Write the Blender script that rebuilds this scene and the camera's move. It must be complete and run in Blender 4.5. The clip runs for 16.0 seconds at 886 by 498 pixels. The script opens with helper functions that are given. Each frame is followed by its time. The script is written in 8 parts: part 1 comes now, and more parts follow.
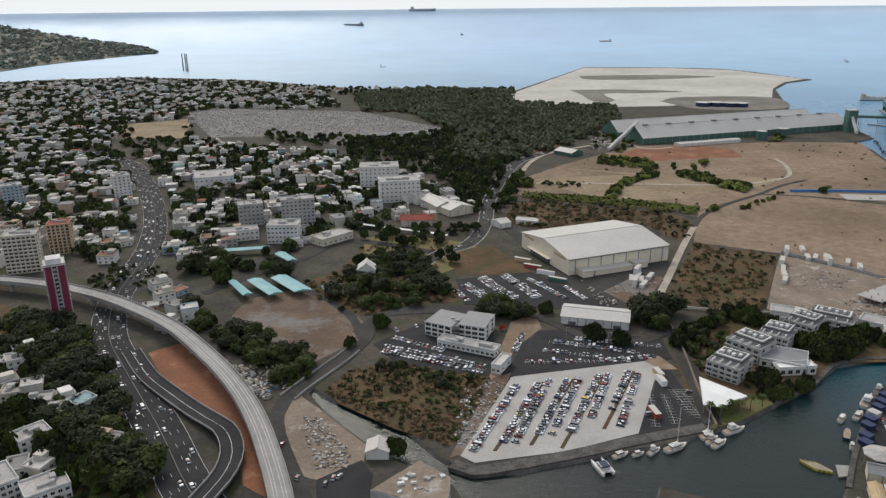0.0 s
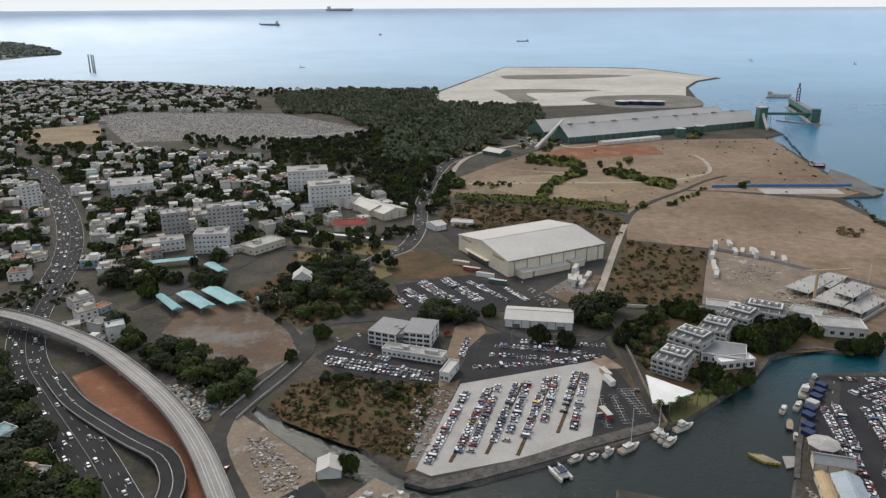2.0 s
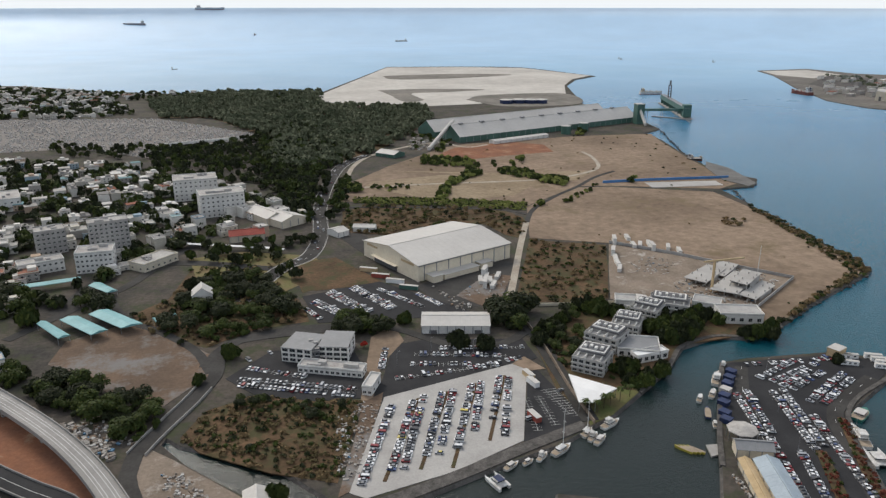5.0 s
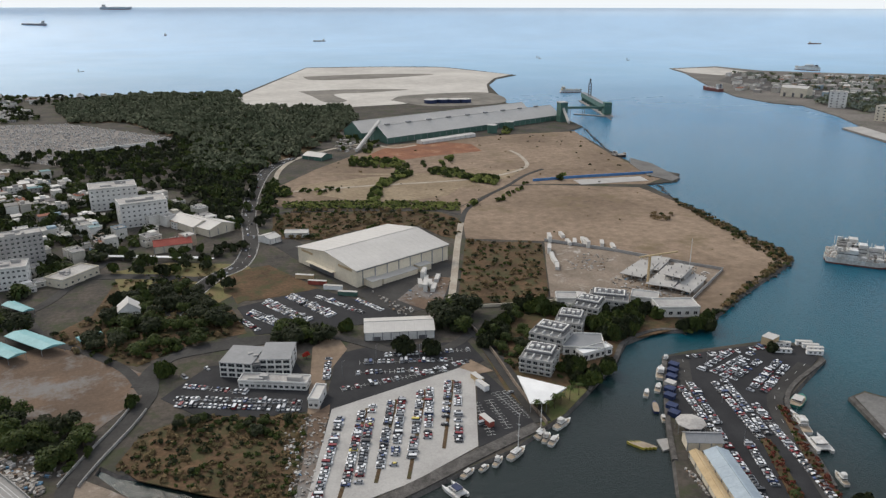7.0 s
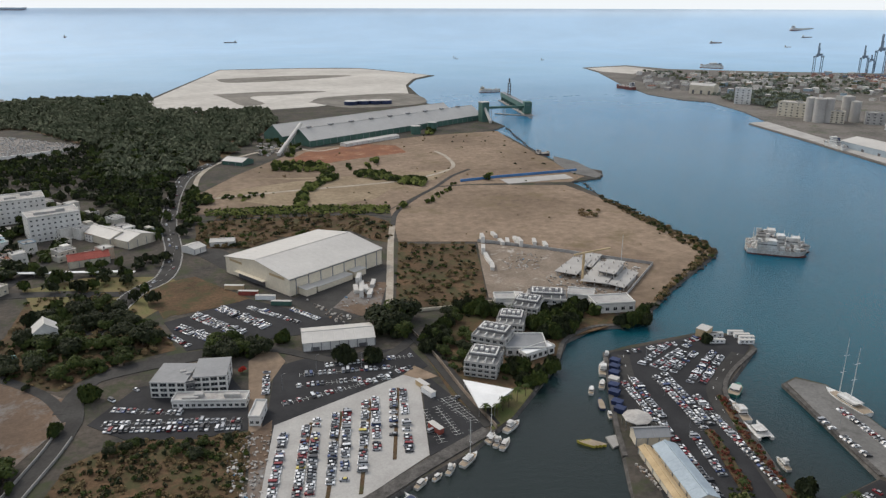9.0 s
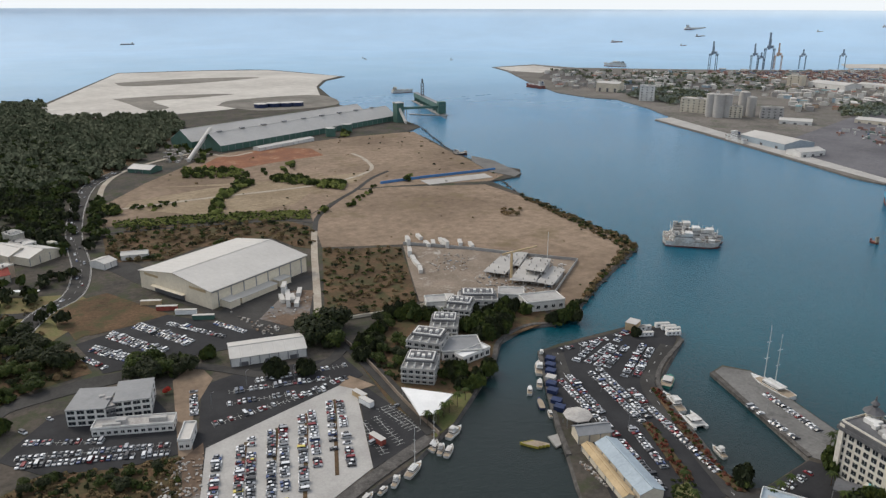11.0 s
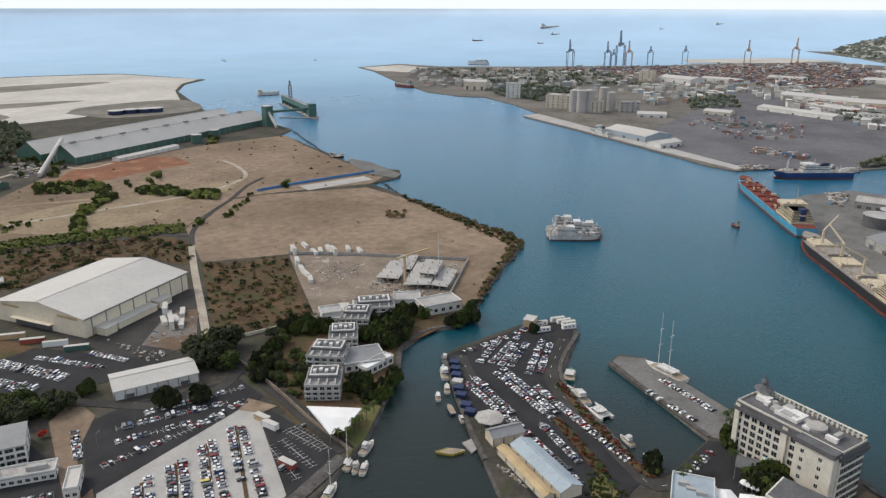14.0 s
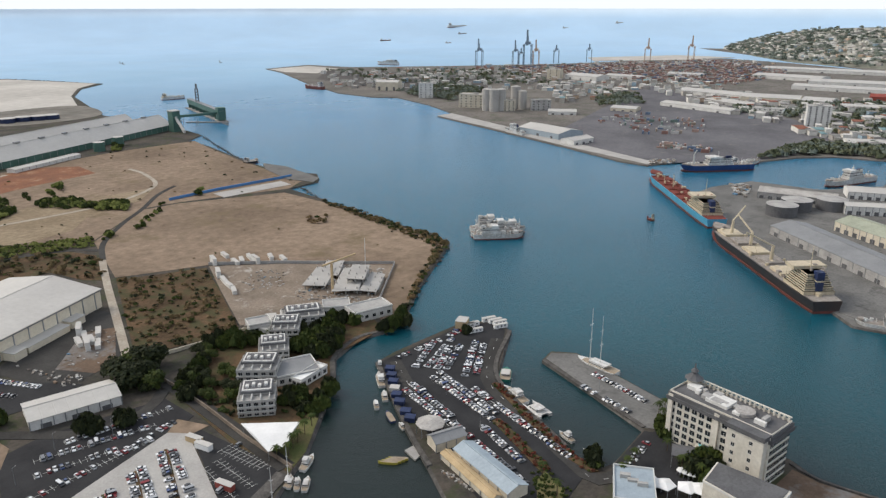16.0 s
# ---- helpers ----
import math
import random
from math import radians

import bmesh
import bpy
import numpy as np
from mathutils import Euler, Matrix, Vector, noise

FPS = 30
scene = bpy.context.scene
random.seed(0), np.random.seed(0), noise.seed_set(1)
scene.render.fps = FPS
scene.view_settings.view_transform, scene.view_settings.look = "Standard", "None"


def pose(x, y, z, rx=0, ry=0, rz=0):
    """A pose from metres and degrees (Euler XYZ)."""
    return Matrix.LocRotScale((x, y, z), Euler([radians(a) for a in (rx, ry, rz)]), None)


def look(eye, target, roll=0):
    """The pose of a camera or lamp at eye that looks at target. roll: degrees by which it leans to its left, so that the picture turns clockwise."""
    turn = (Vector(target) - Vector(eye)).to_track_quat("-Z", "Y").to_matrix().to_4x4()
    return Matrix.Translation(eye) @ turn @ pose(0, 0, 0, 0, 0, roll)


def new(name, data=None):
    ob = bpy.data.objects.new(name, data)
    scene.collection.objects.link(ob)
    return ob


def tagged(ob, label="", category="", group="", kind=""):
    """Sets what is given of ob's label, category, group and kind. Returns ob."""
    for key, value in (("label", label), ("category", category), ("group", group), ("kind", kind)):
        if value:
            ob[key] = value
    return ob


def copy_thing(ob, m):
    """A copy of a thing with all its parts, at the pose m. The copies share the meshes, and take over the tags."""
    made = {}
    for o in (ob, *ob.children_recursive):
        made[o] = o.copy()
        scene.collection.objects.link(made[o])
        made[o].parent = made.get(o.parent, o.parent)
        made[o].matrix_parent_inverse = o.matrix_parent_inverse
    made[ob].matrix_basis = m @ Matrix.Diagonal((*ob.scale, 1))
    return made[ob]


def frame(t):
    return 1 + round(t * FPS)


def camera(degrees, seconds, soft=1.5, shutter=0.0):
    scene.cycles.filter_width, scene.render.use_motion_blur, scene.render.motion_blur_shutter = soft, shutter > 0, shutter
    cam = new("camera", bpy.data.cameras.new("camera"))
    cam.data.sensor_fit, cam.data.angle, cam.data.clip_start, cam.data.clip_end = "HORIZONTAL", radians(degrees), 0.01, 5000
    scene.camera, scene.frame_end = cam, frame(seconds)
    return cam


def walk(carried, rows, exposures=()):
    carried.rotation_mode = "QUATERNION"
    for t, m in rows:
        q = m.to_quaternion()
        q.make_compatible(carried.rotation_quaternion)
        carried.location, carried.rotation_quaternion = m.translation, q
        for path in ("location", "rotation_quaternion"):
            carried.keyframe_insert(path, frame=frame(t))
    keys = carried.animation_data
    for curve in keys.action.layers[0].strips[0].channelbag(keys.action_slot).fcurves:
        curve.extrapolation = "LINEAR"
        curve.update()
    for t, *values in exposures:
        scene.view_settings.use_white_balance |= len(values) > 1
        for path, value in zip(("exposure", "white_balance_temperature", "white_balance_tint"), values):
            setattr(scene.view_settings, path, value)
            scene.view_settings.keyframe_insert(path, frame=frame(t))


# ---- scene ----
cam = camera(61.93, 16.0, soft=1.35)
ROWS = [
    (0.0, 0.00, 0.00, 200.00, 0.000, -18.310, -0.544),
    (0.5, -2.84, 2.75, 200.05, -1.554, -18.334, -0.484),
    (1.0, -5.66, 5.51, 200.10, -3.119, -18.347, -0.419),
    (1.5, -8.47, 8.26, 200.16, -4.697, -18.353, -0.354),
    (2.0, -11.27, 10.96, 200.21, -6.287, -18.355, -0.284),
    (2.5, -14.02, 13.61, 200.26, -7.881, -18.358, -0.212),
    (3.0, -16.70, 16.24, 200.31, -9.463, -18.363, -0.138),
    (3.5, -19.36, 18.88, 200.37, -11.026, -18.366, -0.070),
    (6.0, -30.76, 32.27, 200.62, -18.795, -18.417, 0.051),
    (6.5, -32.67, 35.26, 200.47, -20.358, -18.417, 0.074),
    (7.0, -34.54, 38.26, 200.30, -21.915, -18.412, 0.099),
    (7.5, -36.34, 41.26, 200.12, -23.477, -18.406, 0.126),
    (8.0, -38.03, 44.26, 199.95, -25.073, -18.390, 0.144),
    (8.5, -39.63, 47.27, 199.79, -26.703, -18.363, 0.153),
    (9.0, -41.09, 50.23, 199.63, -28.394, -18.341, 0.156),
    (11.5, -46.56, 65.24, 199.40, -37.142, -18.303, 0.177),
    (12.0, -47.40, 68.09, 199.53, -38.865, -18.302, 0.173),
    (12.5, -48.21, 70.92, 199.69, -40.589, -18.308, 0.165),
    (13.0, -49.00, 73.75, 199.91, -42.325, -18.317, 0.157),
    (13.5, -49.79, 76.54, 200.18, -44.070, -18.327, 0.143),
    (14.0, -50.57, 79.21, 200.48, -45.817, -18.332, 0.127),
    (14.5, -51.34, 81.76, 200.82, -47.564, -18.335, 0.109),
    (15.0, -52.12, 84.23, 201.19, -49.302, -18.343, 0.082),
    (15.5, -52.90, 86.66, 201.56, -51.037, -18.355, 0.051),
    (16.0, -53.64, 89.05, 201.93, -52.773, -18.360, 0.017),
]
EXPOSURES = [(0.0, 0.0), (6.0, 0.05), (9.0, 0.05), (12.5, 0.1), (16.0, 0.17)]
walk(cam, [(t, pose(x, y, z, 90 + pitch, 0, yaw) @ pose(0, 0, 0, 0, 0, roll)) for t, x, y, z, yaw, pitch, roll in ROWS], EXPOSURES)

# ---- world and sun ----
SUN_AZ, SUN_EL = radians(20), radians(42)   # azimuth to the left of +y
world = bpy.data.worlds.new("sky")
scene.world = world
world.use_nodes = True
wn, wl = world.node_tree.nodes, world.node_tree.links
sky = wn.new("ShaderNodeTexSky")
sky.sky_type = "NISHITA"
sky.sun_disc = False
sky.sun_elevation, sky.sun_rotation = SUN_EL, -SUN_AZ
sky.air_density, sky.dust_density, sky.ozone_density = 1.0, 4.0, 1.0
# thin cloud veils the blue: the clear sky at a tenth, mixed with an even pale layer
scaled = wn.new("ShaderNodeMix")
scaled.data_type, scaled.blend_type = "RGBA", "MULTIPLY"
scaled.inputs[0].default_value, scaled.inputs[7].default_value = 1.0, (0.12, 0.12, 0.12, 1)
wl.new(sky.outputs[0], scaled.inputs[6])
veil = wn.new("ShaderNodeMix")
veil.data_type = "RGBA"
veil.inputs[0].default_value, veil.inputs[7].default_value = 0.62, (0.735, 0.775, 0.835, 1)
wl.new(scaled.outputs[2], veil.inputs[6])
wl.new(veil.outputs[2], wn["Background"].inputs[0])
wn["Background"].inputs[1].default_value = 1.0
sun_data = bpy.data.lights.new("sun", "SUN")
sun_data.energy, sun_data.angle, sun_data.color = 1.65, radians(22), (1.0, 0.93, 0.82)
sun = new("sun", sun_data)
sun_dir = Vector((-math.sin(SUN_AZ) * math.cos(SUN_EL), math.cos(SUN_AZ) * math.cos(SUN_EL), math.sin(SUN_EL)))
sun.matrix_world = look(sun_dir * 900, (0, 0, 0))


# ---- materials ----
def ramp_node(nt, fac, stops):
    r = nt.nodes.new("ShaderNodeValToRGB")
    while len(r.color_ramp.elements) < len(stops):
        r.color_ramp.elements.new(0.5)
    for e, (p, c) in zip(r.color_ramp.elements, stops):
        e.position, e.color = p, (*c, 1)
    nt.links.new(fac, r.inputs[0])
    return r.outputs[0]


def noise_node(nt, vec, scale, detail=4.0, rough=0.6):
    n = nt.nodes.new("ShaderNodeTexNoise")
    n.inputs["Scale"].default_value = scale
    n.inputs["Detail"].default_value = detail
    n.inputs["Roughness"].default_value = rough
    if vec is not None:
        nt.links.new(vec, n.inputs["Vector"])
    return n.outputs[0]


def mix_node(nt, fac, a, b, mode="MIX"):
    m = nt.nodes.new("ShaderNodeMix")
    m.data_type, m.blend_type = "RGBA", mode
    for sock, v in ((m.inputs[0], fac), (m.inputs[6], a), (m.inputs[7], b)):
        if isinstance(v, (int, float)):
            sock.default_value = v
        elif isinstance(v, tuple):
            sock.default_value = (*v, 1)
        else:
            nt.links.new(v, sock)
    return m.outputs[2]


def surface(name, base, second=None, rough=0.9, metal=0.0, big=0.03, fine=0.8, amount=0.6, bump=0.3, bump_scale=1.5, spots=None, jitter=""):
    """A weathered surface: two tones in large patches, fine grain, optional spots; jitter: colours picked per object or per island."""
    m = bpy.data.materials.new(name)
    m.use_nodes = True
    nt = m.node_tree
    bs = nt.nodes["Principled BSDF"]
    pos = nt.nodes.new("ShaderNodeNewGeometry").outputs["Position"]
    second = second or tuple(c * 0.7 for c in base)
    col = ramp_node(nt, noise_node(nt, pos, big, 5), [(0.36, second), (0.62, base)])
    if jitter:
        if jitter == "object":
            fac = nt.nodes.new("ShaderNodeObjectInfo").outputs["Random"]
        else:
            fac = nt.nodes.new("ShaderNodeNewGeometry").outputs["Random Per Island"]
        r = ramp_node(nt, fac, PALETTES[name])
        nt.nodes[-1].color_ramp.interpolation = "CONSTANT"
        col = mix_node(nt, 1.0, col, r, "MULTIPLY")
    grain = ramp_node(nt, noise_node(nt, pos, fine, 6, 0.7), [(0.3, (1 - amount * 0.5,) * 3), (0.7, (1 + amount * 0.15,) * 3)])
    col = mix_node(nt, 1.0, col, grain, "MULTIPLY")
    if spots:
        colour, size, lo, hi = spots
        f = ramp_node(nt, noise_node(nt, pos, size, 6, 0.75), [(lo, (0, 0, 0)), (hi, (1, 1, 1))])
        col = mix_node(nt, f, col, colour)
    nt.links.new(col, bs.inputs["Base Color"])
    bs.inputs["Roughness"].default_value, bs.inputs["Metallic"].default_value = rough, metal
    if rough > 0.65:
        bs.inputs["Specular IOR Level"].default_value = 0.12
    if bump:
        b = nt.nodes.new("ShaderNodeBump")
        b.inputs["Strength"].default_value, b.inputs["Distance"].default_value = bump, 0.4
        nt.links.new(noise_node(nt, pos, bump_scale, 5), b.inputs["Height"])
        nt.links.new(b.outputs[0], bs.inputs["Normal"])
    return m


PALETTES = {
    "car_paint": [(0.0, (0.74, 0.75, 0.76)), (0.4, (0.36, 0.37, 0.39)), (0.6, (0.05, 0.05, 0.055)), (0.78, (0.22, 0.025, 0.03)), (0.86, (0.06, 0.09, 0.2)), (0.91, (0.2, 0.21, 0.22)), (0.985, (0.6, 0.5, 0.12))],
    "car_paint_far": [(0.0, (0.74, 0.75, 0.76)), (0.4, (0.36, 0.37, 0.39)), (0.6, (0.05, 0.05, 0.055)), (0.78, (0.22, 0.025, 0.03)), (0.86, (0.06, 0.09, 0.2)), (0.91, (0.2, 0.21, 0.22))],
    "house_wall": [(0.0, (0.75, 0.73, 0.68)), (0.3, (0.6, 0.57, 0.5)), (0.5, (0.8, 0.78, 0.74)), (0.72, (0.42, 0.4, 0.37)), (0.85, (0.55, 0.42, 0.32)), (0.93, (0.36, 0.47, 0.55))],
    "house_wall_far": [(0.0, (0.75, 0.73, 0.68)), (0.3, (0.55, 0.52, 0.47)), (0.5, (0.8, 0.78, 0.74)), (0.72, (0.4, 0.38, 0.36)), (0.88, (0.55, 0.42, 0.32)), (0.95, (0.36, 0.47, 0.55))],
    "roof_far": [(0.0, (0.5, 0.48, 0.45)), (0.25, (0.3, 0.29, 0.28)), (0.45, (0.68, 0.66, 0.63)), (0.68, (0.4, 0.385, 0.36)), (0.83, (0.3, 0.13, 0.09)), (0.89, (0.22, 0.35, 0.37)), (0.93, (0.2, 0.19, 0.19))],
    "house_roof": [(0.0, (0.5, 0.48, 0.45)), (0.35, (0.33, 0.32, 0.31)), (0.6, (0.62, 0.6, 0.57)), (0.84, (0.34, 0.17, 0.12)), (0.94, (0.3, 0.42, 0.44))],
    "leaf": [(0.0, (0.75, 0.8, 0.7)), (0.3, (1.0, 1.0, 0.9)), (0.6, (1.25, 1.15, 0.85)), (0.85, (0.8, 0.95, 0.95))],
    "leaf_dark": [(0.0, (0.8, 0.8, 0.8)), (0.3, (1.0, 1.0, 1.0)), (0.6, (1.3, 1.2, 0.9)), (0.85, (0.7, 0.8, 0.8))],
    "container": [(0.0, (0.3, 0.16, 0.13)), (0.3, (0.4, 0.27, 0.22)), (0.48, (0.58, 0.56, 0.53)), (0.66, (0.14, 0.2, 0.3)), (0.76, (0.35, 0.28, 0.22)), (0.92, (0.16, 0.23, 0.2))],
    "rubble": [(0.0, (0.42, 0.4, 0.37)), (0.4, (0.28, 0.25, 0.22)), (0.7, (0.55, 0.54, 0.52)), (0.85, (0.26, 0.19, 0.14)), (0.97, (0.16, 0.28, 0.4))],
}
M_GROUND = surface("city_ground", (0.108, 0.092, 0.076), (0.058, 0.055, 0.05), big=0.03, fine=0.3, amount=0.9, spots=((0.055, 0.062, 0.034), 0.045, 0.5, 0.62))
M_SAND = surface("coral_sand", (0.58, 0.55, 0.5), (0.46, 0.43, 0.39), big=0.006, fine=0.05, amount=0.4)
M_SAND_DARK = surface("silt", (0.25, 0.23, 0.2), (0.16, 0.15, 0.13), big=0.01, fine=0.06)
M_DRY = surface("dry_grass", (0.31, 0.232, 0.168), (0.2, 0.147, 0.104), big=0.008, fine=0.11, amount=0.8, spots=((0.17, 0.13, 0.08), 0.018, 0.54, 0.68))
M_DRY_PALE = surface("pale_dry_grass", (0.33, 0.26, 0.175), (0.25, 0.19, 0.125), big=0.02, fine=0.2, amount=0.7, spots=((0.2, 0.18, 0.1), 0.06, 0.6, 0.75))
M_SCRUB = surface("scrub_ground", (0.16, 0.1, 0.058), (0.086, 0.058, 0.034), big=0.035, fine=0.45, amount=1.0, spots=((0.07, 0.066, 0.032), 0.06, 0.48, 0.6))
M_RED = surface("red_earth", (0.28, 0.125, 0.07), (0.2, 0.1, 0.065), big=0.04, fine=0.5, amount=0.5, spots=((0.34, 0.26, 0.18), 0.04, 0.56, 0.7))
M_DIRT = surface("building_site_dirt", (0.29, 0.235, 0.185), (0.2, 0.16, 0.125), big=0.04, fine=0.5, amount=0.6, spots=((0.42, 0.39, 0.35), 0.07, 0.56, 0.68))
M_YARD = surface("yard_earth", (0.185, 0.128, 0.09), (0.125, 0.09, 0.066), big=0.03, fine=0.5, amount=0.5, spots=((0.2, 0.19, 0.18), 0.025, 0.5, 0.62))
M_ASPHALT = surface("asphalt", (0.044, 0.044, 0.046), (0.03, 0.03, 0.032), rough=0.85, big=0.06, fine=1.0, amount=0.4, bump=0.1)
M_ASPHALT_OLD = surface("worn_asphalt", (0.073, 0.07, 0.066), (0.047, 0.045, 0.043), rough=0.9, big=0.04, fine=0.6, amount=0.5, bump=0.1)
M_CONCRETE = surface("concrete_paving", (0.46, 0.445, 0.42), (0.38, 0.365, 0.345), big=0.05, fine=0.9, amount=0.35, bump=0.1)
M_TRACK = surface("dirt_track", (0.46, 0.41, 0.34), (0.36, 0.31, 0.25), big=0.06, fine=0.5)
M_QUAY = surface("quay_concrete", (0.21, 0.205, 0.195), (0.15, 0.147, 0.14), big=0.04, fine=0.5, amount=0.6, bump=0.1, spots=((0.1, 0.098, 0.093), 0.06, 0.55, 0.66))
M_PORT = surface("port_ground", (0.22, 0.2, 0.18), (0.14, 0.13, 0.115), big=0.012, fine=0.15, amount=0.8, spots=((0.1, 0.11, 0.075), 0.02, 0.54, 0.66))
M_PORT_YARD = surface("port_tarmac", (0.17, 0.165, 0.175), (0.115, 0.112, 0.12), rough=0.85, big=0.01, fine=0.2, amount=0.5, bump=0.1, spots=((0.2, 0.19, 0.18), 0.03, 0.58, 0.7))
M_ROCK = surface("basalt_rock", (0.15, 0.14, 0.13), (0.08, 0.075, 0.07), big=0.2, fine=0.9, amount=0.9, bump=1.0, bump_scale=0.8)
M_CEMETERY = surface("cemetery_ground", (0.26, 0.24, 0.22), (0.2, 0.18, 0.165), big=0.02, fine=0.3)
M_LAWN = surface("lawn", (0.12, 0.14, 0.05), (0.17, 0.14, 0.07), big=0.08, fine=0.8)
M_PARK = surface("park_grass", (0.17, 0.17, 0.07), (0.2, 0.15, 0.08), big=0.06, fine=0.6)
M_WHITE = surface("white_paint", (0.72, 0.72, 0.7), (0.62, 0.62, 0.6), rough=0.6, big=0.15, fine=1.2, amount=0.2, bump=0)


def water_material():
    m = bpy.data.materials.new("sea_water")
    m.use_nodes = True
    nt = m.node_tree
    bs = nt.nodes["Principled BSDF"]
    pos = nt.nodes.new("ShaderNodeNewGeometry").outputs["Position"]
    # turbid olive in the inner basin, clear teal in the harbour; farther out haze is painted in as paler blue
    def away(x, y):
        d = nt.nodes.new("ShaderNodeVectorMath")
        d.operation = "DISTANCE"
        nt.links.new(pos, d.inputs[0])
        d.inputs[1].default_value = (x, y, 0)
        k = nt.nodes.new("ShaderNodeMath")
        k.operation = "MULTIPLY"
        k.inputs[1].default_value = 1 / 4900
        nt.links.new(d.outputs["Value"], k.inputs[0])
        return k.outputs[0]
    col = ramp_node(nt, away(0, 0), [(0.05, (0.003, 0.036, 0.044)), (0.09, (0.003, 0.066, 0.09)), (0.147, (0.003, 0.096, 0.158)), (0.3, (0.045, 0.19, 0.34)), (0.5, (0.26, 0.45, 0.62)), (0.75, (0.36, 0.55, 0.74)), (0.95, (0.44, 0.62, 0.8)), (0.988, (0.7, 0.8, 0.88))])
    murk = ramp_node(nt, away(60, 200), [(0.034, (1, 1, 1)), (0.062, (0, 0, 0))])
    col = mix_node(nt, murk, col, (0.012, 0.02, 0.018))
    col = mix_node(nt, 1.0, col, ramp_node(nt, noise_node(nt, pos, 0.0025, 4), [(0.35, (0.94, 0.94, 0.94)), (0.65, (1.04, 1.04, 1.04))]), "MULTIPLY")
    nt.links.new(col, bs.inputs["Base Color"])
    bs.inputs["IOR"].default_value = 1.33
    # calm in the harbour, ruffled by wind on the open sea
    gust = ramp_node(nt, noise_node(nt, pos, 0.006, 5), [(0.3, (0.88,) * 3), (0.7, (1.1,) * 3)])
    r = mix_node(nt, 1.0, ramp_node(nt, away(0, 0), [(0.08, (0.12,) * 3), (0.25, (0.2,) * 3), (0.5, (0.4,) * 3), (0.8, (0.5,) * 3)]), gust, "MULTIPLY")
    nt.links.new(r, bs.inputs["Roughness"])
    wave = nt.nodes.new("ShaderNodeBump")
    wave.inputs["Strength"].default_value, wave.inputs["Distance"].default_value = 0.7, 0.6
    nt.links.new(noise_node(nt, pos, 0.3, 6, 0.7), wave.inputs["Height"])
    nt.links.new(wave.outputs[0], bs.inputs["Normal"])
    return m


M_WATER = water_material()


# ---- building blocks ----
def make(name, bm, material, parent=None, label=""):
    me = bpy.data.meshes.new(name)
    bm.to_mesh(me)
    bm.free()
    if material is not None:
        for mm in (material if isinstance(material, (list, tuple)) else [material]):
            me.materials.append(mm)
    ob = new(name, me)
    if parent is not None:
        ob.parent = parent
    if label:
        ob["label"] = label
    return ob


def part(name, bm, material, parent, label=""):
    return make(name, bm, material, parent, label)


def thing(name, m, label, category, group="", kind=""):
    e = new(name)
    e.empty_display_size = 0.5
    e.matrix_world = m
    return tagged(e, label, category, group, kind)


def prism(bm, pts, z0, z1, mat=0, flare=0.0):
    """A closed prism over the outline pts; flare pushes its foot outwards."""
    area = sum(a[0] * b[1] - b[0] * a[1] for a, b in zip(pts, pts[1:] + pts[:1]))
    if area < 0:
        pts = pts[::-1]
    n = len(pts)
    foot = []
    for i, (x, y) in enumerate(pts):
        a, b = Vector(pts[i - 1]), Vector(pts[(i + 1) % n])
        d = (b - a).normalized()
        foot.append((x + d.y * flare, y - d.x * flare))
    top = [bm.verts.new((x, y, z1)) for x, y in pts]
    low = [bm.verts.new((x, y, z0)) for x, y in foot]
    f = [bm.faces.new(top), bm.faces.new(low[::-1])]
    for i in range(n):
        j = (i + 1) % n
        f.append(bm.faces.new((top[j], top[i], low[i], low[j])))
    for q in f:
        q.material_index = mat
    return bm


def box(bm, cx, cy, cz, sx, sy, sz, rot=0.0, mat=0):
    """A box with its foot's centre at (cx, cy, cz)."""
    c, s = math.cos(rot), math.sin(rot)
    v = []
    for dz in (0, sz):
        for dx, dy in ((-1, -1), (1, -1), (1, 1), (-1, 1)):
            x, y = dx * sx / 2, dy * sy / 2
            v.append(bm.verts.new((cx + x * c - y * s, cy + x * s + y * c, cz + dz)))
    for q in ((3, 2, 1, 0), (4, 5, 6, 7), (0, 1, 5, 4), (1, 2, 6, 5), (2, 3, 7, 6), (3, 0, 4, 7)):
        bm.faces.new([v[i] for i in q]).material_index = mat
    return bm


def cone(bm, x, y, z0, z1, r0, r1, n=8, mat=0):
    a = [bm.verts.new((x + r0 * math.cos(2 * math.pi * i / n), y + r0 * math.sin(2 * math.pi * i / n), z0)) for i in range(n)]
    b = [bm.verts.new((x + r1 * math.cos(2 * math.pi * i / n), y + r1 * math.sin(2 * math.pi * i / n), z1)) for i in range(n)]
    for i in range(n):
        j = (i + 1) % n
        bm.faces.new((a[i], a[j], b[j], b[i])).material_index = mat
    bm.faces.new(a[::-1]).material_index = mat
    bm.faces.new(b).material_index = mat
    return bm


def smooth_line(pts, step=6.0):
    """A rounded line through the given points."""
    p = [Vector(q) for q in pts]
    p = [p[0] * 2 - p[1]] + p + [p[-1] * 2 - p[-2]]
    out = []
    for i in range(1, len(p) - 2):
        n = max(1, int((p[i + 1] - p[i]).length / step))
        for k in range(n):
            t = k / n
            a, b, c, d = p[i - 1], p[i], p[i + 1], p[i + 2]
            out.append(0.5 * (2 * b + (c - a) * t + (2 * a - 5 * b + 4 * c - d) * t * t + (3 * b - a - 3 * c + d) * t ** 3))
    out.append(p[-2])
    return out


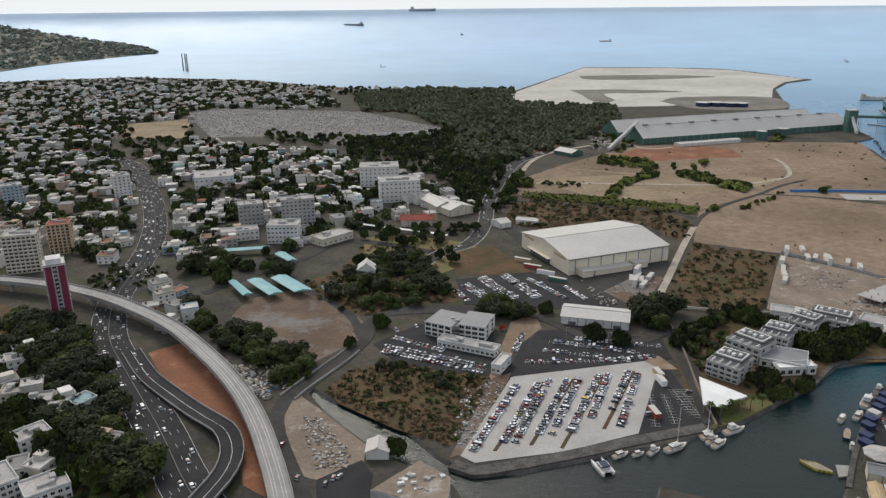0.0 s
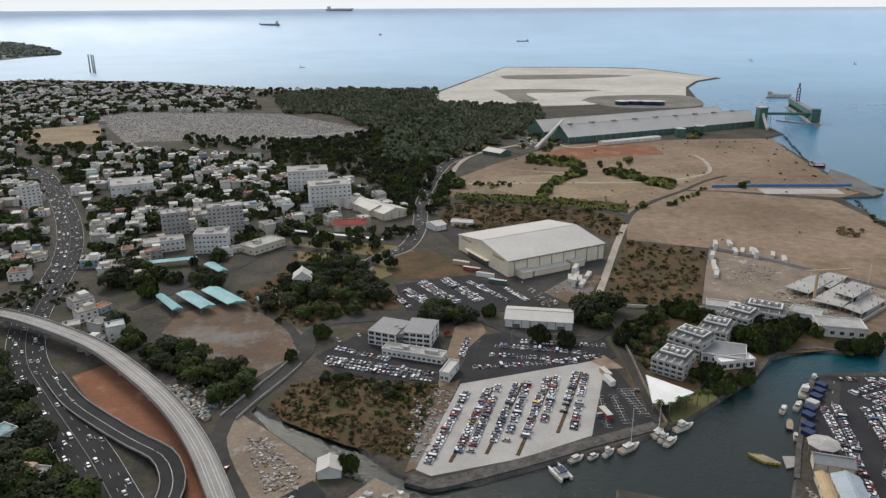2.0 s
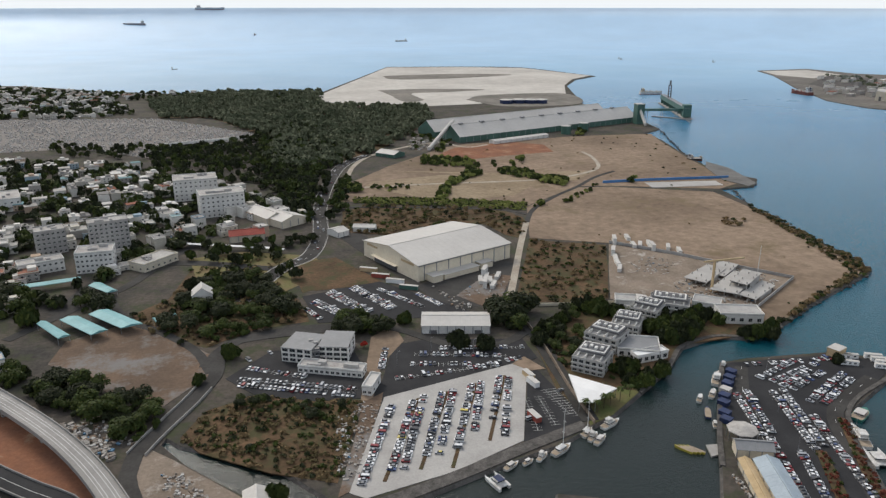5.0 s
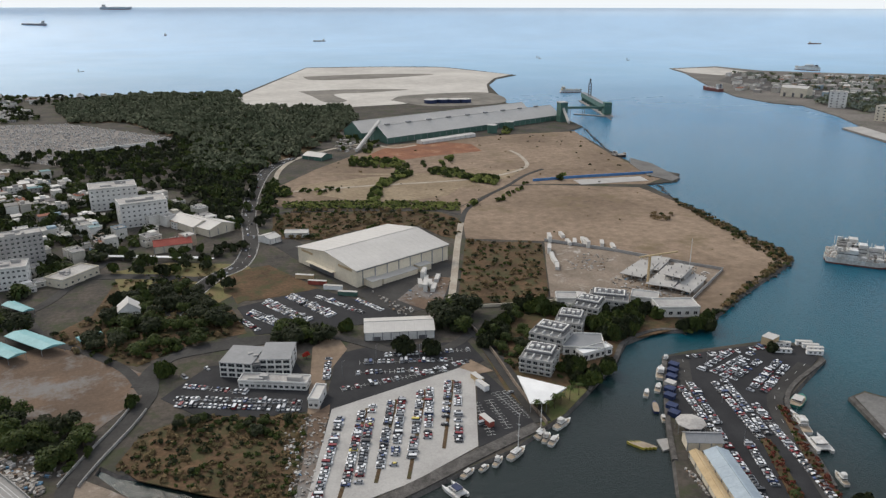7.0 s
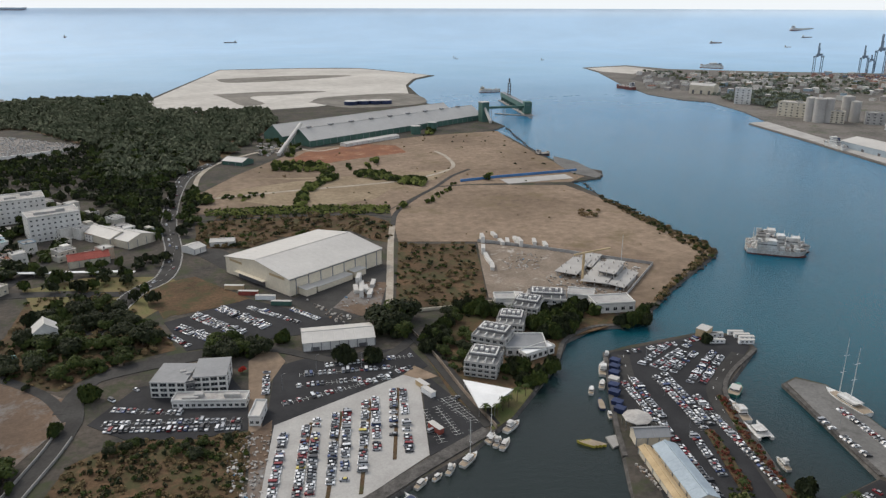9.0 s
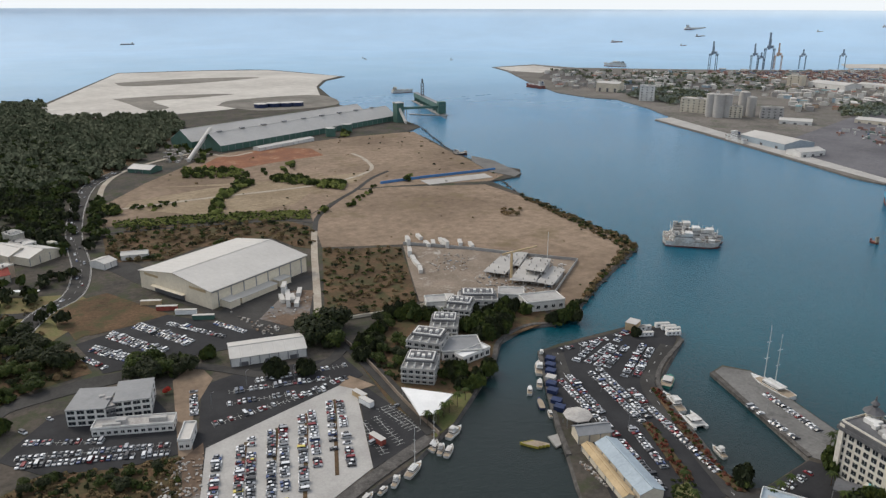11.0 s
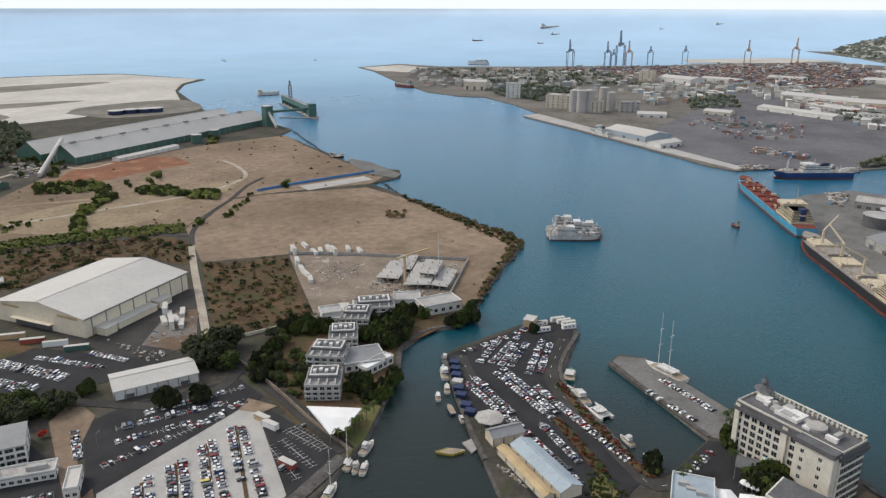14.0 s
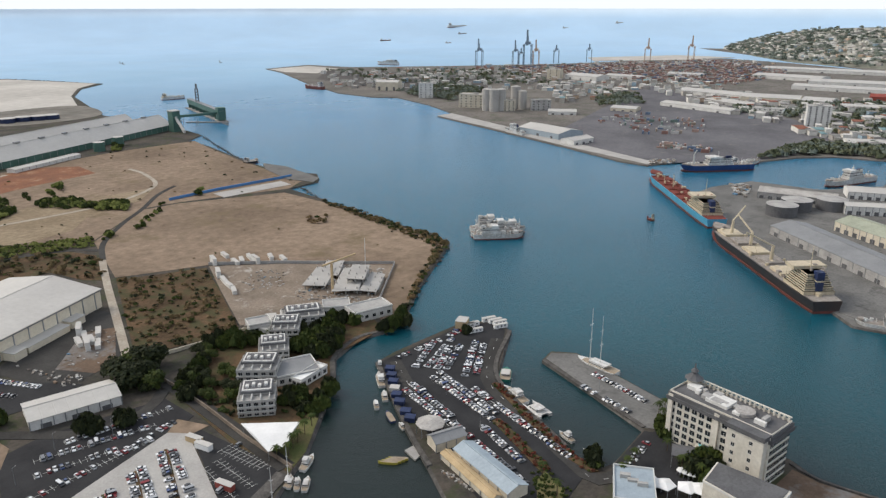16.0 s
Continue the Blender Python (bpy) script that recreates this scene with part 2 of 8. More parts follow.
def sides(line, off):
    """The line moved sideways by off metres (left positive)."""
    out = []
    for i, q in enumerate(line):
        d = line[min(i + 1, len(line) - 1)] - line[max(i - 1, 0)]
        d = Vector((d.x, d.y)).normalized()
        r = q.copy()
        r.x, r.y = q.x - d.y * off, q.y + d.x * off
        out.append(r)
    return out


def strip(bm, line, o0, o1, z0, z1, mat=0):
    """A bar that follows line between the offsets o0 and o1 and the heights z0 and z1 (added to the line's own)."""
    A, B = sides(line, o0), sides(line, o1)
    rows = []
    for a, b in zip(A, B):
        h = a.z if len(a) > 2 else 0.0
        rows.append([bm.verts.new(q) for q in ((a.x, a.y, h + z0), (b.x, b.y, h + z0), (b.x, b.y, h + z1), (a.x, a.y, h + z1))])
    for p, q in zip(rows, rows[1:]):
        for i in range(4):
            j = (i + 1) % 4
            bm.faces.new((p[i], p[j], q[j], q[i])).material_index = mat
    bm.faces.new(rows[0][::-1]).material_index = mat
    bm.faces.new(rows[-1]).material_index = mat
    return bm


def inside(x, y, poly):
    hit = False
    for (x0, y0), (x1, y1) in zip(poly, poly[1:] + poly[:1]):
        if (y0 > y) != (y1 > y) and x < (x1 - x0) * (y - y0) / (y1 - y0) + x0:
            hit = not hit
    return hit


def scatter(poly, n, rng, gap=0.0, avoid=()):
    xs, ys = [p[0] for p in poly], [p[1] for p in poly]
    out, cells = [], set()
    for _ in range(n * 12):
        if len(out) >= n:
            break
        x, y = rng.uniform(min(xs), max(xs)), rng.uniform(min(ys), max(ys))
        if not inside(x, y, poly) or any(inside(x, y, a) for a in avoid):
            continue
        if gap:
            c = (int(x // gap), int(y // gap))
            if c in cells:
                continue
            cells.add(c)
        out.append((x, y))
    return out


# ---- sea, land ----
SEA_Z = -1.5


def sea_height(r):
    """The sea is flat as far as the shores go; beyond, it rises softly to the height of the horizon."""
    return SEA_Z + 199.0 * (max(0.0, r - 3700) / 1150) ** 2.5


def sea():
    bm = bmesh.new()
    n = 144
    radii = [60, 3000, 3700] + [3700 + 1150 * k / 24 for k in range(1, 25)]
    rows = [[bm.verts.new((r * math.cos(2 * math.pi * i / n), r * math.sin(2 * math.pi * i / n), sea_height(r))) for i in range(n)] for r in radii]
    bm.faces.new(rows[0])
    for p, q in zip(rows, rows[1:]):
        for i in range(n):
            j = (i + 1) % n
            bm.faces.new((p[i], q[i], q[j], p[j]))
    for f in bm.faces:
        f.smooth = True
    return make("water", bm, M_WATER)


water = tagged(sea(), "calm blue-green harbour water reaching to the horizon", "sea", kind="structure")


def glowing_haze():
    """A glowing backdrop ring beyond the sea that stands in for bright white haze."""
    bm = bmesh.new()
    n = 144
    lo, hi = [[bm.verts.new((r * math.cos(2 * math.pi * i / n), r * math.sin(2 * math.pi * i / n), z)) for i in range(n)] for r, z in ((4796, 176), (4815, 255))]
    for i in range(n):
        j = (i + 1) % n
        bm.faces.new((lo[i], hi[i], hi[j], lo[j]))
    m = bpy.data.materials.new("glowing_haze")
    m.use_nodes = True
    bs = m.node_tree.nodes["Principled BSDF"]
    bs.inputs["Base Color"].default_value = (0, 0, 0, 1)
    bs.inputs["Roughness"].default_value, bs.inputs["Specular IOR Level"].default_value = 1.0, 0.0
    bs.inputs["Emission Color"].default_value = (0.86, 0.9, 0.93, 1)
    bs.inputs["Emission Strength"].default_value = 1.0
    return tagged(make("backdrop", bm, m), "glowing backdrop ring painted as white haze along the sea horizon", "sky", kind="structure")


glowing_haze()
NORTH_SHORE = [(-1266.2, 2164.8), (-1139.5, 2236.5), (-924.9, 2286.4), (-535.6, 2160.1), (-312.6, 1970.3), (-113.7, 1858.9), (167.4, 1797.7), (474.4, 2504.3), (729.8, 2451.2), (899.4, 2365.8), (995.2, 2025.7), (892.3, 1944.7), (802.8, 1804.5), (681.4, 1458.0), (686.9, 1250.5)]
POINT_SHORE = [(661.5, 1126.8), (611.1, 1092.0), (607.5, 1031.7), (570.5, 901.8), (553.6, 814.1), (573.6, 764.4), (544.4, 732.5), (499.7, 732.3), (488.3, 667.1), (477.8, 618.1), (466.5, 552.9), (459.3, 486.4), (444.8, 462.3), (409.2, 445.6), (352.2, 419.2), (301.9, 392.2), (272.7, 384.5), (254.6, 391.1), (225.8, 383.3), (204.4, 363.3), (172.2, 340.3), (145.8, 322.5), (130.0, 316.1), (111.8, 306.8), (83.1, 300.0)]
CREEK_SHORE = [(32.2, 284.3), (9.4, 286.4), (-1.9, 295.9), (-20.7, 322.7), (-41.8, 339.9), (-64.1, 353.5), (-71.7, 363.0), (-73.9, 357.0), (-62.8, 338.1), (-49.0, 321.4), (-31.2, 300.0), (-22.9, 293.8), (3.0, 275.1), (9.8, 258.9)]
PIER_SHORE = [(93.7, 272.0), (156.6, 244.0), (174.5, 270.2), (193.9, 300.0), (216.9, 331.4), (238.1, 359.6), (254.9, 359.9), (313.1, 353.0), (331.5, 338.1), (323.8, 321.2), (265.3, 292.5), (226.6, 228.2), (217.4, 208.7), (226.9, 203.4), (263.8, 203.8), (301.1, 282.8), (312.5, 284.2), (319.9, 270.7), (296.4, 204.8), (280.1, 138.7), (271.6, 124.9), (272.6, 98.9)]
MAINLAND = [(-3600, 2000)] + NORTH_SHORE + POINT_SHORE + CREEK_SHORE + [(60, 180)] + PIER_SHORE + [(420, 60), (600, -700), (-3600, -700)]
PORT = [(1572.9, 2056.2), (1772.0, 2069.1), (1791.5, 1883.4), (2038.4, 1639.8), (2364.6, 1380.1), (2863.1, 1154.2), (2984.0, 996.5), (2883.8, 745.9), (2667.3, 417.3)] + [(3800, 1500), (3800, 200)] + [(1097.4, 208.6), (1086.6, 267.8), (1048.9, 310.7), (989.7, 343.6), (918.9, 430.4), (872.5, 454.9), (876.2, 492.5), (919.3, 592.1), (991.1, 768.2), (1061.1, 948.2), (1114.2, 954.3), (1181.0, 1063.1), (1239.2, 1198.8), (1212.1, 1252.0), (1221.5, 1369.7), (1331.5, 1595.3), (1508.2, 1899.2)]
PORT_INNER = [(761.8, 352.4), (803.3, 347.0), (861.1, 318.7), (864.0, 244.5), (929.3, 186.2)] + [(1700, 250), (1400, -100), (700, 60)] + [(468.7, 125.0), (466.7, 143.7), (481.6, 156.6), (646.0, 284.7), (669.3, 305.9)]


def land(name, poly, label, material, top=0.0):
    bm = bmesh.new()
    prism(bm, poly, -6, top, 0, 5.0)
    for f in bm.faces:
        if abs(f.normal.z) < 0.9:
            f.material_index = 1
    bm.normal_update()
    for f in bm.faces:
        f.material_index = 0 if f.normal.z > 0.9 else 1
    return tagged(make(name, bm, [material, M_ROCK]), label, "ground", kind="structure")


land("ground", MAINLAND, "grey-brown town ground with rocky shore", M_GROUND)
land("ground_port", PORT, "flat harbour land with stone quays", M_PORT)
land("ground_quay", PORT_INNER, "paved commercial quay with dark concrete edge", M_QUAY)


def patch(name, poly, z, material, label, category="ground"):
    bm = bmesh.new()
    prism(bm, poly, -0.4, z, 0, 0.0)
    return tagged(make(name, bm, material), label, category, kind="structure")


def soft_edge(poly, step=14.0):
    """A closed outline rounded through its corners."""
    return [tuple(p) for p in smooth_line(poly + poly[:1], step)[:-1]]


RECLAIMED = [(148.1, 1585.4), (164.2, 1762.4), (470.3, 2481.7), (723.5, 2429.6), (891.9, 2345.6), (986.4, 2042.5), (892.9, 1959.3), (802.7, 1817.1), (716.1, 1620.2), (458.2, 1516.8), (307.4, 1510.2)]
WOOD = [(-204.9, 1746.8), (-52.6, 1862.5), (171.1, 1816.4), (149.5, 1575.7), (246.7, 1528.4), (342.9, 1482.2), (313.3, 1310.7), (174.9, 1075.6), (105.6, 993.2), (56.1, 948.4), (0.5, 995.4), (32.9, 1187.5), (-69.3, 1460.8), (-158.5, 1479.0)]
CEMETERY = [(-508.3, 1477.7), (-458.6, 1540.1), (-157.9, 1471.3), (34.3, 1214.0), (-61.8, 1156.2), (-127.7, 1155.2), (-129.4, 1080.3), (-254.7, 1195.2), (-371.1, 1185.7)]
BIGFIELD = [(257.4, 716.7), (343.9, 782.0), (384.0, 773.5), (483.1, 721.4), (480.1, 657.2), (470.2, 609.5), (462.3, 548.6), (454.6, 485.2), (441.0, 464.3), (356.5, 423.5), (300.2, 393.1), (280.3, 387.6), (289.8, 409.8), (372.8, 464.9), (321.8, 541.2), (282.1, 583.9), (220.2, 616.6)]
NORTHFIELD = [(82.7, 860.9), (105.0, 883.4), (159.2, 952.3), (265.0, 1061.4), (304.8, 1079.7), (500.7, 1099.2), (621.1, 1086.8), (598.9, 1018.5), (566.9, 903.7), (544.9, 802.6), (562.9, 762.5), (499.7, 732.3), (386.9, 778.4), (346.5, 786.9), (259.2, 720.7), (227.0, 718.2), (150.5, 773.1), (75.3, 788.8)]
patch("reclaimed_sand", RECLAIMED, 0.3, M_SAND, "pale reclaimed coral sand flat by the sea", "sand")
patch("dark_silt", soft_edge([(313.3, 1824.5), (441.2, 1823.9), (570.0, 1771.5), (462.6, 1744.2), (378.3, 1737.7), (373.7, 1607.5), (327.1, 1596.9), (321.8, 1726.1)]), 0.4, M_SAND_DARK, "dark damp patch on the sand flat", "sand")
patch("dark_silt", soft_edge([(397.0, 2187.1), (605.8, 2199.3), (774.5, 2126.7), (567.4, 2064.2), (408.7, 2080.5)]), 0.4, M_SAND_DARK, "dark damp patch on the sand flat", "sand")
patch("dark_silt", soft_edge([(464.3, 1588.9), (533.1, 1660.0), (719.5, 1644.3), (678.5, 1467.4), (516.4, 1464.3)]), 0.4, M_SAND_DARK, "dark scrubby strip beside the sand flat", "ground")
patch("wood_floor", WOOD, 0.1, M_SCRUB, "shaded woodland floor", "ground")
patch("cemetery", CEMETERY, 0.1, M_CEMETERY, "grey cemetery ground", "ground")
patch("dry_field", BIGFIELD, 0.15, M_DRY, "large dry brown grass field by the water", "field")
patch("rough_field", NORTHFIELD, 0.1, M_DRY, "rough dry field with scattered bushes", "field")
patch("pale_field", [(109.6, 846.7), (124.5, 873.1), (209.4, 884.8), (236.9, 883.7), (153.3, 927.6), (291.8, 875.6), (408.6, 858.5), (362.7, 817.6), (294.6, 798.6), (263.0, 765.9), (219.5, 762.0), (164.5, 780.7)], 0.2, M_DRY_PALE, "pale mown field", "field")
patch("red_earth", [(228.1, 992.6), (279.2, 1054.0), (375.6, 1079.1), (414.8, 1042.8), (406.8, 987.4), (334.5, 979.4), (265.1, 965.1)], 0.2, M_RED, "strip of bare red earth", "ground")
patch("scrub", [(217.4, 610.8), (276.6, 579.5), (251.9, 529.0), (220.1, 466.8), (191.8, 467.6), (153.6, 478.8)], 0.15, M_SCRUB, "enclosed scrub plot with bushes", "ground")
patch("scrub", [(70.9, 751.1), (103.5, 767.0), (227.0, 718.2), (239.3, 679.5), (212.2, 617.2), (202.2, 631.7), (195.3, 668.7), (133.6, 677.6), (98.4, 659.5), (59.9, 679.9)], 0.15, M_SCRUB, "strip of dry scrub", "ground")
patch("building_site", [(280.4, 581.1), (320.0, 538.7), (372.8, 464.9), (289.8, 409.8), (282.7, 419.3), (271.4, 443.2), (233.6, 459.6), (221.1, 466.2), (252.7, 528.6)], 0.25, M_DIRT, "churned bare earth of a building site", "ground")
patch("warehouse_yard", [(58.6, 698.5), (79.5, 660.8), (97.4, 529.5), (108.0, 536.2), (177.6, 568.4), (182.1, 551.0), (146.7, 482.4), (106.9, 474.8), (94.2, 519.4), (73.1, 594.5), (54.8, 665.5)], 0.12, M_ASPHALT_OLD, "dark dusty warehouse yard", "yard")
patch("dirt_yard", [(116.8, 501.7), (152.9, 538.3), (169.9, 529.3), (143.9, 483.9), (128.5, 478.9)], 0.2, M_YARD, "bare earth yard", "yard")
patch("grass_plot", [(6.8, 589.9), (25.0, 606.2), (44.3, 609.7), (64.6, 559.2), (70.8, 543.7), (14.5, 539.6), (10.3, 535.4)], 0.15, M_SCRUB, "dry grass plot beside the road", "field")
patch("car_park", [(9.4, 529.7), (69.1, 544.6), (117.7, 472.1), (103.8, 466.4), (64.9, 472.7), (14.8, 479.6)], 0.2, M_ASPHALT, "dark asphalt staff car park", "car park")
patch("car_park", [(56.2, 433.9), (78.4, 436.8), (136.1, 421.1), (135.1, 393.9), (116.6, 387.0), (55.9, 376.5), (32.0, 358.7), (29.9, 372.9), (40.7, 392.2)], 0.2, M_ASPHALT, "asphalt car park with white bay lines", "car park")
patch("car_park", [(-44.1, 416.9), (-16.9, 446.1), (30.9, 436.2), (34.7, 392.3), (26.2, 375.0), (1.3, 378.9), (-28.7, 393.6)], 0.2, M_ASPHALT, "asphalt car park beside the office", "car park")
CONCRETE_LOT = [(7.2, 296.4), (37.9, 372.8), (117.5, 390.6), (123.4, 382.0), (94.7, 314.0), (56.4, 299.3), (13.6, 290.9)]
patch("car_park", CONCRETE_LOT, 0.25, M_CONCRETE, "pale concrete car park by the quay", "car park")
patch("car_park", [(124.4, 381.9), (129.3, 379.8), (132.2, 322.6), (94.5, 313.0)], 0.2, M_ASPHALT, "worn asphalt yard with white bay lines", "car park")
patch("brush_plot", [(-65.5, 360.6), (-54.2, 383.5), (-28.7, 393.6), (1.3, 378.9), (25.2, 373.0), (15.8, 341.1), (3.4, 304.8), (-24.4, 320.1), (-55.8, 345.3)], 0.15, M_SCRUB, "overgrown brown brush plot by the creek", "ground")
patch("bare_yard", [(-144.2, 463.1), (-140.2, 493.4), (-107.1, 512.6), (-86.7, 503.0), (-50.4, 446.9), (-52.0, 425.3), (-75.6, 394.6), (-98.9, 410.2)], 0.15, M_YARD, "bare earth yard with grey gravel", "yard")
patch("wood_floor", [(-105.3, 526.7), (-82.7, 551.2), (-70.5, 608.1), (-21.5, 606.6), (6.6, 523.7), (10.0, 484.4), (-25.8, 480.1), (-55.6, 461.0), (-91.2, 492.2)], 0.1, M_SCRUB, "scrubby ground among trees", "ground")
patch("red_earth", [(-180.4, 408.0), (-162.1, 423.5), (-125.6, 381.5), (-100.1, 343.2), (-82.1, 301.6), (-77.0, 267.0), (-88.9, 275.7), (-103.4, 321.5), (-118.6, 335.1), (-151.4, 362.2)], 0.15, M_RED, "bare red earth under the flyover", "ground")
patch("wasteland", [(-88.2, 343.0), (-78.4, 354.7), (-67.3, 342.6), (-37.1, 305.5), (-37.9, 287.4), (-57.2, 279.3), (-68.1, 283.6)], 0.15, M_DIRT, "bare waste ground with rubble", "ground")
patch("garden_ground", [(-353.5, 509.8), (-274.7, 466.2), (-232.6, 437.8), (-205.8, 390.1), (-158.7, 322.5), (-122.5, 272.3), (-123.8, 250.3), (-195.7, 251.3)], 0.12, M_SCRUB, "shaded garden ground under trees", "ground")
patch("lower_yard", [(-57.2, 279.3), (-38.6, 294.0), (-32.4, 283.1), (-32.7, 259.6), (-53.0, 252.7)], 0.2, M_ASPHALT, "small asphalt yard by the creek", "yard")
patch("park", [(-72.7, 638.6), (-30.0, 645.9), (26.8, 618.8), (37.0, 580.2), (3.3, 547.9), (-22.4, 524.0), (-51.4, 558.7), (-65.3, 587.0)], 0.14, M_PARK, "small park with dry lawns", "park")
patch("bare_plot", [(5.7, 586.4), (45.1, 571.7), (64.2, 548.3), (45.4, 539.6), (19.6, 538.6), (4.1, 560.2)], 0.16, M_SCRUB, "dry brown plot by the avenue", "ground")
patch("playing_field", [(-584.5, 1328.4), (-472.0, 1404.2), (-410.4, 1183.1), (-512.5, 1188.8)], 0.2, M_DRY_PALE, "dry brown playing field in the town", "field")
patch("verge", [(44.5, 448.5), (62.2, 463.2), (63.6, 438.4), (44.1, 410.8), (30.0, 367.9), (24.0, 368.3)], 0.22, M_DRY, "dry grass verge with footpath", "verge")
patch("verge", [(117.5, 390.6), (127.8, 397.7), (134.1, 379.7), (124.4, 379.9)], 0.28, M_DRY, "triangle of dry grass between lanes", "verge")
patch("verge", [(25.9, 370.4), (38.4, 378.2), (36.1, 370.2), (8.6, 297.8), (2.0, 294.7), (15.5, 335.5)], 0.24, M_YARD, "bare earth strip beside the car park", "verge")
patch("port_yard", [(939.8, 602.9), (1092.6, 694.8), (1859.4, 856.7), (1323.6, 294.4), (1103.3, 300.3), (997.7, 345.7), (882.9, 459.3)], 0.2, M_PORT_YARD, "grey container yard of the port", "yard")
patch("pier_car_park", [(212.3, 327.3), (239.7, 357.5), (251.8, 356.4), (310.1, 349.5), (326.9, 336.5), (321.3, 323.0), (263.6, 293.7), (224.9, 230.3), (214.7, 210.2), (188.8, 207.8), (166.9, 236.6), (190.4, 275.8)], 0.2, M_ASPHALT, "asphalt car park on the pier", "car park")


# ---- roads ----
M_LINE = surface("road_marking", (0.7, 0.7, 0.68), (0.5, 0.5, 0.48), rough=0.7, big=0.5, fine=2.0, amount=0.4, bump=0)
M_DECK = surface("flyover_concrete", (0.36, 0.345, 0.325), (0.28, 0.27, 0.255), big=0.06, fine=0.7, amount=0.4, bump=0.1)
M_KERB = surface("kerb_concrete", (0.48, 0.46, 0.43), (0.38, 0.36, 0.34), big=0.2, fine=1.0, amount=0.3, bump=0)


def road(name, pts, width, material, label, z=0.3, dashes=(), edges=True, kerb=False):
    line = smooth_line(pts, 8)
    ob = tagged(make(name, strip(bmesh.new(), line, -width / 2, width / 2, -0.4, z), material), label, "road", kind="structure")
    if dashes or edges:
        bm = bmesh.new()
        if edges:
            for s in (-1, 1):
                o = s * (width / 2 - 0.5)
                strip(bm, line, o - 0.1, o + 0.1, z, z + 0.01)
        fine = smooth_line(pts, 3.0)
        for o in dashes:
            moved = sides(fine, o)
            for i in range(0, len(moved) - 1, 4):
                a, b = moved[i], moved[i + 1]
                d = b - a
                box(bm, (a.x + b.x) / 2, (a.y + b.y) / 2, z, d.length, 0.2, 0.012, math.atan2(d.y, d.x))
        make("lane_marking", bm, M_LINE, ob)
    if kerb:
        bm = bmesh.new()
        for s in (-1, 1):
            strip(bm, line, s * width / 2, s * (width / 2 + 0.35), -0.4, z + 0.14)
        make("kerb", bm, M_KERB, ob)
    return ob


MOTORWAY = [(-75.9, 224.4), (-113.9, 276.1), (-143.6, 323.8), (-188.1, 389.7), (-212.7, 428.8), (-231.2, 475.0), (-241.5, 518.4), (-248.5, 569.3), (-260.9, 630.0), (-284.5, 703.8), (-322.5, 795.5), (-371.0, 896.0), (-417.0, 976.2), (-473.2, 1033.1), (-551.3, 1079.4)]
road("motorway", MOTORWAY, 23, M_ASPHALT, "dual carriageway of dark asphalt with white lane lines", 0.3, (-7.3, -3.7, 3.7, 7.3))
bm = strip(bmesh.new(), smooth_line(MOTORWAY, 8), -0.22, 0.22, -0.2, 0.7)
tagged(make("central_barrier", bm, M_QUAY), "low concrete barrier between the carriageways", "barrier", kind="structure")
road("road", [(-34.6, 531.3), (-1.4, 593.0), (22.8, 617.8), (39.3, 674.8), (50.4, 768.9), (72.4, 874.3), (104.0, 974.7), (147.4, 1035.1)], 14, M_ASPHALT_OLD, "two-lane asphalt avenue with faded markings", 0.3, (0.0,), kerb=True)
road("road", [(-154.7, 541.0), (-131.6, 613.6), (-103.3, 633.5), (-55.3, 621.0), (-15.4, 598.6), (3.0, 595.2)], 11, M_ASPHALT_OLD, "asphalt street along the park", 0.28, (), edges=False)
road("road", [(-50.8, 239.3), (-61.4, 267.5), (-73.3, 294.6), (-82.0, 316.0), (-86.4, 334.5), (-85.1, 350.0), (-76.2, 368.5), (-62.2, 394.3), (-49.8, 421.1), (-46.7, 446.8), (-33.0, 468.2), (2.0, 474.3), (29.2, 470.7)], 8, M_ASPHALT_OLD, "narrow asphalt road crossing the creek", 0.32, (), edges=False)
road("road", [(-55.8, 434.4), (-45.3, 458.5), (-30.4, 466.5), (12.6, 467.2), (57.8, 460.1), (91.4, 423.6), (121.5, 417.6), (140.5, 429.7)], 7, M_ASPHALT_OLD, "asphalt service road along the car parks", 0.34, (), edges=False)
road("road", [(138.5, 456.4), (146.4, 437.9), (145.4, 416.8), (140.0, 372.8), (133.8, 321.5)], 9, M_ASPHALT_OLD, "asphalt lane beside a stone wall", 0.36, (), edges=False)
road("road", [(-176.4, 505.3), (-141.4, 552.8), (-113.4, 586.7), (-93.4, 633.1), (-52.4, 706.0)], 8, M_ASPHALT_OLD, "town street with worn asphalt", 0.26, (), edges=False)
road("road", [(-127.1, 573.8), (-107.6, 519.5), (-86.3, 495.5), (-62.1, 459.4), (-52.1, 425.8)], 6, M_ASPHALT_OLD, "narrow lane beside the yard", 0.25, (), edges=False)
road("lane", [(233.5, 658.9), (261.3, 707.3), (308.0, 753.4), (343.9, 782.0), (389.6, 824.3), (427.7, 848.4)], 5, M_ASPHALT_OLD, "narrow dark lane across the fields", 0.29, edges=False)
road("track", [(144.6, 470.4), (171.8, 528.3), (206.0, 602.5), (235.8, 664.0)], 5.5, M_TRACK, "pale dusty dirt track", 0.3, edges=False)
road("track", [(109.6, 846.7), (195.8, 841.6), (287.5, 830.6), (347.4, 832.5), (413.6, 867.5), (440.8, 932.7), (446.2, 976.3)], 5, M_TRACK, "pale dirt track through the dry field", 0.3, edges=False)
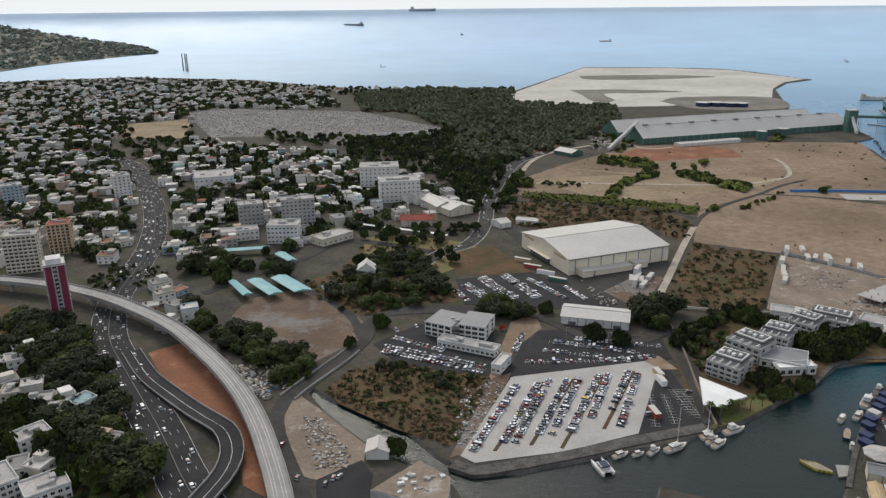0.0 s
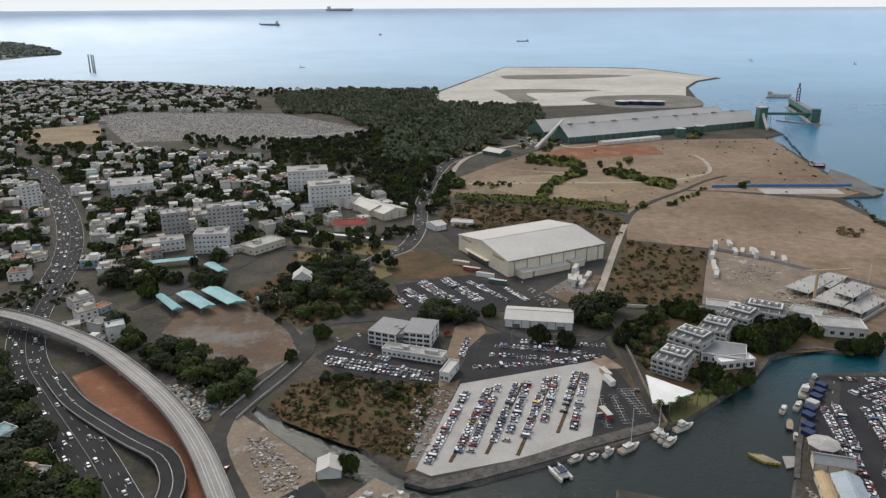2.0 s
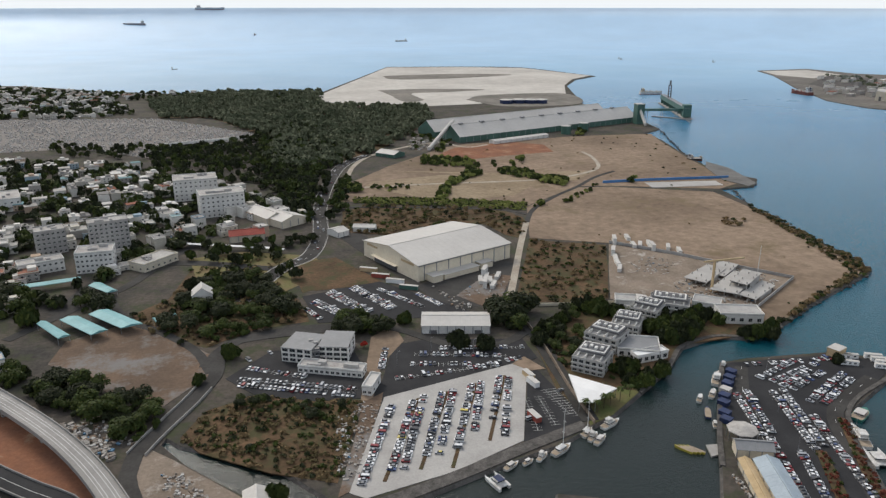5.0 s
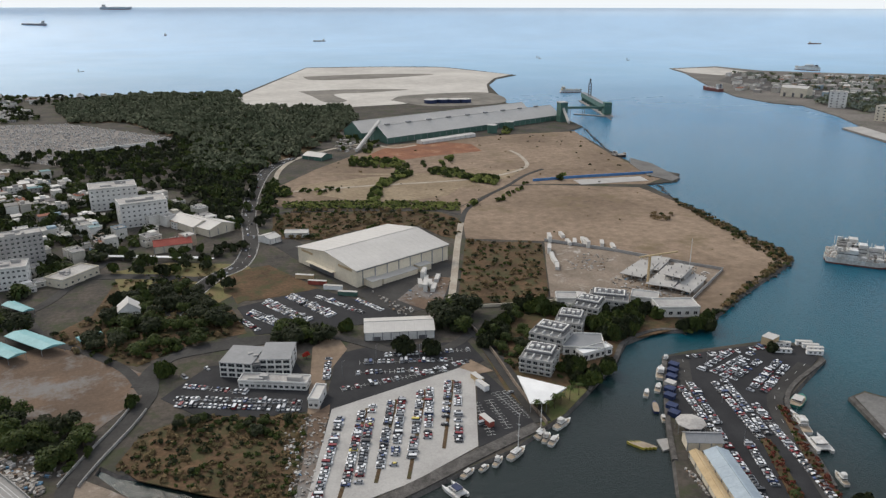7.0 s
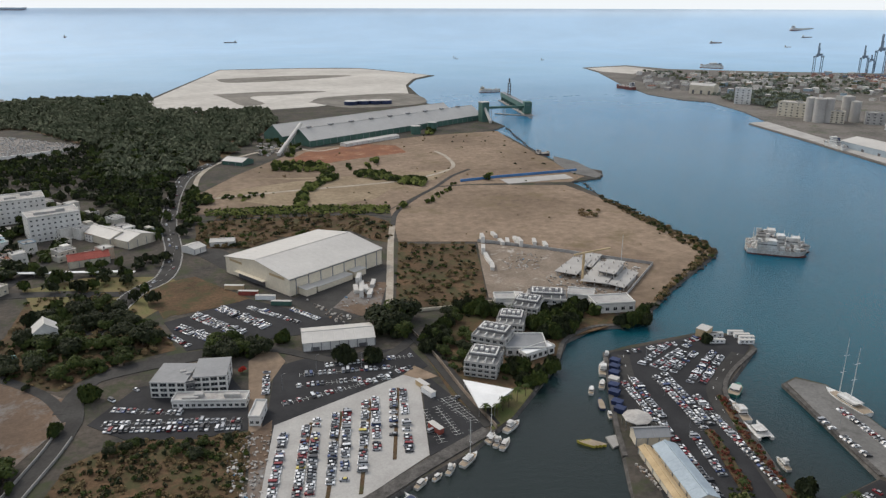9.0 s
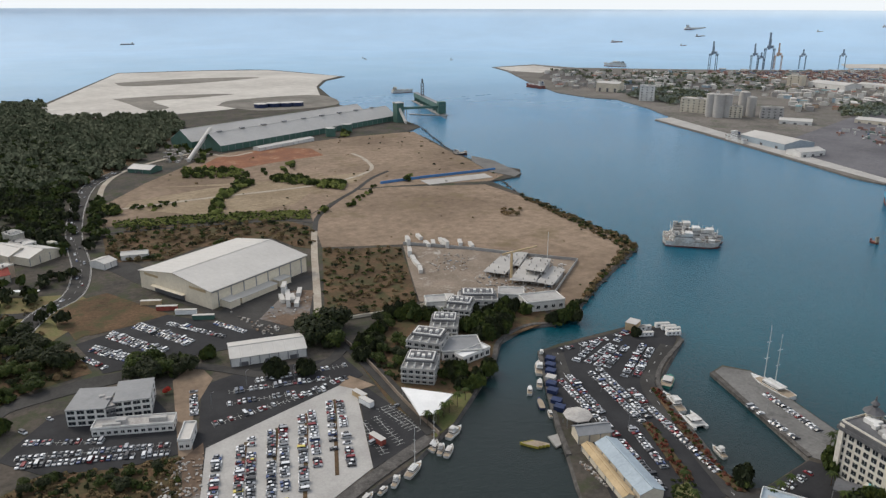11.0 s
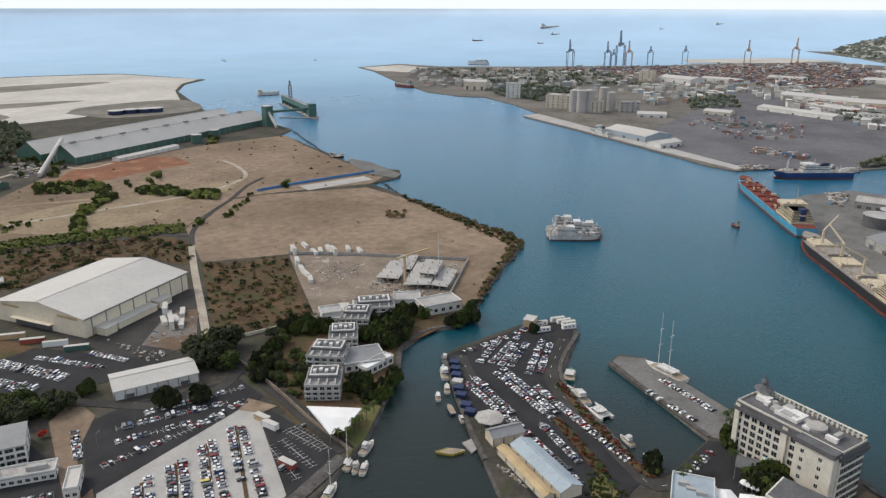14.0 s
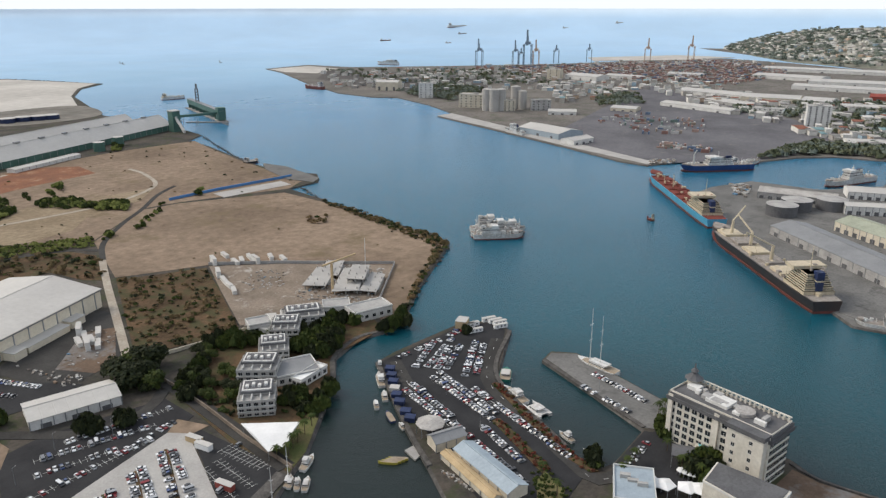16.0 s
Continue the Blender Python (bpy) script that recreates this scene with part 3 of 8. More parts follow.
road("track", [(89.0, 863.1), (119.4, 973.2), (166.7, 1045.6), (261.0, 1102.6), (296.1, 1054.7), (334.0, 1064.5)], 6, M_TRACK, "gravel access road", 0.3, edges=False)
road("track", [(73.9, 766.9), (142.8, 746.3), (225.4, 714.3), (247.0, 691.2)], 5, M_ASPHALT_OLD, "old asphalt track", 0.27, edges=False)
road("quay_road", [(244.6, 351.1), (224.5, 321.5), (205.6, 280.3), (187.5, 235.5), (173.4, 210.0)], 7, M_ASPHALT_OLD, "lane along the pier", 0.26, (0.0,), edges=False)
road("quay_road", [(307.4, 320.1), (260.2, 296.0), (237.0, 256.6), (217.8, 220.5), (212.0, 203.3), (234.9, 194.4), (264.0, 195.1), (284.5, 194.2)], 8, M_ASPHALT_OLD, "lane round the marina basin", 0.27, (0.0,), edges=False)


def viaduct(name, pts, width, label, piers, deck_mat, dash=(), thick=1.6):
    """A raised roadway: deck, two parapets, markings and piers, each a part."""
    line = smooth_line(pts, 7)
    root = thing(name, pose(0, 0, 0), label, "flyover", kind="structure")
    part("deck", strip(bmesh.new(), line, -width / 2, width / 2, -thick, 0), deck_mat, root)
    for s in (-1, 1):
        part("parapet", strip(bmesh.new(), line, s * width / 2, s * (width / 2 - 0.4), -0.3, 1.0), M_DECK, root)
    if dash:
        bm = bmesh.new()
        for o in dash:
            strip(bm, line, o - 0.12, o + 0.12, 0, 0.015)
        part("lane_marking", bm, M_LINE, root)
    for i in range(4, len(line) - 1, piers):
        p = line[i]
        if p.z - thick < 2:
            continue
        d = line[i + 1] - p
        bm = bmesh.new()
        box(bm, p.x, p.y, -0.2, 2.0, 3.2, p.z - thick - 1.0, math.atan2(d.y, d.x))
        box(bm, p.x, p.y, p.z - thick - 1.2, 2.2, width * 0.8, 1.2, math.atan2(d.y, d.x))
        part("pier", bm, M_DECK, root)
    return root


def raised(pts, zs):
    return [(x, y, z) for (x, y), z in zip(pts, zs)]


viaduct("flyover", raised([(-388.1, 527.5), (-330.2, 516.2), (-291.2, 505.7), (-254.7, 489.1), (-228.1, 473.6), (-200.7, 453.1), (-174.1, 430.6), (-152.8, 406.8), (-123.9, 369.7), (-104.2, 339.3), (-90.1, 312.7), (-80.1, 289.5), (-72.2, 269.8), (-66.3, 252.3), (-57.9, 222.5)], [9] * 10 + [8.5, 8, 7, 6, 4]), 10.5, "curved pale concrete tramway flyover on piers", 5, M_DECK, (-2.6, -1.2, 1.2, 2.6))
viaduct("slip_road", raised([(-191.4, 409.8), (-168.8, 377.4), (-144.4, 351.5), (-123.5, 331.0), (-108.9, 317.5), (-100.8, 302.8), (-97.6, 289.1), (-98.6, 274.4), (-102.9, 258.3), (-106.6, 235.3)], [0.4, 0.8, 1.5, 2.5, 3.5, 4, 4, 4, 4, 4]), 11, "curving asphalt slip road with white parapets", 4, M_ASPHALT, (0.0,), 1.2)


# ---- vehicles ----
M_CAR = surface("car_paint", (1.0, 1.0, 1.0), (0.93, 0.93, 0.93), rough=0.3, big=0.4, fine=2.0, amount=0.1, bump=0, jitter="object")
M_CAR_FAR = surface("car_paint_far", (1.0, 1.0, 1.0), (0.93, 0.93, 0.93), rough=0.3, big=0.4, fine=2.0, amount=0.1, bump=0, jitter="island")
M_GLASS = surface("dark_glass", (0.03, 0.035, 0.04), (0.02, 0.025, 0.03), rough=0.12, big=0.3, amount=0.2, bump=0)
M_TYRE = surface("tyre_rubber", (0.03, 0.03, 0.03), rough=0.9, bump=0)


def profile_shell(bm, profile, half, inset, mat=0):
    """Extrudes a side profile (x, z) across the width, its upper points drawn in by inset."""
    L, R = [], []
    for x, z, t in profile:
        w = half - inset * t
        L.append(bm.verts.new((x, w, z)))
        R.append(bm.verts.new((x, -w, z)))
    n = len(profile)
    for i in range(n):
        j = (i + 1) % n
        bm.faces.new((L[i], R[i], R[j], L[j])).material_index = mat
    bm.faces.new(L).material_index = mat
    bm.faces.new(R[::-1]).material_index = mat
    return bm


BODIES = {
    "car": ([(-2.1, 0.3, 0), (2.1, 0.3, 0), (2.15, 0.62, 0), (1.95, 0.82, 0.3), (0.9, 0.95, 0.3), (-1.7, 0.97, 0.3), (-2.1, 0.85, 0.2)],
            [(0.95, 0.93, 0.3), (0.25, 1.38, 0.9), (-1.2, 1.42, 0.9), (-1.8, 0.95, 0.3)],
            [(0.2, 1.38, 0.9), (0.1, 1.46, 1.0), (-1.1, 1.48, 1.0), (-1.25, 1.4, 0.9)], 0.86),
    "van": ([(-2.5, 0.35, 0), (2.4, 0.35, 0), (2.45, 0.9, 0), (1.9, 1.15, 0.2), (-2.5, 1.2, 0.2)],
            [(1.95, 1.12, 0.2), (1.35, 1.75, 0.5), (-2.45, 1.78, 0.5), (-2.5, 1.18, 0.2)],
            [(1.4, 1.74, 0.5), (1.2, 1.98, 0.8), (-2.35, 2.0, 0.8), (-2.48, 1.76, 0.5)], 0.95),
}


def shell(kind, which):
    return profile_shell(bmesh.new(), BODIES[kind][which], BODIES[kind][3], 0.22)


def wheel_bm():
    bm = bmesh.new()
    n = 10
    a = [bm.verts.new((0.33 * math.cos(2 * math.pi * i / n), -0.1, 0.33 * math.sin(2 * math.pi * i / n))) for i in range(n)]
    b = [bm.verts.new((v.co.x, 0.1, v.co.z)) for v in a]
    for i in range(n):
        bm.faces.new((a[i], a[(i + 1) % n], b[(i + 1) % n], b[i]))
    bm.faces.new(a)
    bm.faces.new(b[::-1])
    return bm


def build_vehicle(kind):
    root = thing(kind, pose(0, 0, -50), "parked car on the asphalt" if kind == "car" else "parked passenger van on the asphalt", kind, "parked cars")
    body = part("body", shell(kind, 0), M_CAR, root)
    part("window_glass", shell(kind, 1), M_GLASS, body, "dark tinted car windows")
    part("roof", shell(kind, 2), M_CAR, root)
    first = None
    for sx in (-1.3, 1.35):
        for sy in (-0.8, 0.8):
            w = part("wheel", wheel_bm(), M_TYRE, root) if first is None else new("wheel", first.data)
            first = first or w
            w.parent = root
            w.location = (sx, sy, 0.33)
    return root


car_model, van_model = build_vehicle("car"), build_vehicle("van")
FAR_CARS = []
CAR_COUNT = [0]
rng = random.Random(4)


def put_car(x, y, a, z=0.26):
    van = rng.random() < 0.09
    if CAR_COUNT[0] < 235:
        m = Matrix.Translation((x, y, z)) @ Matrix.Rotation(a, 4, "Z")
        if CAR_COUNT[0] == 0 or (van and not van_model.get("used")):
            ob = van_model if van and CAR_COUNT[0] else car_model
            if ob is van_model:
                ob["used"] = 1
            ob.matrix_world = m
        else:
            copy_thing(van_model if van and van_model.get("used") else car_model, m)
        CAR_COUNT[0] += 1
    else:
        FAR_CARS.append((x, y, z, a, "van" if van else "car"))


def car_row(p0, p1, fill=0.9, pitch=2.55, turn=90, z=0.26, side=0.0):
    a, b = Vector(p0), Vector(p1)
    d = b - a
    n = max(1, int(d.length / pitch))
    ang = math.atan2(d.y, d.x)
    off = Vector((-d.y, d.x)).normalized() * side
    for i in range(n):
        if rng.random() > fill:
            continue
        p = a + d * ((i + 0.5) / n) + off
        put_car(p.x + rng.uniform(-0.15, 0.15), p.y + rng.uniform(-0.25, 0.25), ang + radians(turn) + rng.choice((0, math.pi)) + rng.uniform(-0.04, 0.04), z)


# concrete car park
for ends, fill in (([(12.8, 299.6), (40.3, 363.3)], 0.95), ([(27.5, 306.3), (52.0, 364.7)], 0.93), ([(33.3, 306.1), (58.7, 368.3)], 0.9), ([(45.5, 313.4), (69.0, 368.8)], 0.9), ([(51.0, 310.9), (75.7, 370.1)], 0.8), ([(61.5, 315.6), (87.2, 373.1)], 0.9), ([(74.0, 327.8), (93.2, 374.5)], 0.92), ([(86.4, 335.6), (105.1, 377.6)], 0.8), ([(86.9, 319.6), (109.7, 375.3)], 0.78)):
    car_row(ends[0], ends[1], fill, z=0.25)
# pier
for ends, fill in (([(221.7, 325.2), (208.5, 285.3)], 0.95), ([(229.0, 326.0), (214.2, 286.7)], 0.9), ([(242.3, 321.6), (224.6, 268.5)], 0.95), ([(249.0, 321.8), (230.5, 269.7)], 0.9), ([(245.9, 295.4), (219.1, 221.2)], 0.93),
                   ([(210.7, 284.1), (188.9, 226.9)], 0.95), ([(216.9, 269.9), (202.4, 237.2)], 0.9)):
    car_row(ends[0], ends[1], fill, z=0.27)
# remaining car parks
for ends, fill in ((([(245.0, 336.3), (279.8, 349.5)], 0.9), ([(246.8, 330.5), (290.0, 342.9)], 0.9), ([(250.8, 325.2), (282.2, 337.1)], 0.85), ([(254.3, 320.5), (285.4, 332.9)], 0.85), ([(253.5, 307.0), (295.8, 328.6)], 0.9), ([(259.0, 303.0), (295.4, 322.3)], 0.9), ([(289.2, 346.8), (303.7, 346.2)], 0.9), ([(242.5, 353.8), (283.7, 347.1)], 0.5), ([(301.6, 250.4), (289.4, 213.0)], 0.75), ([(284.0, 248.5), (272.2, 210.4)], 0.45), ([(-31.7, 426.5), (-0.2, 406.5)], 0.9), ([(-36.9, 414.4), (24.9, 385.4)], 0.93), ([(-37.7, 407.3), (23.2, 378.5)], 0.93), ([(-34.7, 435.0), (-16.8, 443.4)], 0.6),)
        + (([(31.0, 535.1), (52.0, 489.1)], 0.9), ([(27.9, 530.3), (48.5, 485.2)], 0.9), ([(17.6, 519.2), (36.4, 486.0)], 0.95), ([(14.9, 515.6), (32.6, 484.4)], 0.9), ([(45.5, 536.2), (66.0, 489.5)], 0.9), ([(48.8, 539.0), (69.5, 491.6)], 0.85), ([(65.1, 529.2), (88.1, 487.8)], 0.85), ([(9.2, 506.1), (17.5, 485.2)], 0.9), ([(90.1, 512.5), (101.4, 486.9)], 0.9), ([(82.1, 422.0), (132.8, 409.9)], 0.7), ([(65.7, 418.3), (117.7, 401.5)], 0.65), ([(60.2, 406.5), (94.7, 396.8)], 0.6), ([(42.5, 404.7), (51.0, 433.1)], 0.85), ([(47.7, 391.2), (109.7, 391.8)], 0.4),)
        + (([(97.3, 420.4), (120.2, 414.9)], 0.6), ([(125.7, 396.3), (91.4, 392.6)], 0.6), ([(224.0, 197.9), (255.9, 197.6)], 0.6),)):
    car_row(ends[0], ends[1], fill, z=0.22)


def traffic(pts, offs, gap, seed):
    r = random.Random(seed)
    line = smooth_line(pts, 2.0)
    for o in offs:
        moved = sides(line, o)
        i = r.uniform(3, gap)
        while i < len(moved) - 2:
            p, q = moved[int(i)], moved[int(i) + 1]
            put_car(p.x, p.y, math.atan2(q.y - p.y, q.x - p.x) + (math.pi if o > 0 else 0), 0.31)
            i += r.uniform(0.4, 1.8) * gap / 2


traffic(MOTORWAY, (-9, -5.5, -1.9, 1.9, 5.5, 9), 34, 3)
traffic([(-34.6, 531.3), (-1.4, 593.0), (22.8, 617.8), (39.3, 674.8), (50.4, 768.9), (72.4, 874.3), (104.0, 974.7), (147.4, 1035.1)], (-2.5, 2.5), 30, 5)
for x, y, a in ((*(143.3, 350.5), 1.0), (*(131.7, 353.7), 0.3), (*(104.8, 331.1), 0.2), (*(-47.2, 281.2), 1.2), (*(-77.9, 307.1), 1.3), (*(-49.8, 280.0), 1.5), (*(-52.7, 276.0), 1.5), (*(-65.9, 280.3), 1.4)):
    put_car(x, y, a, 0.34)


def joined(name, verts, faces, mats, idx, label, category, kind="stuff", parent=None):
    me = bpy.data.meshes.new(name)
    me.from_pydata(verts, [], faces)
    for mm in mats:
        me.materials.append(mm)
    me.polygons.foreach_set("material_index", idx)
    me.update()
    ob = new(name, me)
    if parent is not None:
        ob.parent = parent
    return tagged(ob, label, category, kind=kind)


def far_cars():
    models = {}
    for kind in BODIES:
        bm = bmesh.new()
        profile_shell(bm, BODIES[kind][0], BODIES[kind][3], 0.22, 0)
        profile_shell(bm, BODIES[kind][1], BODIES[kind][3], 0.22, 1)
        profile_shell(bm, BODIES[kind][2], BODIES[kind][3], 0.22, 0)
        bm.verts.index_update()
        models[kind] = (np.array([v.co[:] for v in bm.verts]), [[v.index for v in f.verts] for f in bm.faces], [f.material_index for f in bm.faces])
        bm.free()
    V, F, I = [], [], []
    n = 0
    for x, y, z, a, kind in FAR_CARS:
        v, f, i = models[kind]
        c, s = math.cos(a), math.sin(a)
        w = np.c_[v[:, 0] * c - v[:, 1] * s + x, v[:, 0] * s + v[:, 1] * c + y, v[:, 2] + z - 0.2]
        V.extend(map(tuple, w))
        F.extend([[k + n for k in q] for q in f])
        I.extend(i)
        n += len(v)
    joined("parked_cars", V, F, [M_CAR_FAR, M_GLASS], I, "many parked and driving cars, mostly white and silver", "cars")


far_cars()


# ---- trees ----
M_LEAF = surface("leaf", (0.056, 0.075, 0.02), (0.034, 0.047, 0.014), rough=0.7, big=0.04, fine=0.5, amount=0.5, bump=0, jitter="island")
M_LEAF_DARK = surface("leaf_dark", (0.03, 0.038, 0.017), (0.019, 0.025, 0.011), rough=0.7, big=0.02, fine=0.4, amount=0.5, bump=0, jitter="island")
# far foliage: grey-green haze is put into this lighter leaf colour
M_LEAF_WOOD = surface("hazed_woodland_leaf", (0.15, 0.16, 0.1), (0.08, 0.098, 0.055), rough=0.8, big=0.018, fine=0.2, amount=0.7, bump=0)
M_LEAF_DRY = surface("dry_leaf", (0.2, 0.135, 0.07), (0.115, 0.095, 0.045), rough=0.8, big=0.06, fine=0.5, amount=0.5, bump=0)
M_LEAF_RED = surface("red_blossom", (0.4, 0.03, 0.02), (0.28, 0.03, 0.02), rough=0.8, big=0.3, fine=1.0, bump=0)
M_CANE = surface("cane_leaf", (0.24, 0.26, 0.075), (0.15, 0.18, 0.05), rough=0.8, big=0.05, fine=0.4, amount=0.5, bump=0)
M_BARK = surface("bark", (0.13, 0.1, 0.075), (0.08, 0.06, 0.045), big=0.5, fine=2.0, bump=0.3)


def foliage(seed, radius, height, lobes, leaves, leaf):
    """Leaf quads on the shells of several overlapping lobes: verts and faces round the foot (0, 0, 0)."""
    r = np.random.RandomState(seed)
    V = []
    for k in range(lobes):
        a, d = r.uniform(0, 6.28), radius * (0.0 if k == 0 else r.uniform(0.3, 0.72))
        c = np.array([d * math.cos(a), d * math.sin(a), height * (0.62 if k == 0 else r.uniform(0.38, 0.68))])
        s = np.array([radius * r.uniform(0.38, 0.58)] * 2 + [height * r.uniform(0.2, 0.34)])
        for _ in range(leaves):
            n = r.normal(size=3)
            n[2] = abs(n[2]) * 1.1 - 0.25
            n /= np.linalg.norm(n)
            p = c + n * s * r.uniform(0.78, 1.08)
            n2 = n + r.normal(size=3) * 0.4 + np.array([0, 0, 0.45])
            n2 /= np.linalg.norm(n2)
            u = np.cross(n2, r.normal(size=3))
            u /= np.linalg.norm(u)
            w = np.cross(n2, u)
            e, f = leaf * r.uniform(0.7, 1.4), leaf * r.uniform(0.6, 1.1)
            V += [p - u * e, p + w * f * 0.8 - u * e * 0.1, p + u * e, p - w * f]
    V = np.array(V)
    return V, np.arange(len(V)).reshape(-1, 4)


def trunk_bm(radius, height, seed):
    r = random.Random(seed)
    bm = bmesh.new()
    cone(bm, 0, 0, -0.5, height * 0.45, radius * 0.09, radius * 0.055, 7)
    for k in range(4):
        a = k * 1.57 + r.uniform(-0.5, 0.5)
        p0, p1 = Vector((0, 0, height * 0.32)), Vector((radius * 0.5 * math.cos(a), radius * 0.5 * math.sin(a), height * 0.6))
        n = 5
        u = (p1 - p0).normalized().orthogonal().normalized()
        w = (p1 - p0).normalized().cross(u)
        ra, rb = radius * 0.05, radius * 0.02
        A = [bm.verts.new(p0 + (u * math.cos(6.283 * i / n) + w * math.sin(6.283 * i / n)) * ra) for i in range(n)]
        B = [bm.verts.new(p1 + (u * math.cos(6.283 * i / n) + w * math.sin(6.283 * i / n)) * rb) for i in range(n)]
        for i in range(n):
            bm.faces.new((A[i], A[(i + 1) % n], B[(i + 1) % n], B[i]))
    return bm


def tree_model(seed, radius, height, material, label, group):
    root = thing("tree", pose(0, 0, -80), label, "tree", group)
    part("trunk", trunk_bm(radius, height, seed), M_BARK, root)
    V, F = foliage(seed, radius, height, 12, 85, radius * 0.115)
    me = bpy.data.meshes.new("crown")
    me.from_pydata(V.tolist(), [], F.tolist())
    me.materials.append(material)
    me.update()
    ob = new("crown", me)
    ob.parent = root
    return root


TREES = [tree_model(s, r, h, m, "broad leafy tree with dense dark green crown", "broad trees") for s, r, h, m in ((1, 5.5, 9.5, M_LEAF), (2, 6.5, 10, M_LEAF_DARK), (3, 4.5, 8, M_LEAF), (4, 5.0, 9, M_LEAF_DARK), (5, 3.6, 6.5, M_LEAF))]
TREE_COUNT = [0]
GROVE = []
trng = random.Random(9)


def plant(x, y, scale=1.0, which=None):
    k = trng.randrange(len(TREES)) if which is None else which
    m = Matrix.Translation((x, y, 0)) @ Matrix.Rotation(trng.uniform(0, 6.28), 4, "Z")
    s = scale * trng.uniform(0.85, 1.2)
    if TREE_COUNT[0] >= 290 and which is None:
        GROVE.append((x, y, 5.4 * s, 9.0 * s))
        return None
    if TREE_COUNT[0] < len(TREES):
        ob = TREES[TREE_COUNT[0]]
        ob.matrix_world = m
        ob.scale = (s, s, s)
    else:
        ob = copy_thing(TREES[k], m)
        ob.scale = (s, s, s * trng.uniform(0.85, 1.1))
    TREE_COUNT[0] += 1
    return ob


NEAR_GROVES = ([([(-296.2, 466.7), (-267.3, 451.9), (-228.7, 429.2), (-199.4, 382.9), (-153.8, 317.3), (-127.9, 280.4), (-140.7, 268.7), (-179.1, 303.2), (-211.3, 334.0), (-234.0, 383.6), (-265.3, 398.5)], 110, 1.25), ([(-180.1, 478.8), (-145.5, 453.7), (-113.0, 426.6), (-82.3, 394.7), (-77.1, 373.7), (-88.9, 361.0), (-124.7, 403.1), (-158.9, 436.1)], 40, 1.05), ([(-82.6, 502.9), (-61.5, 564.0), (-21.1, 591.3), (6.3, 500.6), (-25.6, 475.0), (-56.1, 465.8), (-71.0, 461.4)], 62, 1.0)]
        + [([(-48.0, 386.9), (-28.5, 390.0), (1.2, 375.5), (20.0, 365.3), (4.1, 353.1), (-27.5, 372.8)], 18, 0.55), ([(-218.8, 597.2), (-187.6, 588.9), (-174.0, 540.9), (-200.7, 541.6)], 8, 1.2), ([(-150.7, 573.4), (-121.3, 565.7), (-116.3, 539.3), (-140.7, 540.0)], 7, 1.0), ([(29.7, 486.8), (56.6, 481.8), (58.9, 457.8), (44.5, 448.5), (24.1, 459.5)], 16, 0.95), ([(136.9, 474.5), (157.1, 463.7), (140.0, 432.7), (124.4, 441.0)], 10, 1.3), ([(150.4, 417.0), (172.2, 426.4), (181.4, 415.4), (169.1, 396.4), (146.3, 376.3), (145.5, 393.9)], 14, 0.75)]
        + [([(172.2, 455.7), (202.3, 462.0), (223.3, 450.9), (212.6, 434.2), (176.9, 440.6)], 12, 0.8), ([(214.1, 403.6), (242.3, 423.8), (255.2, 415.5), (244.4, 394.8), (235.6, 387.7), (218.7, 387.0)], 17, 0.9), ([(161.9, 355.1), (178.3, 379.4), (185.2, 367.3), (196.9, 363.7), (196.2, 355.3), (173.9, 341.0), (165.9, 347.8)], 12, 0.7), ([(258.6, 426.3), (279.2, 421.1), (268.1, 404.7), (250.1, 409.0)], 6, 0.8), ([(273.7, 391.1), (296.8, 389.4), (288.7, 378.0), (269.7, 381.1)], 6, 0.8), ([(141.1, 422.9), (165.7, 443.4), (177.7, 442.2), (162.0, 421.0), (143.5, 408.4)], 12, 0.7)]
        + [([(199.1, 441.4), (226.7, 449.0), (258.2, 432.3), (248.6, 419.4), (215.9, 432.4)], 8, 0.7), ([(-234.3, 323.8), (-229.8, 357.5), (-220.6, 370.0), (-205.7, 323.3), (-201.1, 294.4), (-211.7, 285.9)], 16, 1.0), ([(-195.3, 303.4), (-179.1, 303.2), (-146.4, 276.6), (-157.8, 268.9)], 10, 1.1), ([(241.7, 178.3), (255.3, 171.2), (255.8, 159.7), (236.0, 158.5), (233.9, 167.7)], 7, 0.8), ([(274.9, 202.4), (279.2, 196.7), (262.6, 188.8), (260.8, 195.3)], 4, 0.7)])
for poly, n, s in NEAR_GROVES:
    for x, y in scatter(poly, n, trng, gap=5.0 * s):
        plant(x, y, s)
for x, y, s in ((*(94.3, 422.0), 1.1), (*(109.0, 414.2), 0.9), (*(-40.7, 443.7), 0.8), (*(-57.8, 414.8), 0.6), (*(70.0, 465.4), 0.7), (*(302.4, 340.7), 0.6), (*(224.2, 212.1), 0.7), (*(-168.3, 528.4), 1.3), (*(-195.8, 554.3), 1.3), (*(-23.3, 300.6), 0.8), (*(-66.1, 564.1), 1.0)):
    plant(x, y, s)


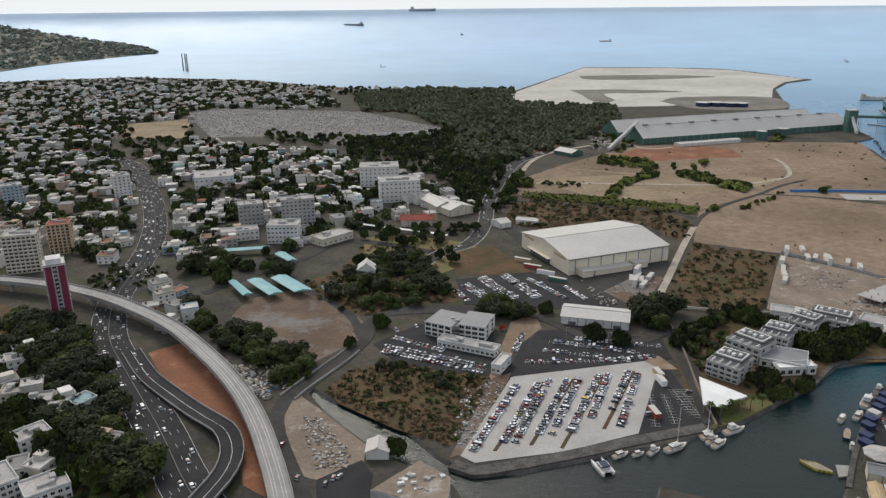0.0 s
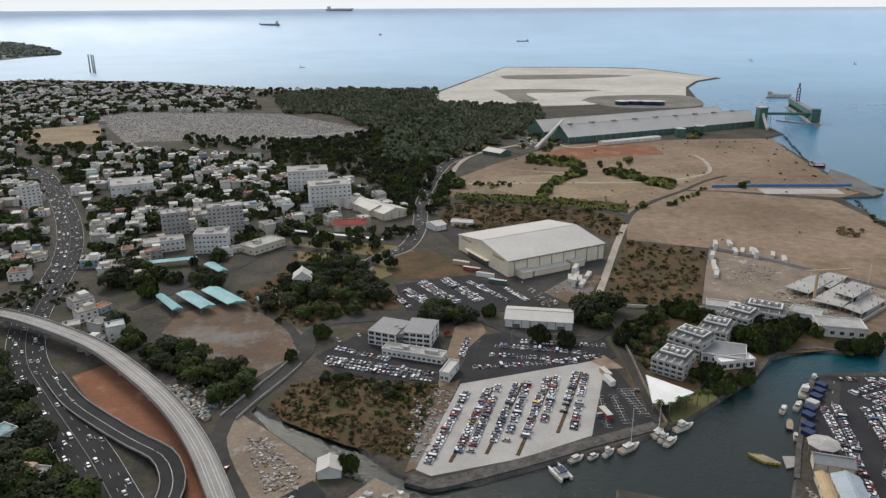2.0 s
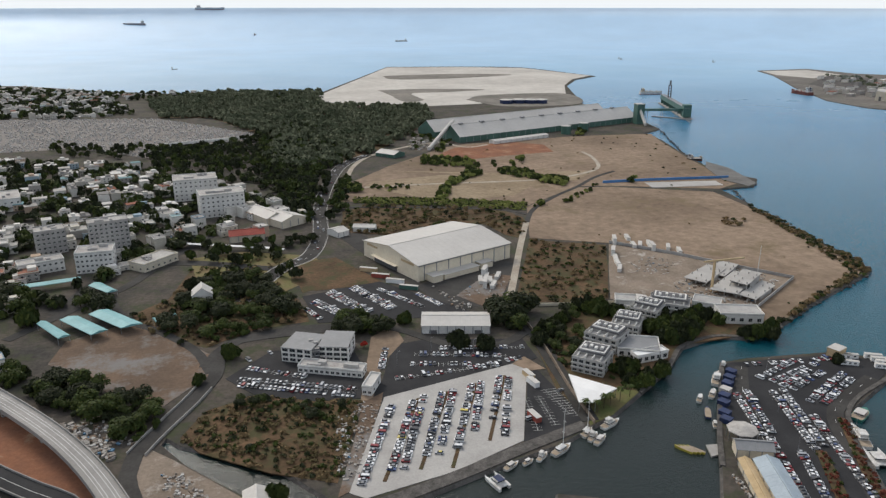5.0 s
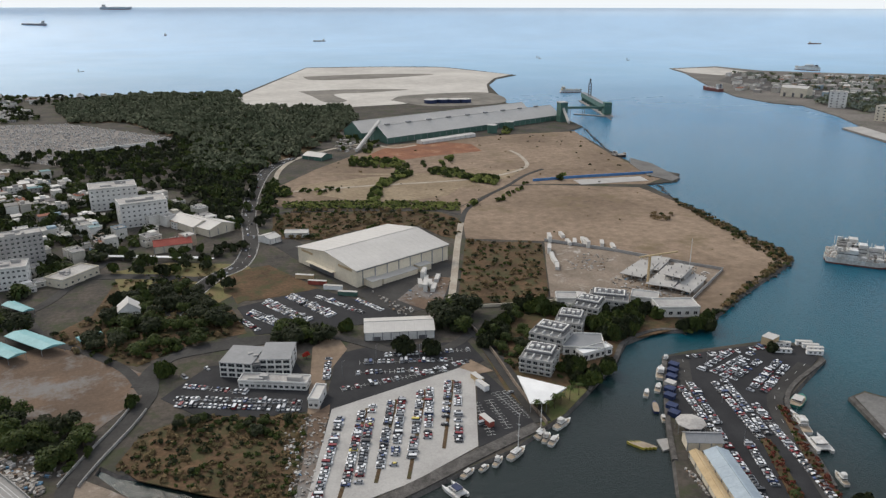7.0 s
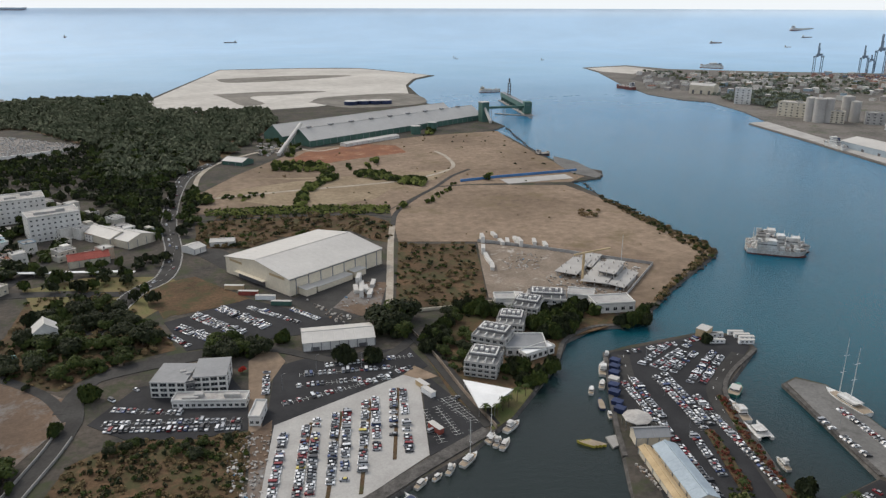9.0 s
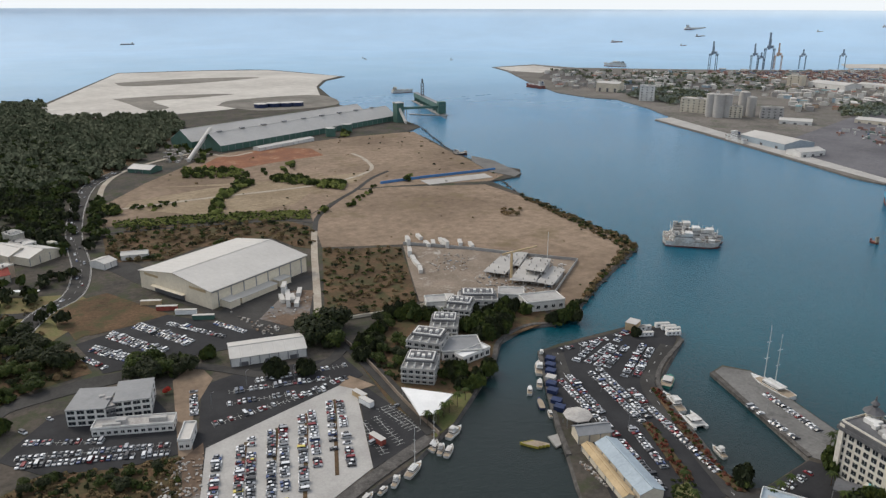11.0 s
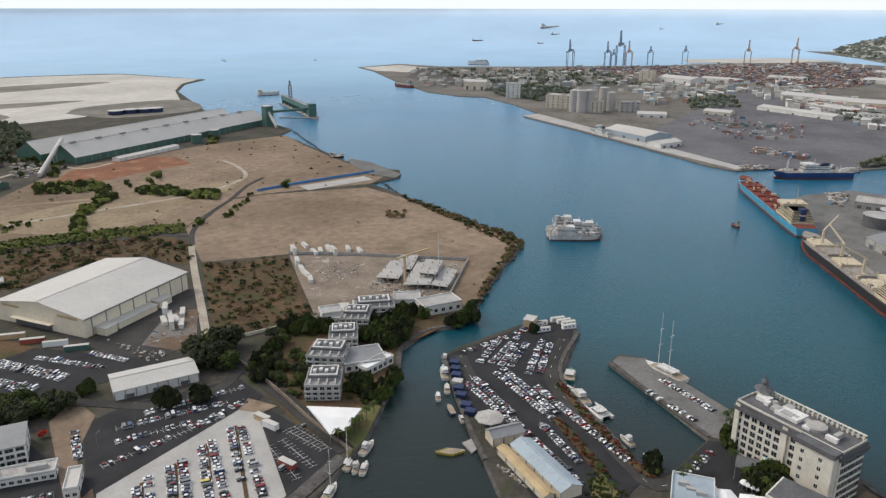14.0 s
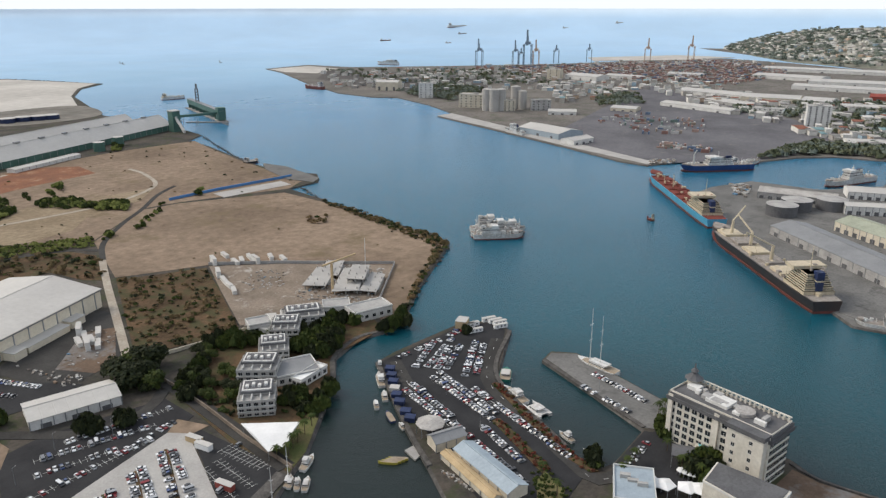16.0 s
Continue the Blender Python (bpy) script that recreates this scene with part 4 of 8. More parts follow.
def clumps(name, spots, seed, materials, label, lobes=4, leaves=16):
    """Far trees or bushes, joined: spots are (x, y, radius, height) and, on a hill, the ground's height."""
    models = [foliage(seed + k, 1.0, 1.0, lobes, leaves, 0.3) for k in range(5)]
    r = random.Random(seed)
    V, n, faces = [], 0, []
    for x, y, rad, h, *up in spots:
        v, f = models[r.randrange(5)]
        a = r.uniform(0, 6.28)
        c, s = math.cos(a), math.sin(a)
        V.append(np.c_[(v[:, 0] * c - v[:, 1] * s) * rad + x, (v[:, 0] * s + v[:, 1] * c) * rad + y, v[:, 2] * h * 1.15 - 0.12 * h + (up[0] if up else 0.0)])
        faces.append(f + n)
        n += len(v)
    F = np.concatenate(faces)
    idx = np.repeat([r.randrange(len(materials)) for _ in spots], len(models[0][1]))
    return joined(name, np.concatenate(V).tolist(), F.tolist(), materials, idx.astype(np.int32), label, "trees")


wrng = random.Random(21)
GREEN = [M_LEAF, M_LEAF_DARK]
clumps("grove_trees", GROVE, 29, GREEN, "dense dark green trees of the groves", 10, 70)
clumps("woodland", [(x, y, wrng.uniform(6, 11), wrng.uniform(7, 13)) for x, y in scatter(WOOD, 1500, wrng, 9)], 31, [M_LEAF_WOOD], "dense dark woodland seen from above")
BUSHY = [M_LEAF, M_LEAF_DARK, M_LEAF_DRY, M_LEAF_DRY, M_LEAF_DRY]
brush = []
for poly, n, r0, r1 in ((([(-65.5, 360.6), (-54.2, 383.5), (-28.7, 393.6), (1.3, 378.9), (25.2, 373.0), (15.8, 341.1), (3.4, 304.8), (-24.4, 320.1), (-55.8, 345.3)], 420, 0.8, 2.4), ([(217.4, 610.8), (276.6, 579.5), (251.9, 529.0), (220.1, 466.8), (191.8, 467.6), (153.6, 478.8)], 240, 1.0, 3.2), ([(70.9, 751.1), (103.5, 767.0), (227.0, 718.2), (239.3, 679.5), (212.2, 617.2), (202.2, 631.7), (195.3, 668.7), (133.6, 677.6), (98.4, 659.5), (59.9, 679.9)], 330, 1.4, 4.2),)
        + ((NORTHFIELD, 70, 1.0, 2.6), (BIGFIELD, 14, 0.8, 1.6), ([(420.9, 631.1), (449.0, 619.1), (428.2, 591.7), (412.6, 599.5)], 14, 2, 4),)
        + (([(-105.3, 526.7), (-82.7, 551.2), (-70.5, 608.1), (-21.5, 606.6), (6.6, 523.7), (10.0, 484.4), (-25.8, 480.1), (-55.6, 461.0), (-91.2, 492.2)], 240, 1.2, 3.5), ([(488.3, 667.1), (466.5, 552.9), (459.3, 486.4), (444.8, 462.3), (409.2, 445.6), (352.2, 419.2), (301.9, 392.2), (293.4, 391.2), (431.0, 466.2), (452.4, 549.5), (476.9, 653.3)], 420, 1.4, 3.6), ([(-70.5, 608.1), (-43.0, 640.0), (8.0, 621.6), (7.4, 576.0), (-40.2, 591.9)], 60, 1.0, 3.0),)):
    for x, y in scatter(poly, n, wrng):
        k = wrng.uniform(r0, r1)
        brush.append((x, y, k, k * wrng.uniform(0.7, 1.2)))
clumps("scrub_bushes", brush, 41, BUSHY, "scattered dry and green scrub bushes", 3, 10)
hedgerow = []
for poly, n, r0, r1 in (([(218.2, 1005.5), (276.6, 969.1), (273.8, 923.3), (262.8, 902.6), (204.8, 954.7)], 120, 2.5, 4.5), ([(173.8, 774.0), (202.0, 834.8), (247.5, 893.8), (268.2, 912.8), (259.0, 873.7), (230.8, 850.7), (202.2, 814.4), (184.1, 765.4)], 90, 2.5, 5), ([(296.4, 904.5), (322.8, 878.6), (325.5, 846.5), (315.7, 829.7), (283.1, 871.1)], 70, 2.5, 4.5), ([(329.8, 846.5), (351.1, 821.5), (336.3, 792.0), (314.7, 816.8)], 50, 3, 5), ([(320.6, 936.5), (357.4, 976.7), (341.4, 936.2), (317.8, 914.2)], 12, 2.5, 4.5), ([(281.9, 912.8), (300.4, 936.8), (292.5, 911.6)], 5, 2.5, 4), ([(404.5, 780.5), (415.7, 778.5), (431.0, 803.8)], 3, 4, 6), ([(79.8, 852.9), (105.1, 860.0), (100.9, 825.3), (76.2, 817.4)], 26, 3, 6), ([(112.0, 846.4), (160.4, 849.4), (157.9, 823.7), (136.0, 821.0)], 16, 2, 3.5), ([(303.6, 729.4), (379.6, 794.1), (374.0, 777.5), (304.7, 719.9)], 14, 2, 3.5), ([(258.4, 713.2), (282.0, 730.7), (274.1, 715.6)], 8, 2, 4), ([(517.4, 1141.2), (540.2, 1136.5), (506.9, 1082.8), (492.3, 1095.0)], 10, 4, 7), ([(249.8, 1222.7), (299.0, 1104.5), (260.5, 1021.1), (216.6, 1057.7)], 24, 3, 5)):
    for x, y in scatter(poly, n, wrng, 2.0):
        k = wrng.uniform(r0, r1)
        hedgerow.append((x, y, k, k * wrng.uniform(0.9, 1.5)))
clumps("hedgerow", hedgerow, 43, [M_LEAF, M_CANE, M_LEAF], "green hedges and small trees between the dry fields", 4, 22)
clumps("cane_rows", [(x, y, wrng.uniform(1.4, 2.6), wrng.uniform(1.6, 3.0)) for x, y in scatter([(89.6, 801.6), (141.3, 786.5), (198.1, 766.3), (263.2, 730.1), (249.7, 702.9), (163.3, 744.3), (85.9, 777.9)], 620, wrng, 2.4)], 45, [M_CANE, M_CANE, M_LEAF], "strip of yellow-green cane along the field road", 3, 12)


# ---- buildings ----
M_HOUSE = surface("house_wall", (1.0, 1.0, 1.0), (0.8, 0.79, 0.77), rough=0.9, big=0.1, fine=0.9, amount=0.4, bump=0.1, jitter="object")
M_HOUSE_FAR = surface("house_wall_far", (1.0, 1.0, 1.0), (0.8, 0.79, 0.77), rough=0.9, big=0.05, fine=0.5, amount=0.4, bump=0, jitter="island")
M_ROOF_FAR = surface("roof_far", (1.0, 1.0, 1.0), (0.75, 0.74, 0.72), rough=0.9, big=0.08, fine=0.6, amount=0.5, bump=0, jitter="island")
M_ROOF = surface("house_roof", (1.0, 1.0, 1.0), (0.7, 0.69, 0.67), rough=0.9, big=0.12, fine=0.9, amount=0.5, bump=0.1, jitter="object")
M_FLAT = surface("flat_roof_concrete", (0.5, 0.48, 0.45), (0.36, 0.34, 0.32), big=0.1, fine=0.8, amount=0.5)
M_WALL_WHITE = surface("white_render", (0.74, 0.73, 0.7), (0.62, 0.61, 0.58), big=0.1, fine=0.7, amount=0.3, bump=0.05)
M_WALL_GREY = surface("grey_render", (0.45, 0.44, 0.42), (0.34, 0.33, 0.32), big=0.1, fine=0.7, amount=0.4, bump=0.05)
M_WALL_CREAM = surface("cream_render", (0.68, 0.62, 0.5), (0.58, 0.52, 0.42), big=0.1, fine=0.7, amount=0.3, bump=0.05)
M_WALL_PALE = surface("pale_grey_render", (0.5, 0.49, 0.46), (0.38, 0.37, 0.35), big=0.15, fine=0.7, amount=0.4, bump=0.05)
M_HOTEL = surface("pale_stone_render", (0.7, 0.66, 0.58), (0.6, 0.56, 0.48), big=0.12, fine=0.7, amount=0.35, bump=0.05)
M_WALL_TAN = surface("tan_render", (0.55, 0.42, 0.26), (0.45, 0.34, 0.2), big=0.1, fine=0.7, amount=0.3, bump=0.05)
M_PURPLE = surface("wine_red_cladding", (0.22, 0.03, 0.065), (0.16, 0.02, 0.05), rough=0.4, big=0.1, fine=0.8, amount=0.3, bump=0)
M_SHEET = surface("pale_roof_sheet", (0.53, 0.51, 0.475), (0.47, 0.45, 0.42), rough=0.6, big=0.02, fine=0.3, amount=0.2, bump=0.05)
M_SHEET_WALL = surface("cream_wall_sheet", (0.8, 0.72, 0.57), (0.72, 0.64, 0.5), rough=0.65, big=0.06, fine=0.5, amount=0.3, bump=0.05)
M_HOARDING = surface("blue_sheet_hoarding", (0.08, 0.24, 0.52), (0.06, 0.18, 0.42), rough=0.6, big=0.1, fine=0.6, amount=0.3, bump=0)
M_SHEET_GREEN = surface("green_wall_sheet", (0.065, 0.15, 0.12), (0.05, 0.115, 0.09), rough=0.6, big=0.06, fine=0.5, amount=0.4, bump=0.05)
M_SHEET_BLUE = surface("pale_blue_roof_sheet", (0.36, 0.43, 0.48), (0.3, 0.36, 0.41), rough=0.55, big=0.1, fine=0.7, amount=0.3, bump=0.05)
M_OLIVE = surface("olive_roof_sheet", (0.4, 0.42, 0.33), (0.33, 0.35, 0.27), rough=0.7, big=0.06, fine=0.6, amount=0.4, bump=0.05)
M_TEAL = surface("teal_roof_sheet", (0.2, 0.44, 0.46), (0.15, 0.36, 0.38), rough=0.6, big=0.1, fine=0.7, amount=0.3, bump=0.05)
M_OFFICE_ROOF = surface("grey_roof_sheet", (0.25, 0.255, 0.26), (0.2, 0.205, 0.21), rough=0.6, big=0.06, fine=0.6, amount=0.3, bump=0.05)
M_SLATE = surface("dark_grey_roof", (0.15, 0.15, 0.155), (0.11, 0.11, 0.115), rough=0.7, big=0.1, fine=0.8, amount=0.4)
M_RED_ROOF = surface("red_roof", (0.34, 0.09, 0.07), (0.26, 0.07, 0.055), rough=0.8, big=0.1, fine=0.8, amount=0.4)
M_BLUE = surface("blue_tarpaulin", (0.014, 0.03, 0.1), (0.01, 0.02, 0.06), rough=0.6, big=0.2, fine=1.0, amount=0.3)
M_STEEL = surface("grey_steel", (0.32, 0.33, 0.34), (0.24, 0.25, 0.26), rough=0.5, metal=0.3, big=0.2, fine=1.0, amount=0.3, bump=0)
M_FABRIC = surface("white_tent_fabric", (0.82, 0.82, 0.81), (0.74, 0.74, 0.73), rough=0.8, big=0.1, fine=0.7, amount=0.12, bump=0)
M_POOL = surface("pool_water", (0.25, 0.62, 0.66), rough=0.1, bump=0)


def frame_at(p0, p1):
    """A pose with x from p0 to p1 along a facade's foot and y into the building, and the facade's length."""
    a, b = Vector(p0), Vector(p1)
    d = b - a
    return Matrix.Translation((a.x, a.y, 0)) @ Matrix.Rotation(math.atan2(d.y, d.x), 4, "Z"), d.length


SHARED = {}


def window_mesh(w, h, t=0.14):
    key = (round(w, 2), round(h, 2))
    if key not in SHARED:
        bm = bmesh.new()
        box(bm, 0, 0, 0, w, t, h)
        box(bm, 0, 0, -0.12, w + 0.3, t + 0.2, 0.12, 0, 1)
        box(bm, 0, 0, 0, 0.08, t + 0.06, h, 0, 1)
        me = bpy.data.meshes.new("window")
        bm.to_mesh(me)
        bm.free()
        me.materials.append(M_GLASS)
        me.materials.append(M_WHITE)
        SHARED[key] = me
    return SHARED[key]


def child(name, mesh, parent, x, y, z, turn=0.0):
    ob = new(name, mesh)
    ob.parent = parent
    ob.location, ob.rotation_euler = (x, y, z), (0, 0, turn)
    return ob


def windows(wall, L, D, h, storeys, bays, side_bays, w, wh, z0=0.0):
    step = (h - z0) / storeys
    for s in range(storeys):
        z = z0 + s * step + step * 0.3
        for i in range(bays):
            x = (i + 0.5) * L / bays
            child("window", window_mesh(w, wh), wall, x, 0, z)
        for i in range(side_bays):
            y = (i + 0.5) * D / side_bays
            child("window", window_mesh(w, wh), wall, 0, y, z, math.pi / 2)
            child("window", window_mesh(w, wh), wall, L, y, z, math.pi / 2)


def parapet(bm, L, D, z, h=0.9, t=0.3, over=0.15):
    box(bm, L / 2, -over + t / 2, z, L + 2 * over, t, h)
    box(bm, L / 2, D + over - t / 2, z, L + 2 * over, t, h)
    box(bm, -over + t / 2, D / 2, z, t, D + 2 * over - 2 * t, h)
    box(bm, L + over - t / 2, D / 2, z, t, D + 2 * over - 2 * t, h)
    return bm


def block(name, p0, p1, D, h, storeys, bays, label, wall_mat=None, roof_mat=None, category="building", group="", side_bays=2, win=(1.6, 1.4), bands=False, plant=True, seed=1, crown=True):
    m, L = frame_at(p0, p1)
    root = thing(name, m, label, category, group)
    bm = bmesh.new()
    box(bm, L / 2, D / 2, -0.3, L, D, h + 0.3)
    wall = part("wall", bm, wall_mat or M_WALL_WHITE, root)
    windows(wall, L, D, h, storeys, bays, side_bays, win[0], win[1])
    bm = bmesh.new()
    box(bm, L / 2, D / 2, h, L + 0.6, D + 0.6, 0.35)
    roof = part("roof", bm, roof_mat or M_FLAT, root)
    if crown:
        part("parapet", parapet(bmesh.new(), L, D, h + 0.35), wall_mat or M_WALL_WHITE, root)
    if bands:
        for s in range(1, storeys):
            part("balcony_band", box(bmesh.new(), L / 2, -0.45, h * s / storeys - 0.2, L + 0.4, 1.0, 0.9), wall_mat or M_WALL_WHITE, root)
    if plant:
        r = random.Random(seed)
        for k in range(3):
            part("roof_unit", box(bmesh.new(), L * r.uniform(0.2, 0.8), D * r.uniform(0.25, 0.75), h + 0.35, r.uniform(1.5, L * 0.2 + 2), r.uniform(1.5, 4), r.uniform(1, 2.6)), M_WALL_GREY, roof)
    return root


def shed(name, p0, p1, D, eave, ridge, label, wall_mat, roof_mat, category="warehouse", bays=0, doors=0, group="", along=True, overhang=0.5):
    """A gabled shed: walls with gable ends, two roof planes, ridge cap, wall ribs and doors. along: the ridge runs along the facade."""
    m, L = frame_at(p0, p1)
    root = thing(name, m, label, category, group)
    bm = bmesh.new()
    if along:
        prof = [(0, -0.3), (0, eave), (D / 2, ridge), (D, eave), (D, -0.3)]
        A = [bm.verts.new((0, y, z)) for y, z in prof]
        B = [bm.verts.new((L, y, z)) for y, z in prof]
    else:
        prof = [(0, -0.3), (0, eave), (L / 2, ridge), (L, eave), (L, -0.3)]
        A = [bm.verts.new((x, D, z)) for x, z in prof]
        B = [bm.verts.new((x, 0, z)) for x, z in prof]
    bm.faces.new(A[::-1])
    bm.faces.new(B)
    for i in range(5):
        j = (i + 1) % 5
        bm.faces.new((A[i], B[i], B[j], A[j])[::-1])
    bmesh.ops.recalc_face_normals(bm, faces=bm.faces[:])
    wall = part("wall", bm, wall_mat, root)
    for s in (0, 1):
        bm = bmesh.new()
        W = D if along else L
        drop = (ridge - eave) / (W / 2) * overhang
        y0, y1 = (-overhang, W / 2) if s == 0 else (W + overhang, W / 2)
        z0 = eave - drop
        ln = L if along else D
        n = max(2, int(ln / 6))
        conv = (lambda p: p) if along else (lambda p: (p[1], p[0], p[2]))
        cuts = []
        for i in range(n):   # one sheet with a raised seam at each bay
            x0, x1 = -overhang + (ln + 2 * overhang) * i / n, -overhang + (ln + 2 * overhang) * (i + 1) / n
            cuts += [(x0, 0.22), (x0 + 0.3, 0.3), (x0 + 0.6, 0.22), (x1 - 0.05, 0.22)]
        prev = None
        for x, up in cuts:
            v = [bm.verts.new(conv(q)) for q in ((x, y0, z0 + 0.06), (x, y0, z0 + up), (x, y1, ridge + up), (x, y1, ridge + 0.06))]
            if prev:
                for k in range(4):
                    bm.faces.new((prev[k], prev[(k + 1) % 4], v[(k + 1) % 4], v[k]))
            else:
                bm.faces.new(v)
            prev = v
        bm.faces.new(prev[::-1])
        bmesh.ops.recalc_face_normals(bm, faces=bm.faces[:])
        part("roof", bm, roof_mat, root)
    cap = box(bmesh.new(), L / 2, D / 2, ridge + 0.1, L + 0.6 if along else 0.9, 0.9 if along else D + 0.6, 0.35)
    part("ridge_cap", cap, roof_mat, root)
    for i in range(bays + 1 if bays else 0):
        part("wall_rib", box(bmesh.new(), i * L / bays, -0.12, -0.3, 0.5, 0.3, eave), M_STEEL, root)
    for i in range(doors):
        x = (i + 0.5) * L / doors
        part("door", box(bmesh.new(), x, -0.1, 0, min(5.0, L / doors * 0.5), 0.3, eave * 0.45), M_SLATE, root)
    return root


# large warehouse
warehouse = shed("warehouse", (68.3, 608.5), (96.8, 535.8), 93, 13.25, 19.0, "large cream sheet-metal warehouse with pale gabled roof", M_SHEET_WALL, M_SHEET, bays=0, doors=0, along=False, overhang=1.0)
_, wl_ = frame_at((68.3, 608.5), (96.8, 535.8))
for i in range(8):
    part("wall_rib", box(bmesh.new(), wl_ + 0.15, 93 * (i + 0.5) / 8, -0.3, 0.35, 0.7, 13.25 - 0.6), M_STEEL, warehouse)
part("eave_gutter", box(bmesh.new(), wl_ + 0.5, 46.5, 13.25 - 1.1, 0.6, 93, 0.5), M_STEEL, warehouse)
part("loading_opening", box(bmesh.new(), wl_ * 0.42, -0.15, -0.3, wl_ * 0.42, 0.4, 5.2), M_SLATE, warehouse, "dark loading openings under the gable")
part("loading_canopy", box(bmesh.new(), wl_ * 0.42, -1.6, 5.0, wl_ * 0.46, 3.4, 0.3), M_SHEET_WALL, warehouse)
part("gable_louvre", box(bmesh.new(), wl_ * 0.17, -0.1, 13.25 - 2.2, wl_ * 0.2, 0.3, 1.8), M_WALL_TAN, warehouse, "brown louvred strip under the roof")
part("gable_louvre", box(bmesh.new(), wl_ * 0.82, -0.1, 13.25 - 2.2, wl_ * 0.22, 0.3, 1.8), M_WALL_TAN, warehouse, "brown louvred strip under the roof")
for x, y, w, d, h in ((5.0, 12.0, 10.0, 9.0, 5.5), (4.5, 36.0, 9.0, 34.0, 4.4), (4.0, 62.0, 8.0, 12.0, 5.2)):
    lean_to = part("lean_to", box(bmesh.new(), wl_ + x, y, -0.3, w - 1, d, h), M_SHEET_WALL, warehouse)
    part("lean_to_roof", box(bmesh.new(), wl_ + x, y, h - 0.3, w, d + 1, 0.3), M_SHEET, lean_to)
shed("storage_shed", (76.9, 445.6), (118.9, 433.8), 22, 5.5, 8.0, "long white sheet-metal shed with low gabled roof", M_WALL_WHITE, M_SHEET, bays=8, doors=3)
shed("depot_shed", (54.2, 662.4), (64.7, 668.7), 16, 5.0, 7.0, "small white shed beside the warehouse yard", M_WALL_WHITE, M_SHEET, bays=2)
shed("depot_shed", (69.9, 678.1), (89.2, 671.4), 10, 4.5, 6.0, "small white shed beside the warehouse yard", M_WALL_WHITE, M_SHEET, bays=3)
shed("green_shed", (157.0, 1024.7), (177.3, 1000.1), 24, 5.0, 8.5, "green-walled shed with pale roof beside the road", M_SHEET_GREEN, M_SHEET, bays=3, doors=1)

# bulk terminal
near_shed = shed("terminal_shed", (298.2, 1089.5), (663.6, 1207.6), 50, 9, 24, "very long green-walled storage shed with pale pitched roof", M_SHEET_GREEN, M_SHEET, bays=30, doors=0, group="terminal sheds")
m, L = frame_at((298.2, 1089.5), (663.6, 1207.6))
back0, back1 = m @ Vector((-6, 60, 0)), m @ Vector((L - 12, 60, 0))
shed("terminal_shed", back0[:2], back1[:2], 50, 9, 24, "very long green-walled storage shed with pale pitched roof", M_SHEET_GREEN, M_SHEET, group="terminal sheds", bays=0)
shed("low_annex", (345.7, 1065.6), (447.8, 1100.2), 14, 4.5, 5.5, "low white annex beside the terminal shed", M_WALL_WHITE, M_SHEET, bays=10)


def gallery(name, a, b, width, label, material, legs=0):
    """An inclined enclosed conveyor between two points, with trestle legs."""
    a, b = Vector(a), Vector(b)
    root = thing(name, pose(a.x, a.y, 0), label, "conveyor")
    d = b - a
    side = Vector((-d.y, d.x, 0)).normalized() * width / 2
    up = Vector((0, 0, width * 0.9))
    o = Vector((a.x, a.y, 0))
    bm = bmesh.new()
    v = [bm.verts.new(p - o) for p in (a - side, a + side, a + side + up, a + up * 1.25, a - side + up, b - side, b + side, b + side + up, b + up * 1.25, b - side + up)]
    bm.faces.new(v[:5])
    bm.faces.new(v[5:][::-1])
    for i in range(5):
        j = (i + 1) % 5
        bm.faces.new((v[i], v[i + 5], v[j + 5], v[j]))
    bmesh.ops.recalc_face_normals(bm, faces=bm.faces[:])
    part("gallery", bm, material, root)
    for i in range(legs):
        p = a + d * ((i + 0.5) / legs) - o
        bm = bmesh.new()
        for s in (-1, 1):
            q = p + side * s
            box(bm, q.x, q.y, -2, 0.6, 0.6, p.z + 2)
        part("trestle", bm, M_STEEL, root)
    return root


gallery("conveyor", (*(236.9, 1040.7), 1), (*(303.5, 1143.8), 24), 4.2, "inclined white conveyor gallery up to the shed roof", M_SHEET, 4)
TOWER = (656.0, 1188.1)
root = thing("transfer_tower", pose(*TOWER, 0), "tall green transfer tower at the terminal's end", "tower")
part("shaft", box(bmesh.new(), 0, 0, -0.3, 14, 14, 34), M_SHEET_GREEN, root)
part("cap", box(bmesh.new(), 0, 0, 33.7, 15, 15, 1.5), M_SHEET, root)
gallery("conveyor", (*TOWER, 26), (*(649.2, 1152.4), 2), 4, "pale inclined conveyor beside the tower", M_SHEET, 0)
for k in range(9):
    part("ridge_vent", box(bmesh.new(), 18 + k * 41.0, 25, 24.2, 8, 4.5, 1.6), M_OFFICE_ROOF, near_shed)
for x, y in [(529.1, 1510.4), (556.5, 1509.3), (580.1, 1500.9), (600.4, 1495.3)]:
    root = thing("storage_tank", pose(x, y, 0), "dark blue cylindrical tank with pale lid", "tank", "terminal tanks")
    part("shell", cone(bmesh.new(), 0, 0, -0.3, 8, 14, 14, 24), M_BLUE, root)
    part("lid", cone(bmesh.new(), 0, 0, 8, 9.5, 14.2, 2, 24), M_SHEET, root)
for x, y in [(488.5, 1124.2), (529.7, 1145.2)]:
    root = thing("storage_tank", pose(x, y, 0), "green cylindrical tank with pale lid", "tank", "terminal tanks")
    part("shell", cone(bmesh.new(), 0, 0, -0.3, 13, 8, 8, 20), M_SHEET_GREEN, root)
    part("lid", cone(bmesh.new(), 0, 0, 13, 14, 8.2, 1, 20), M_SHEET, root)
J0, J1 = Vector((850.5, 1428.5)), Vector((774.4, 1219.6))
m, L = frame_at(J0, J1)
